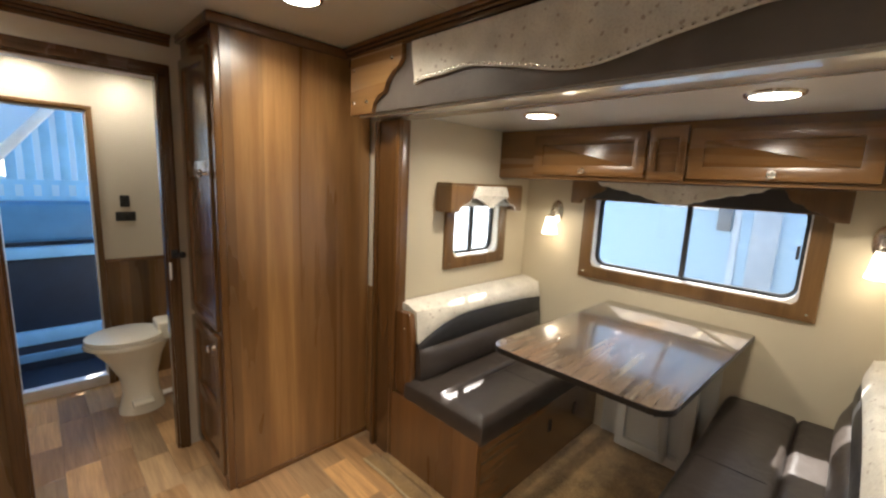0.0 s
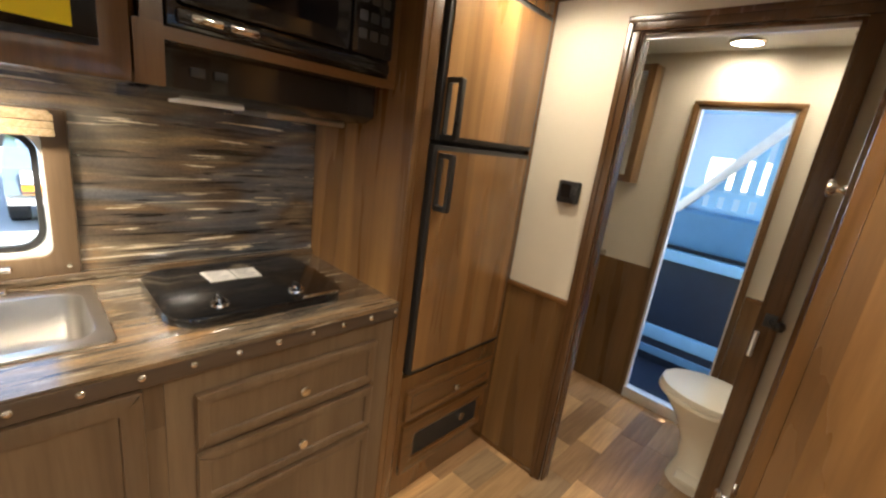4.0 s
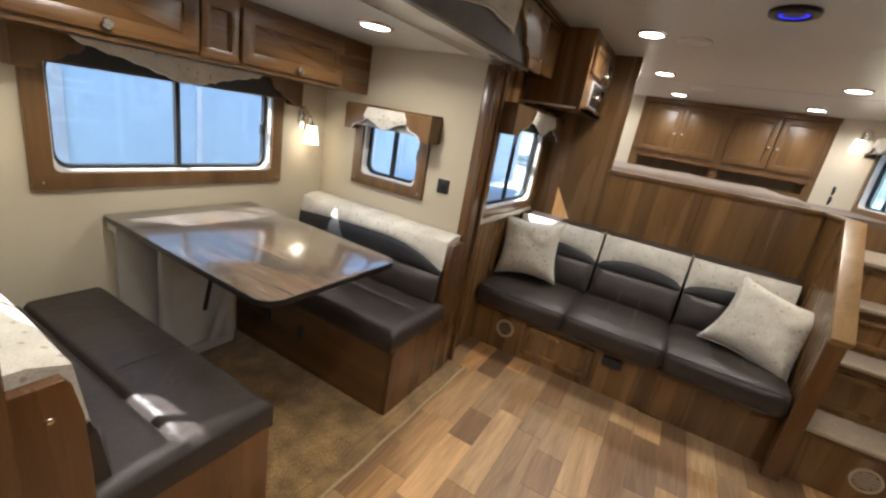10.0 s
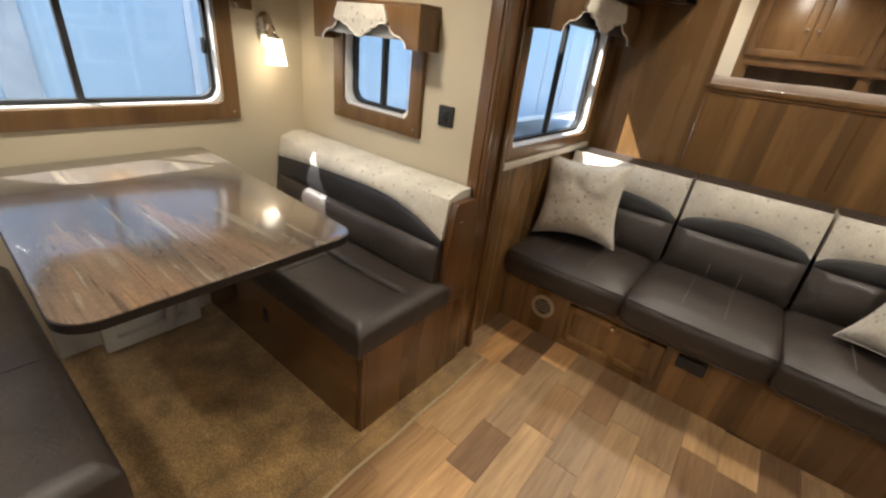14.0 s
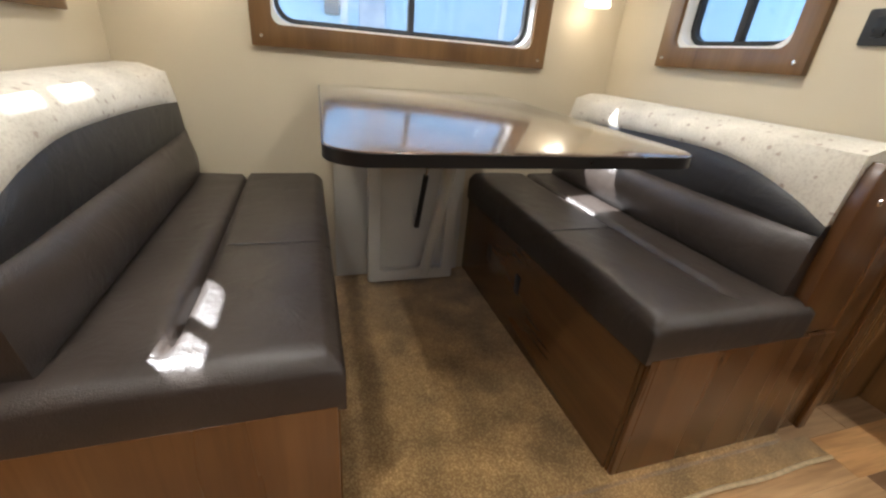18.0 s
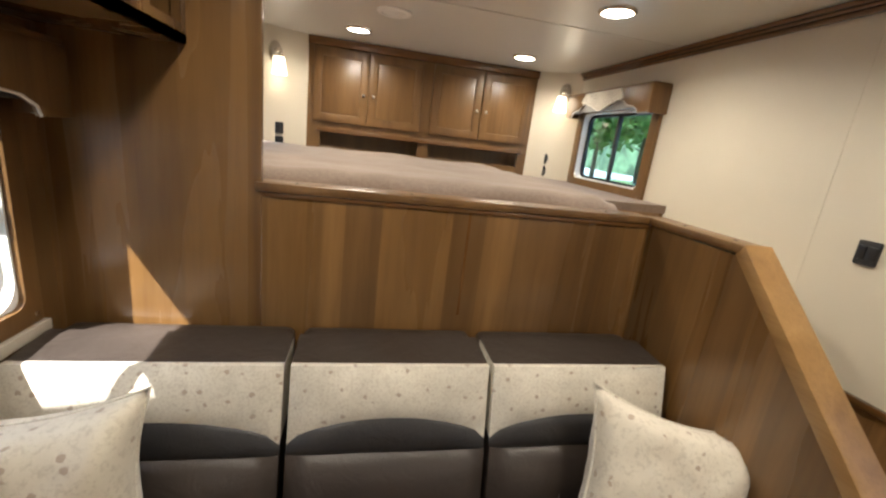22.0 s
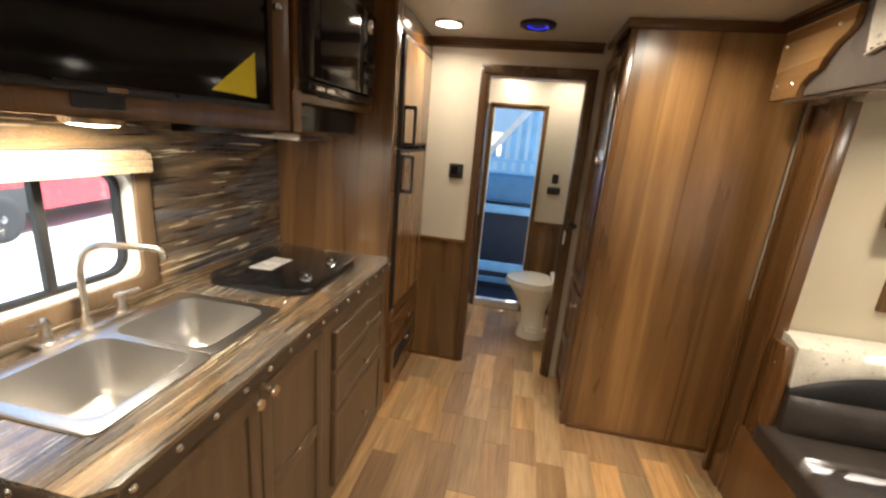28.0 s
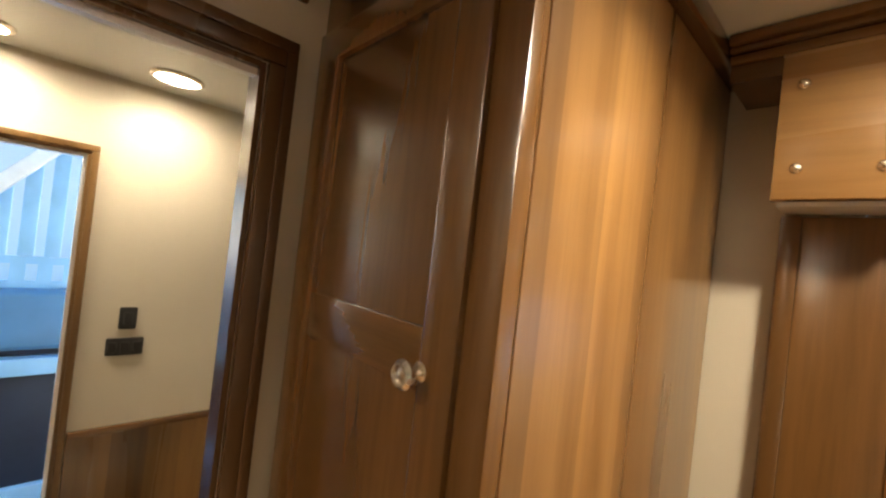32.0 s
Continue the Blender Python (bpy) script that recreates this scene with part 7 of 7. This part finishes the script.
def pickup(at, rz, col, label, name="pickup_truck"):
    """A parked pickup, nose towards local +x."""
    p = plain("truck_paint_" + str(len(bpy.data.materials)), col, 0.25, var=0.05, coat=0.6)
    t = thing(name, (0, 0, 0), label, "truck", "parked vehicles")
    S = Wall("y", -0.95, 1)
    body = [(-2.7, 0.5), (-2.7, 1.08), (-0.75, 1.10), (-0.55, 1.12), (0.85, 1.12), (2.35, 1.02), (2.55, 0.9), (2.6, 0.55), (2.5, 0.4), (-2.5, 0.4)]
    part("body", slab(S, body, 0, 1.9, 0.0), p, t)
    cab = [(-0.72, 1.09), (-0.60, 1.70), (0.25, 1.74), (0.95, 1.11)]
    part("cab", slab(Wall("y", -0.82, 1), cab, 0, 1.64, 0.0), p, t)
    for y in (-0.823, 0.8205):
        part("side_window", slab(Wall("y", y, 1), [(-0.58, 1.16), (-0.5, 1.63), (0.2, 1.66), (0.72, 1.16)], 0, 0.003), BLACKG, t)
    bm = BM()
    q = [bm.verts.new(c) for c in ((0.90, -0.74, 1.19), (0.90, 0.74, 1.19), (0.33, 0.70, 1.70), (0.33, -0.70, 1.70))]
    bm.faces.new(q)
    moved(bm, Matrix.Translation((0.012, 0, 0.012)))
    part("windscreen", bm, BLACKG, t)
    part("grille", box(2.59, -0.55, 0.68, 2.625, 0.55, 0.9, 0.01), ALU, t)
    for y in (-0.78, 0.55):
        part("headlight", box(2.57, y, 0.7, 2.63, y + 0.23, 0.88, 0.02), plain("lens_white", (0.8, 0.8, 0.78), 0.1), t)
        part("indicator", box(2.57, y, 0.6, 2.625, y + 0.23, 0.68, 0.01), plain("lens_amber", (0.7, 0.25, 0.02), 0.2), t)
    part("bumper", box(2.55, -0.93, 0.42, 2.72, 0.93, 0.58, 0.03), CHROME, t)
    for x in (-1.75, 1.65):
        for y, s in ((-0.95, -1), (0.95, 1)):
            w = part("wheel", lathe([(0.33, -0.12), (0.36, -0.1), (0.36, 0.1), (0.33, 0.12), (0.23, 0.12)], (x, y - s * 0.1, 0.36), (0, s, 0), 22), RUBBER, t)
            part("rim", lathe([(0.23, 0.1), (0.21, 0.12), (0.1, 0.09), (0.06, 0.12), (0, 0.12)], (x, y - s * 0.1, 0.36), (0, s, 0), 18), ALU, w)
            part("wheel_arch", box(x - 0.44, y - 0.006, 0.4, x + 0.44, y + 0.006, 0.8, 0.005), BLACKM, t)
    t.matrix_basis = pose(*at, 0, 0, rz)
    return t


pickup((-10.0, 1.6, GZ), -2, (0.13, 0.17, 0.21), "silver pickup truck parked facing the trailer")
pickup((-8.6, 5.9, GZ), 100, (0.35, 0.02, 0.03), "red pickup truck parked side-on in the lot")
pickup((-19.0, 2.4, GZ), 70, (0.03, 0.08, 0.25), "dark blue pickup truck in the lot")
pickup((-18.6, 8.2, GZ), 80, (0.65, 0.65, 0.66), "white pickup truck in the lot")
pickup((-8.6, -8.6, GZ), 52, (0.03, 0.09, 0.28), "dark blue pickup truck parked beyond the entry door")
pickup((-13.0, -17.5, GZ), 60, (0.03, 0.06, 0.16), "dark blue pickup truck in the lot")


def leaf_mat():
    """Leaf that lets part of the sun through."""
    m = plain("tree_leaf", (0.17, 0.27, 0.11), 0.6, var=0.5, scale=0.8)
    nt = m.node_tree
    p, o = nt.nodes["Principled BSDF"], nt.nodes["Material Output"]
    tl, mx = nt.nodes.new("ShaderNodeBsdfTranslucent"), nt.nodes.new("ShaderNodeMixShader")
    tl.inputs["Color"].default_value = (0.26, 0.42, 0.12, 1)
    mx.inputs[0].default_value = 0.45
    nt.links.new(p.outputs[0], mx.inputs[1])
    nt.links.new(tl.outputs[0], mx.inputs[2])
    nt.links.new(mx.outputs[0], o.inputs["Surface"])
    return m


LEAF = leaf_mat()
BARK = plain("tree_bark", (0.12, 0.09, 0.065), 0.9, var=0.3, bumpy=0.4, bscale=30)


def tree(seed, at, h, label="leafy green broad-leaved tree at the edge of the lot"):
    rnd = random.Random(seed)
    t = thing("tree", (0, 0, 0), label, "tree", "trees along the lot")
    tr = tube([(0, 0, 0), (0.06, 0.03, h * 0.25), (-0.04, 0.05, h * 0.5), (0.05, 0, h * 0.8)], 0.16, 8)
    for v in tr.verts:
        f = 1.25 - 0.9 * v.co.z / h
        v.co.x, v.co.y = v.co.x * f, v.co.y * f
    trunk = part("trunk", tr, BARK, t)
    heads = []
    for i in range(9):
        a, z = rnd.uniform(0, 6.28), h * rnd.uniform(0.3, 0.75)
        r = h * rnd.uniform(0.18, 0.36)
        e = (r * math.cos(a), r * math.sin(a), z + h * rnd.uniform(0.08, 0.22))
        part("limb", rod((0, 0, z), e, 0.05, 6, 0.02), BARK, trunk)
        heads.append(e)
    heads.append((0, 0, h * 0.95))
    verts, faces = [], []
    for e in heads:
        R = h * rnd.uniform(0.14, 0.22)
        for k in range(260):
            d = Vector((rnd.gauss(0, 1), rnd.gauss(0, 1), rnd.gauss(0, 0.8))).normalized() * R * rnd.uniform(0.45, 1.05)
            c = Vector(e) + d
            a = Vector((rnd.uniform(-1, 1), rnd.uniform(-1, 1), rnd.uniform(-1, 1))).normalized() * h * 0.03
            b = a.cross(Vector((rnd.uniform(-1, 1), rnd.uniform(-1, 1), rnd.uniform(-1, 1)))).normalized() * h * 0.017
            n = len(verts)
            verts += [c - a, c + b, c + a, c - b]
            faces.append((n, n + 1, n + 2, n + 3))
    me = bpy.data.meshes.new("crown")
    me.from_pydata([tuple(v) for v in verts], [], faces)
    me.materials.append(LEAF)
    cr = new("crown", me)
    cr.parent = t
    tagged(cr, "", "", "", "stuff")
    t.matrix_basis = pose(*at)
    return t


base_tree = [tree(i, (-24.0 - 2 * i, -20 + 6 * i, GZ), 8.5 + i) for i in range(3)]
for i in range(13):
    copy_thing(base_tree[i % 3], pose(-26 - (i * 7) % 9, -30 + 4.6 * i, GZ, 0, 0, 47 * i))
for i in range(6):
    copy_thing(base_tree[i % 3], pose(-8.5 - 3.0 * i, -31.0 + 1.4 * (i % 3), GZ, 0, 0, 77 * i))
for i in range(5):
    copy_thing(base_tree[i % 3], pose(14 + 3 * (i % 2), -26 - 4 * i, GZ, 0, 0, 31 * i))
bm = BM()
random.seed(5)
pts = [(-46 + 2.5 * math.sin(i * 0.7), -140 + 3.5 * i) for i in range(64)]
for (x0, y0), (x1, y1) in zip(pts, pts[1:]):
    hz = 7 + 3 * noise.noise(Vector((x0 * 0.2, y0 * 0.1, 0)))
    q = [bm.verts.new(c) for c in ((x0, y0, GZ), (x1, y1, GZ), (x1, y1, hz), (x0, y0, hz))]
    bm.faces.new(q)
structure("backdrop", bm, plain("far_wood", (0.13, 0.19, 0.10), 0.9, var=0.6, scale=0.5), "far green woods behind the lot", "backdrop")
bm = box(-60, -45, GZ, -19.5, 40, GZ + 0.02)
box(-19.5, -45, GZ, -9.0, -8.5, GZ + 0.02, bm=bm)
structure("ground_grass", bm, plain("grass", (0.17, 0.25, 0.09), 0.9, var=0.35, scale=0.8, bumpy=0.5, bscale=60), "mown grass beyond the lot", "grass")


def stall():
    # White skin and black mats carry the blue of the sky light in their colour.
    blue = plain("skylight_tinted_stall_skin", (0.23, 0.48, 0.74), 0.35, var=0.08)
    mat_ = plain("skylight_tinted_rubber_mat", (0.010, 0.018, 0.038), 0.6)
    y0, zf = BY + 0.04, -0.30
    structure("floor_stall", box(-1.1, y0, zf - 0.05, 1.3, 6.6, zf), mat_, "dark rubber mat of the horse stall", "floor")
    structure("wall_stall_step", box(-1.1, y0, zf, 1.3, y0 + 0.02, 0.0), mat_, "dark riser below the stall doorway", "wall")
    # Large openings out of view, added to bring daylight into the stall.
    holes = [(y0 + 0.12, 0.45, 4.5, 2.0), (4.75, 0.6, 6.4, 2.0)]
    structure("wall_stall_west", holed(Wall("x", -1.1, 1), y0, 6.6, zf, 2.1, holes, -0.04, 0), blue, "white stall side wall, tinted blue, with unseen openings added for daylight", "wall")
    structure("wall_stall_east", holed(Wall("x", 1.3, -1), y0, 6.6, zf, 2.1, holes, -0.04, 0), blue, "white stall side wall, tinted blue, with unseen openings added to brighten the stall", "wall")
    structure("ceiling_stall", box(-1.15, y0, 2.1, 1.35, 6.6, 2.14), blue, "white stall ceiling, painted blue for the sky light", "ceiling")
    t = thing("stall_divider", (0.1, 4.6, zf), "aluminium stall divider painted blue for the sky light, with black kick pad, blue cushion and bar guard", "stall divider")
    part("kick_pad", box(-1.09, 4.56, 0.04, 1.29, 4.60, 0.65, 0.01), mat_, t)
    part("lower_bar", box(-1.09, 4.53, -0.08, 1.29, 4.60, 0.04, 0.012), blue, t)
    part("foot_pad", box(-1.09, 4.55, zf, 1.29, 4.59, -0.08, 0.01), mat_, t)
    # Darker copy of the tinted skin, its shade put into the colour.
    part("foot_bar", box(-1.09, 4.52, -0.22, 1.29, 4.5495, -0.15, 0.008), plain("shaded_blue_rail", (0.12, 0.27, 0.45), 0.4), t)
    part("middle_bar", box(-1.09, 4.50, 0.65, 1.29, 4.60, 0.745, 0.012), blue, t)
    part("gap_board", box(-1.09, 4.565, 0.745, 1.29, 4.59, 0.80, 0.004), mat_, t)
    part("cushion", cushion(-1.08, 4.50, 0.79, 1.28, 4.62, 1.10, 0.05, 0.01), plain("slate_blue_vinyl", (0.07, 0.20, 0.38), 0.35, var=0.08), t)
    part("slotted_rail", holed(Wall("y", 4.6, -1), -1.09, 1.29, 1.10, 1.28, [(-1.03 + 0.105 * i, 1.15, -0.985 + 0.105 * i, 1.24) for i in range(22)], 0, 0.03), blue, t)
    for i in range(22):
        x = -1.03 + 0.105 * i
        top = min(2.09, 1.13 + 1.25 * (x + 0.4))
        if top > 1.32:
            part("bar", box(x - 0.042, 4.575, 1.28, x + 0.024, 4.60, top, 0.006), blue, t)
    beam = box(-0.035, -0.03, 0, 0.035, 0.03, 1.35, 0.012)
    part("diagonal_rail", moved(beam, pose(-0.52, 4.53, 1.0, 0, 38.7, 0)), ALU, t)


stall()
# Rear doors share the trailer skin and its painted sky tint.
structure("wall_stall_rear", holed(Wall("y", 6.6, -1), -1.1, 1.3, -0.3, 2.1, [(-0.75, 1.25, -0.15, 1.6), (0.85, 1.2, 1.15, 1.5)], -0.04, 0), SKYWHITE, "closed rear stall doors with small windows", "wall")


# ---- floor boards ----
def planks():
    fl = bpy.data.objects["floor"]
    random.seed(11)
    w = 0.1285
    meshes = {}
    x = WX + 0.002
    cnt = 0
    while x < EX - 0.01:
        x1 = min(x + w, EX)
        y = PY + 0.75 - random.uniform(0.0, 0.3)
        while y < BY - 0.001:
            ln = random.choice((0.24, 0.3, 0.36, 0.42, 0.5, 0.58))
            y1 = min(y + ln, BY)
            if y1 - y > 0.03:
                key = (round(x1 - x, 3), round(y1 - y, 3))
                if key not in meshes:
                    b = BM()
                    a, c = key[0] - 0.0012, key[1] - 0.0012
                    top = [b.verts.new(p) for p in ((0.0008, 0.0008, 0), (a - 0.0008, 0.0008, 0), (a - 0.0008, c - 0.0008, 0), (0.0008, c - 0.0008, 0))]
                    mid = [b.verts.new(p) for p in ((0, 0, -0.0008), (a, 0, -0.0008), (a, c, -0.0008), (0, c, -0.0008))]
                    low = [b.verts.new((v.co.x, v.co.y, -0.006)) for v in mid]
                    b.faces.new(top)
                    for r0, r1 in ((mid, top), (low, mid)):
                        for i in range(4):
                            b.faces.new((r0[i], r0[(i + 1) % 4], r1[(i + 1) % 4], r1[i]))
                    me = bpy.data.meshes.new("plank")
                    b.to_mesh(me)
                    b.free()
                    me.materials.append(PLANK)
                    meshes[key] = me
                o = new("plank", meshes[key])
                o.location = (x, y, 0.0)
                o.parent = fl
                cnt += 1
            y = y1
        x = x1


planks()
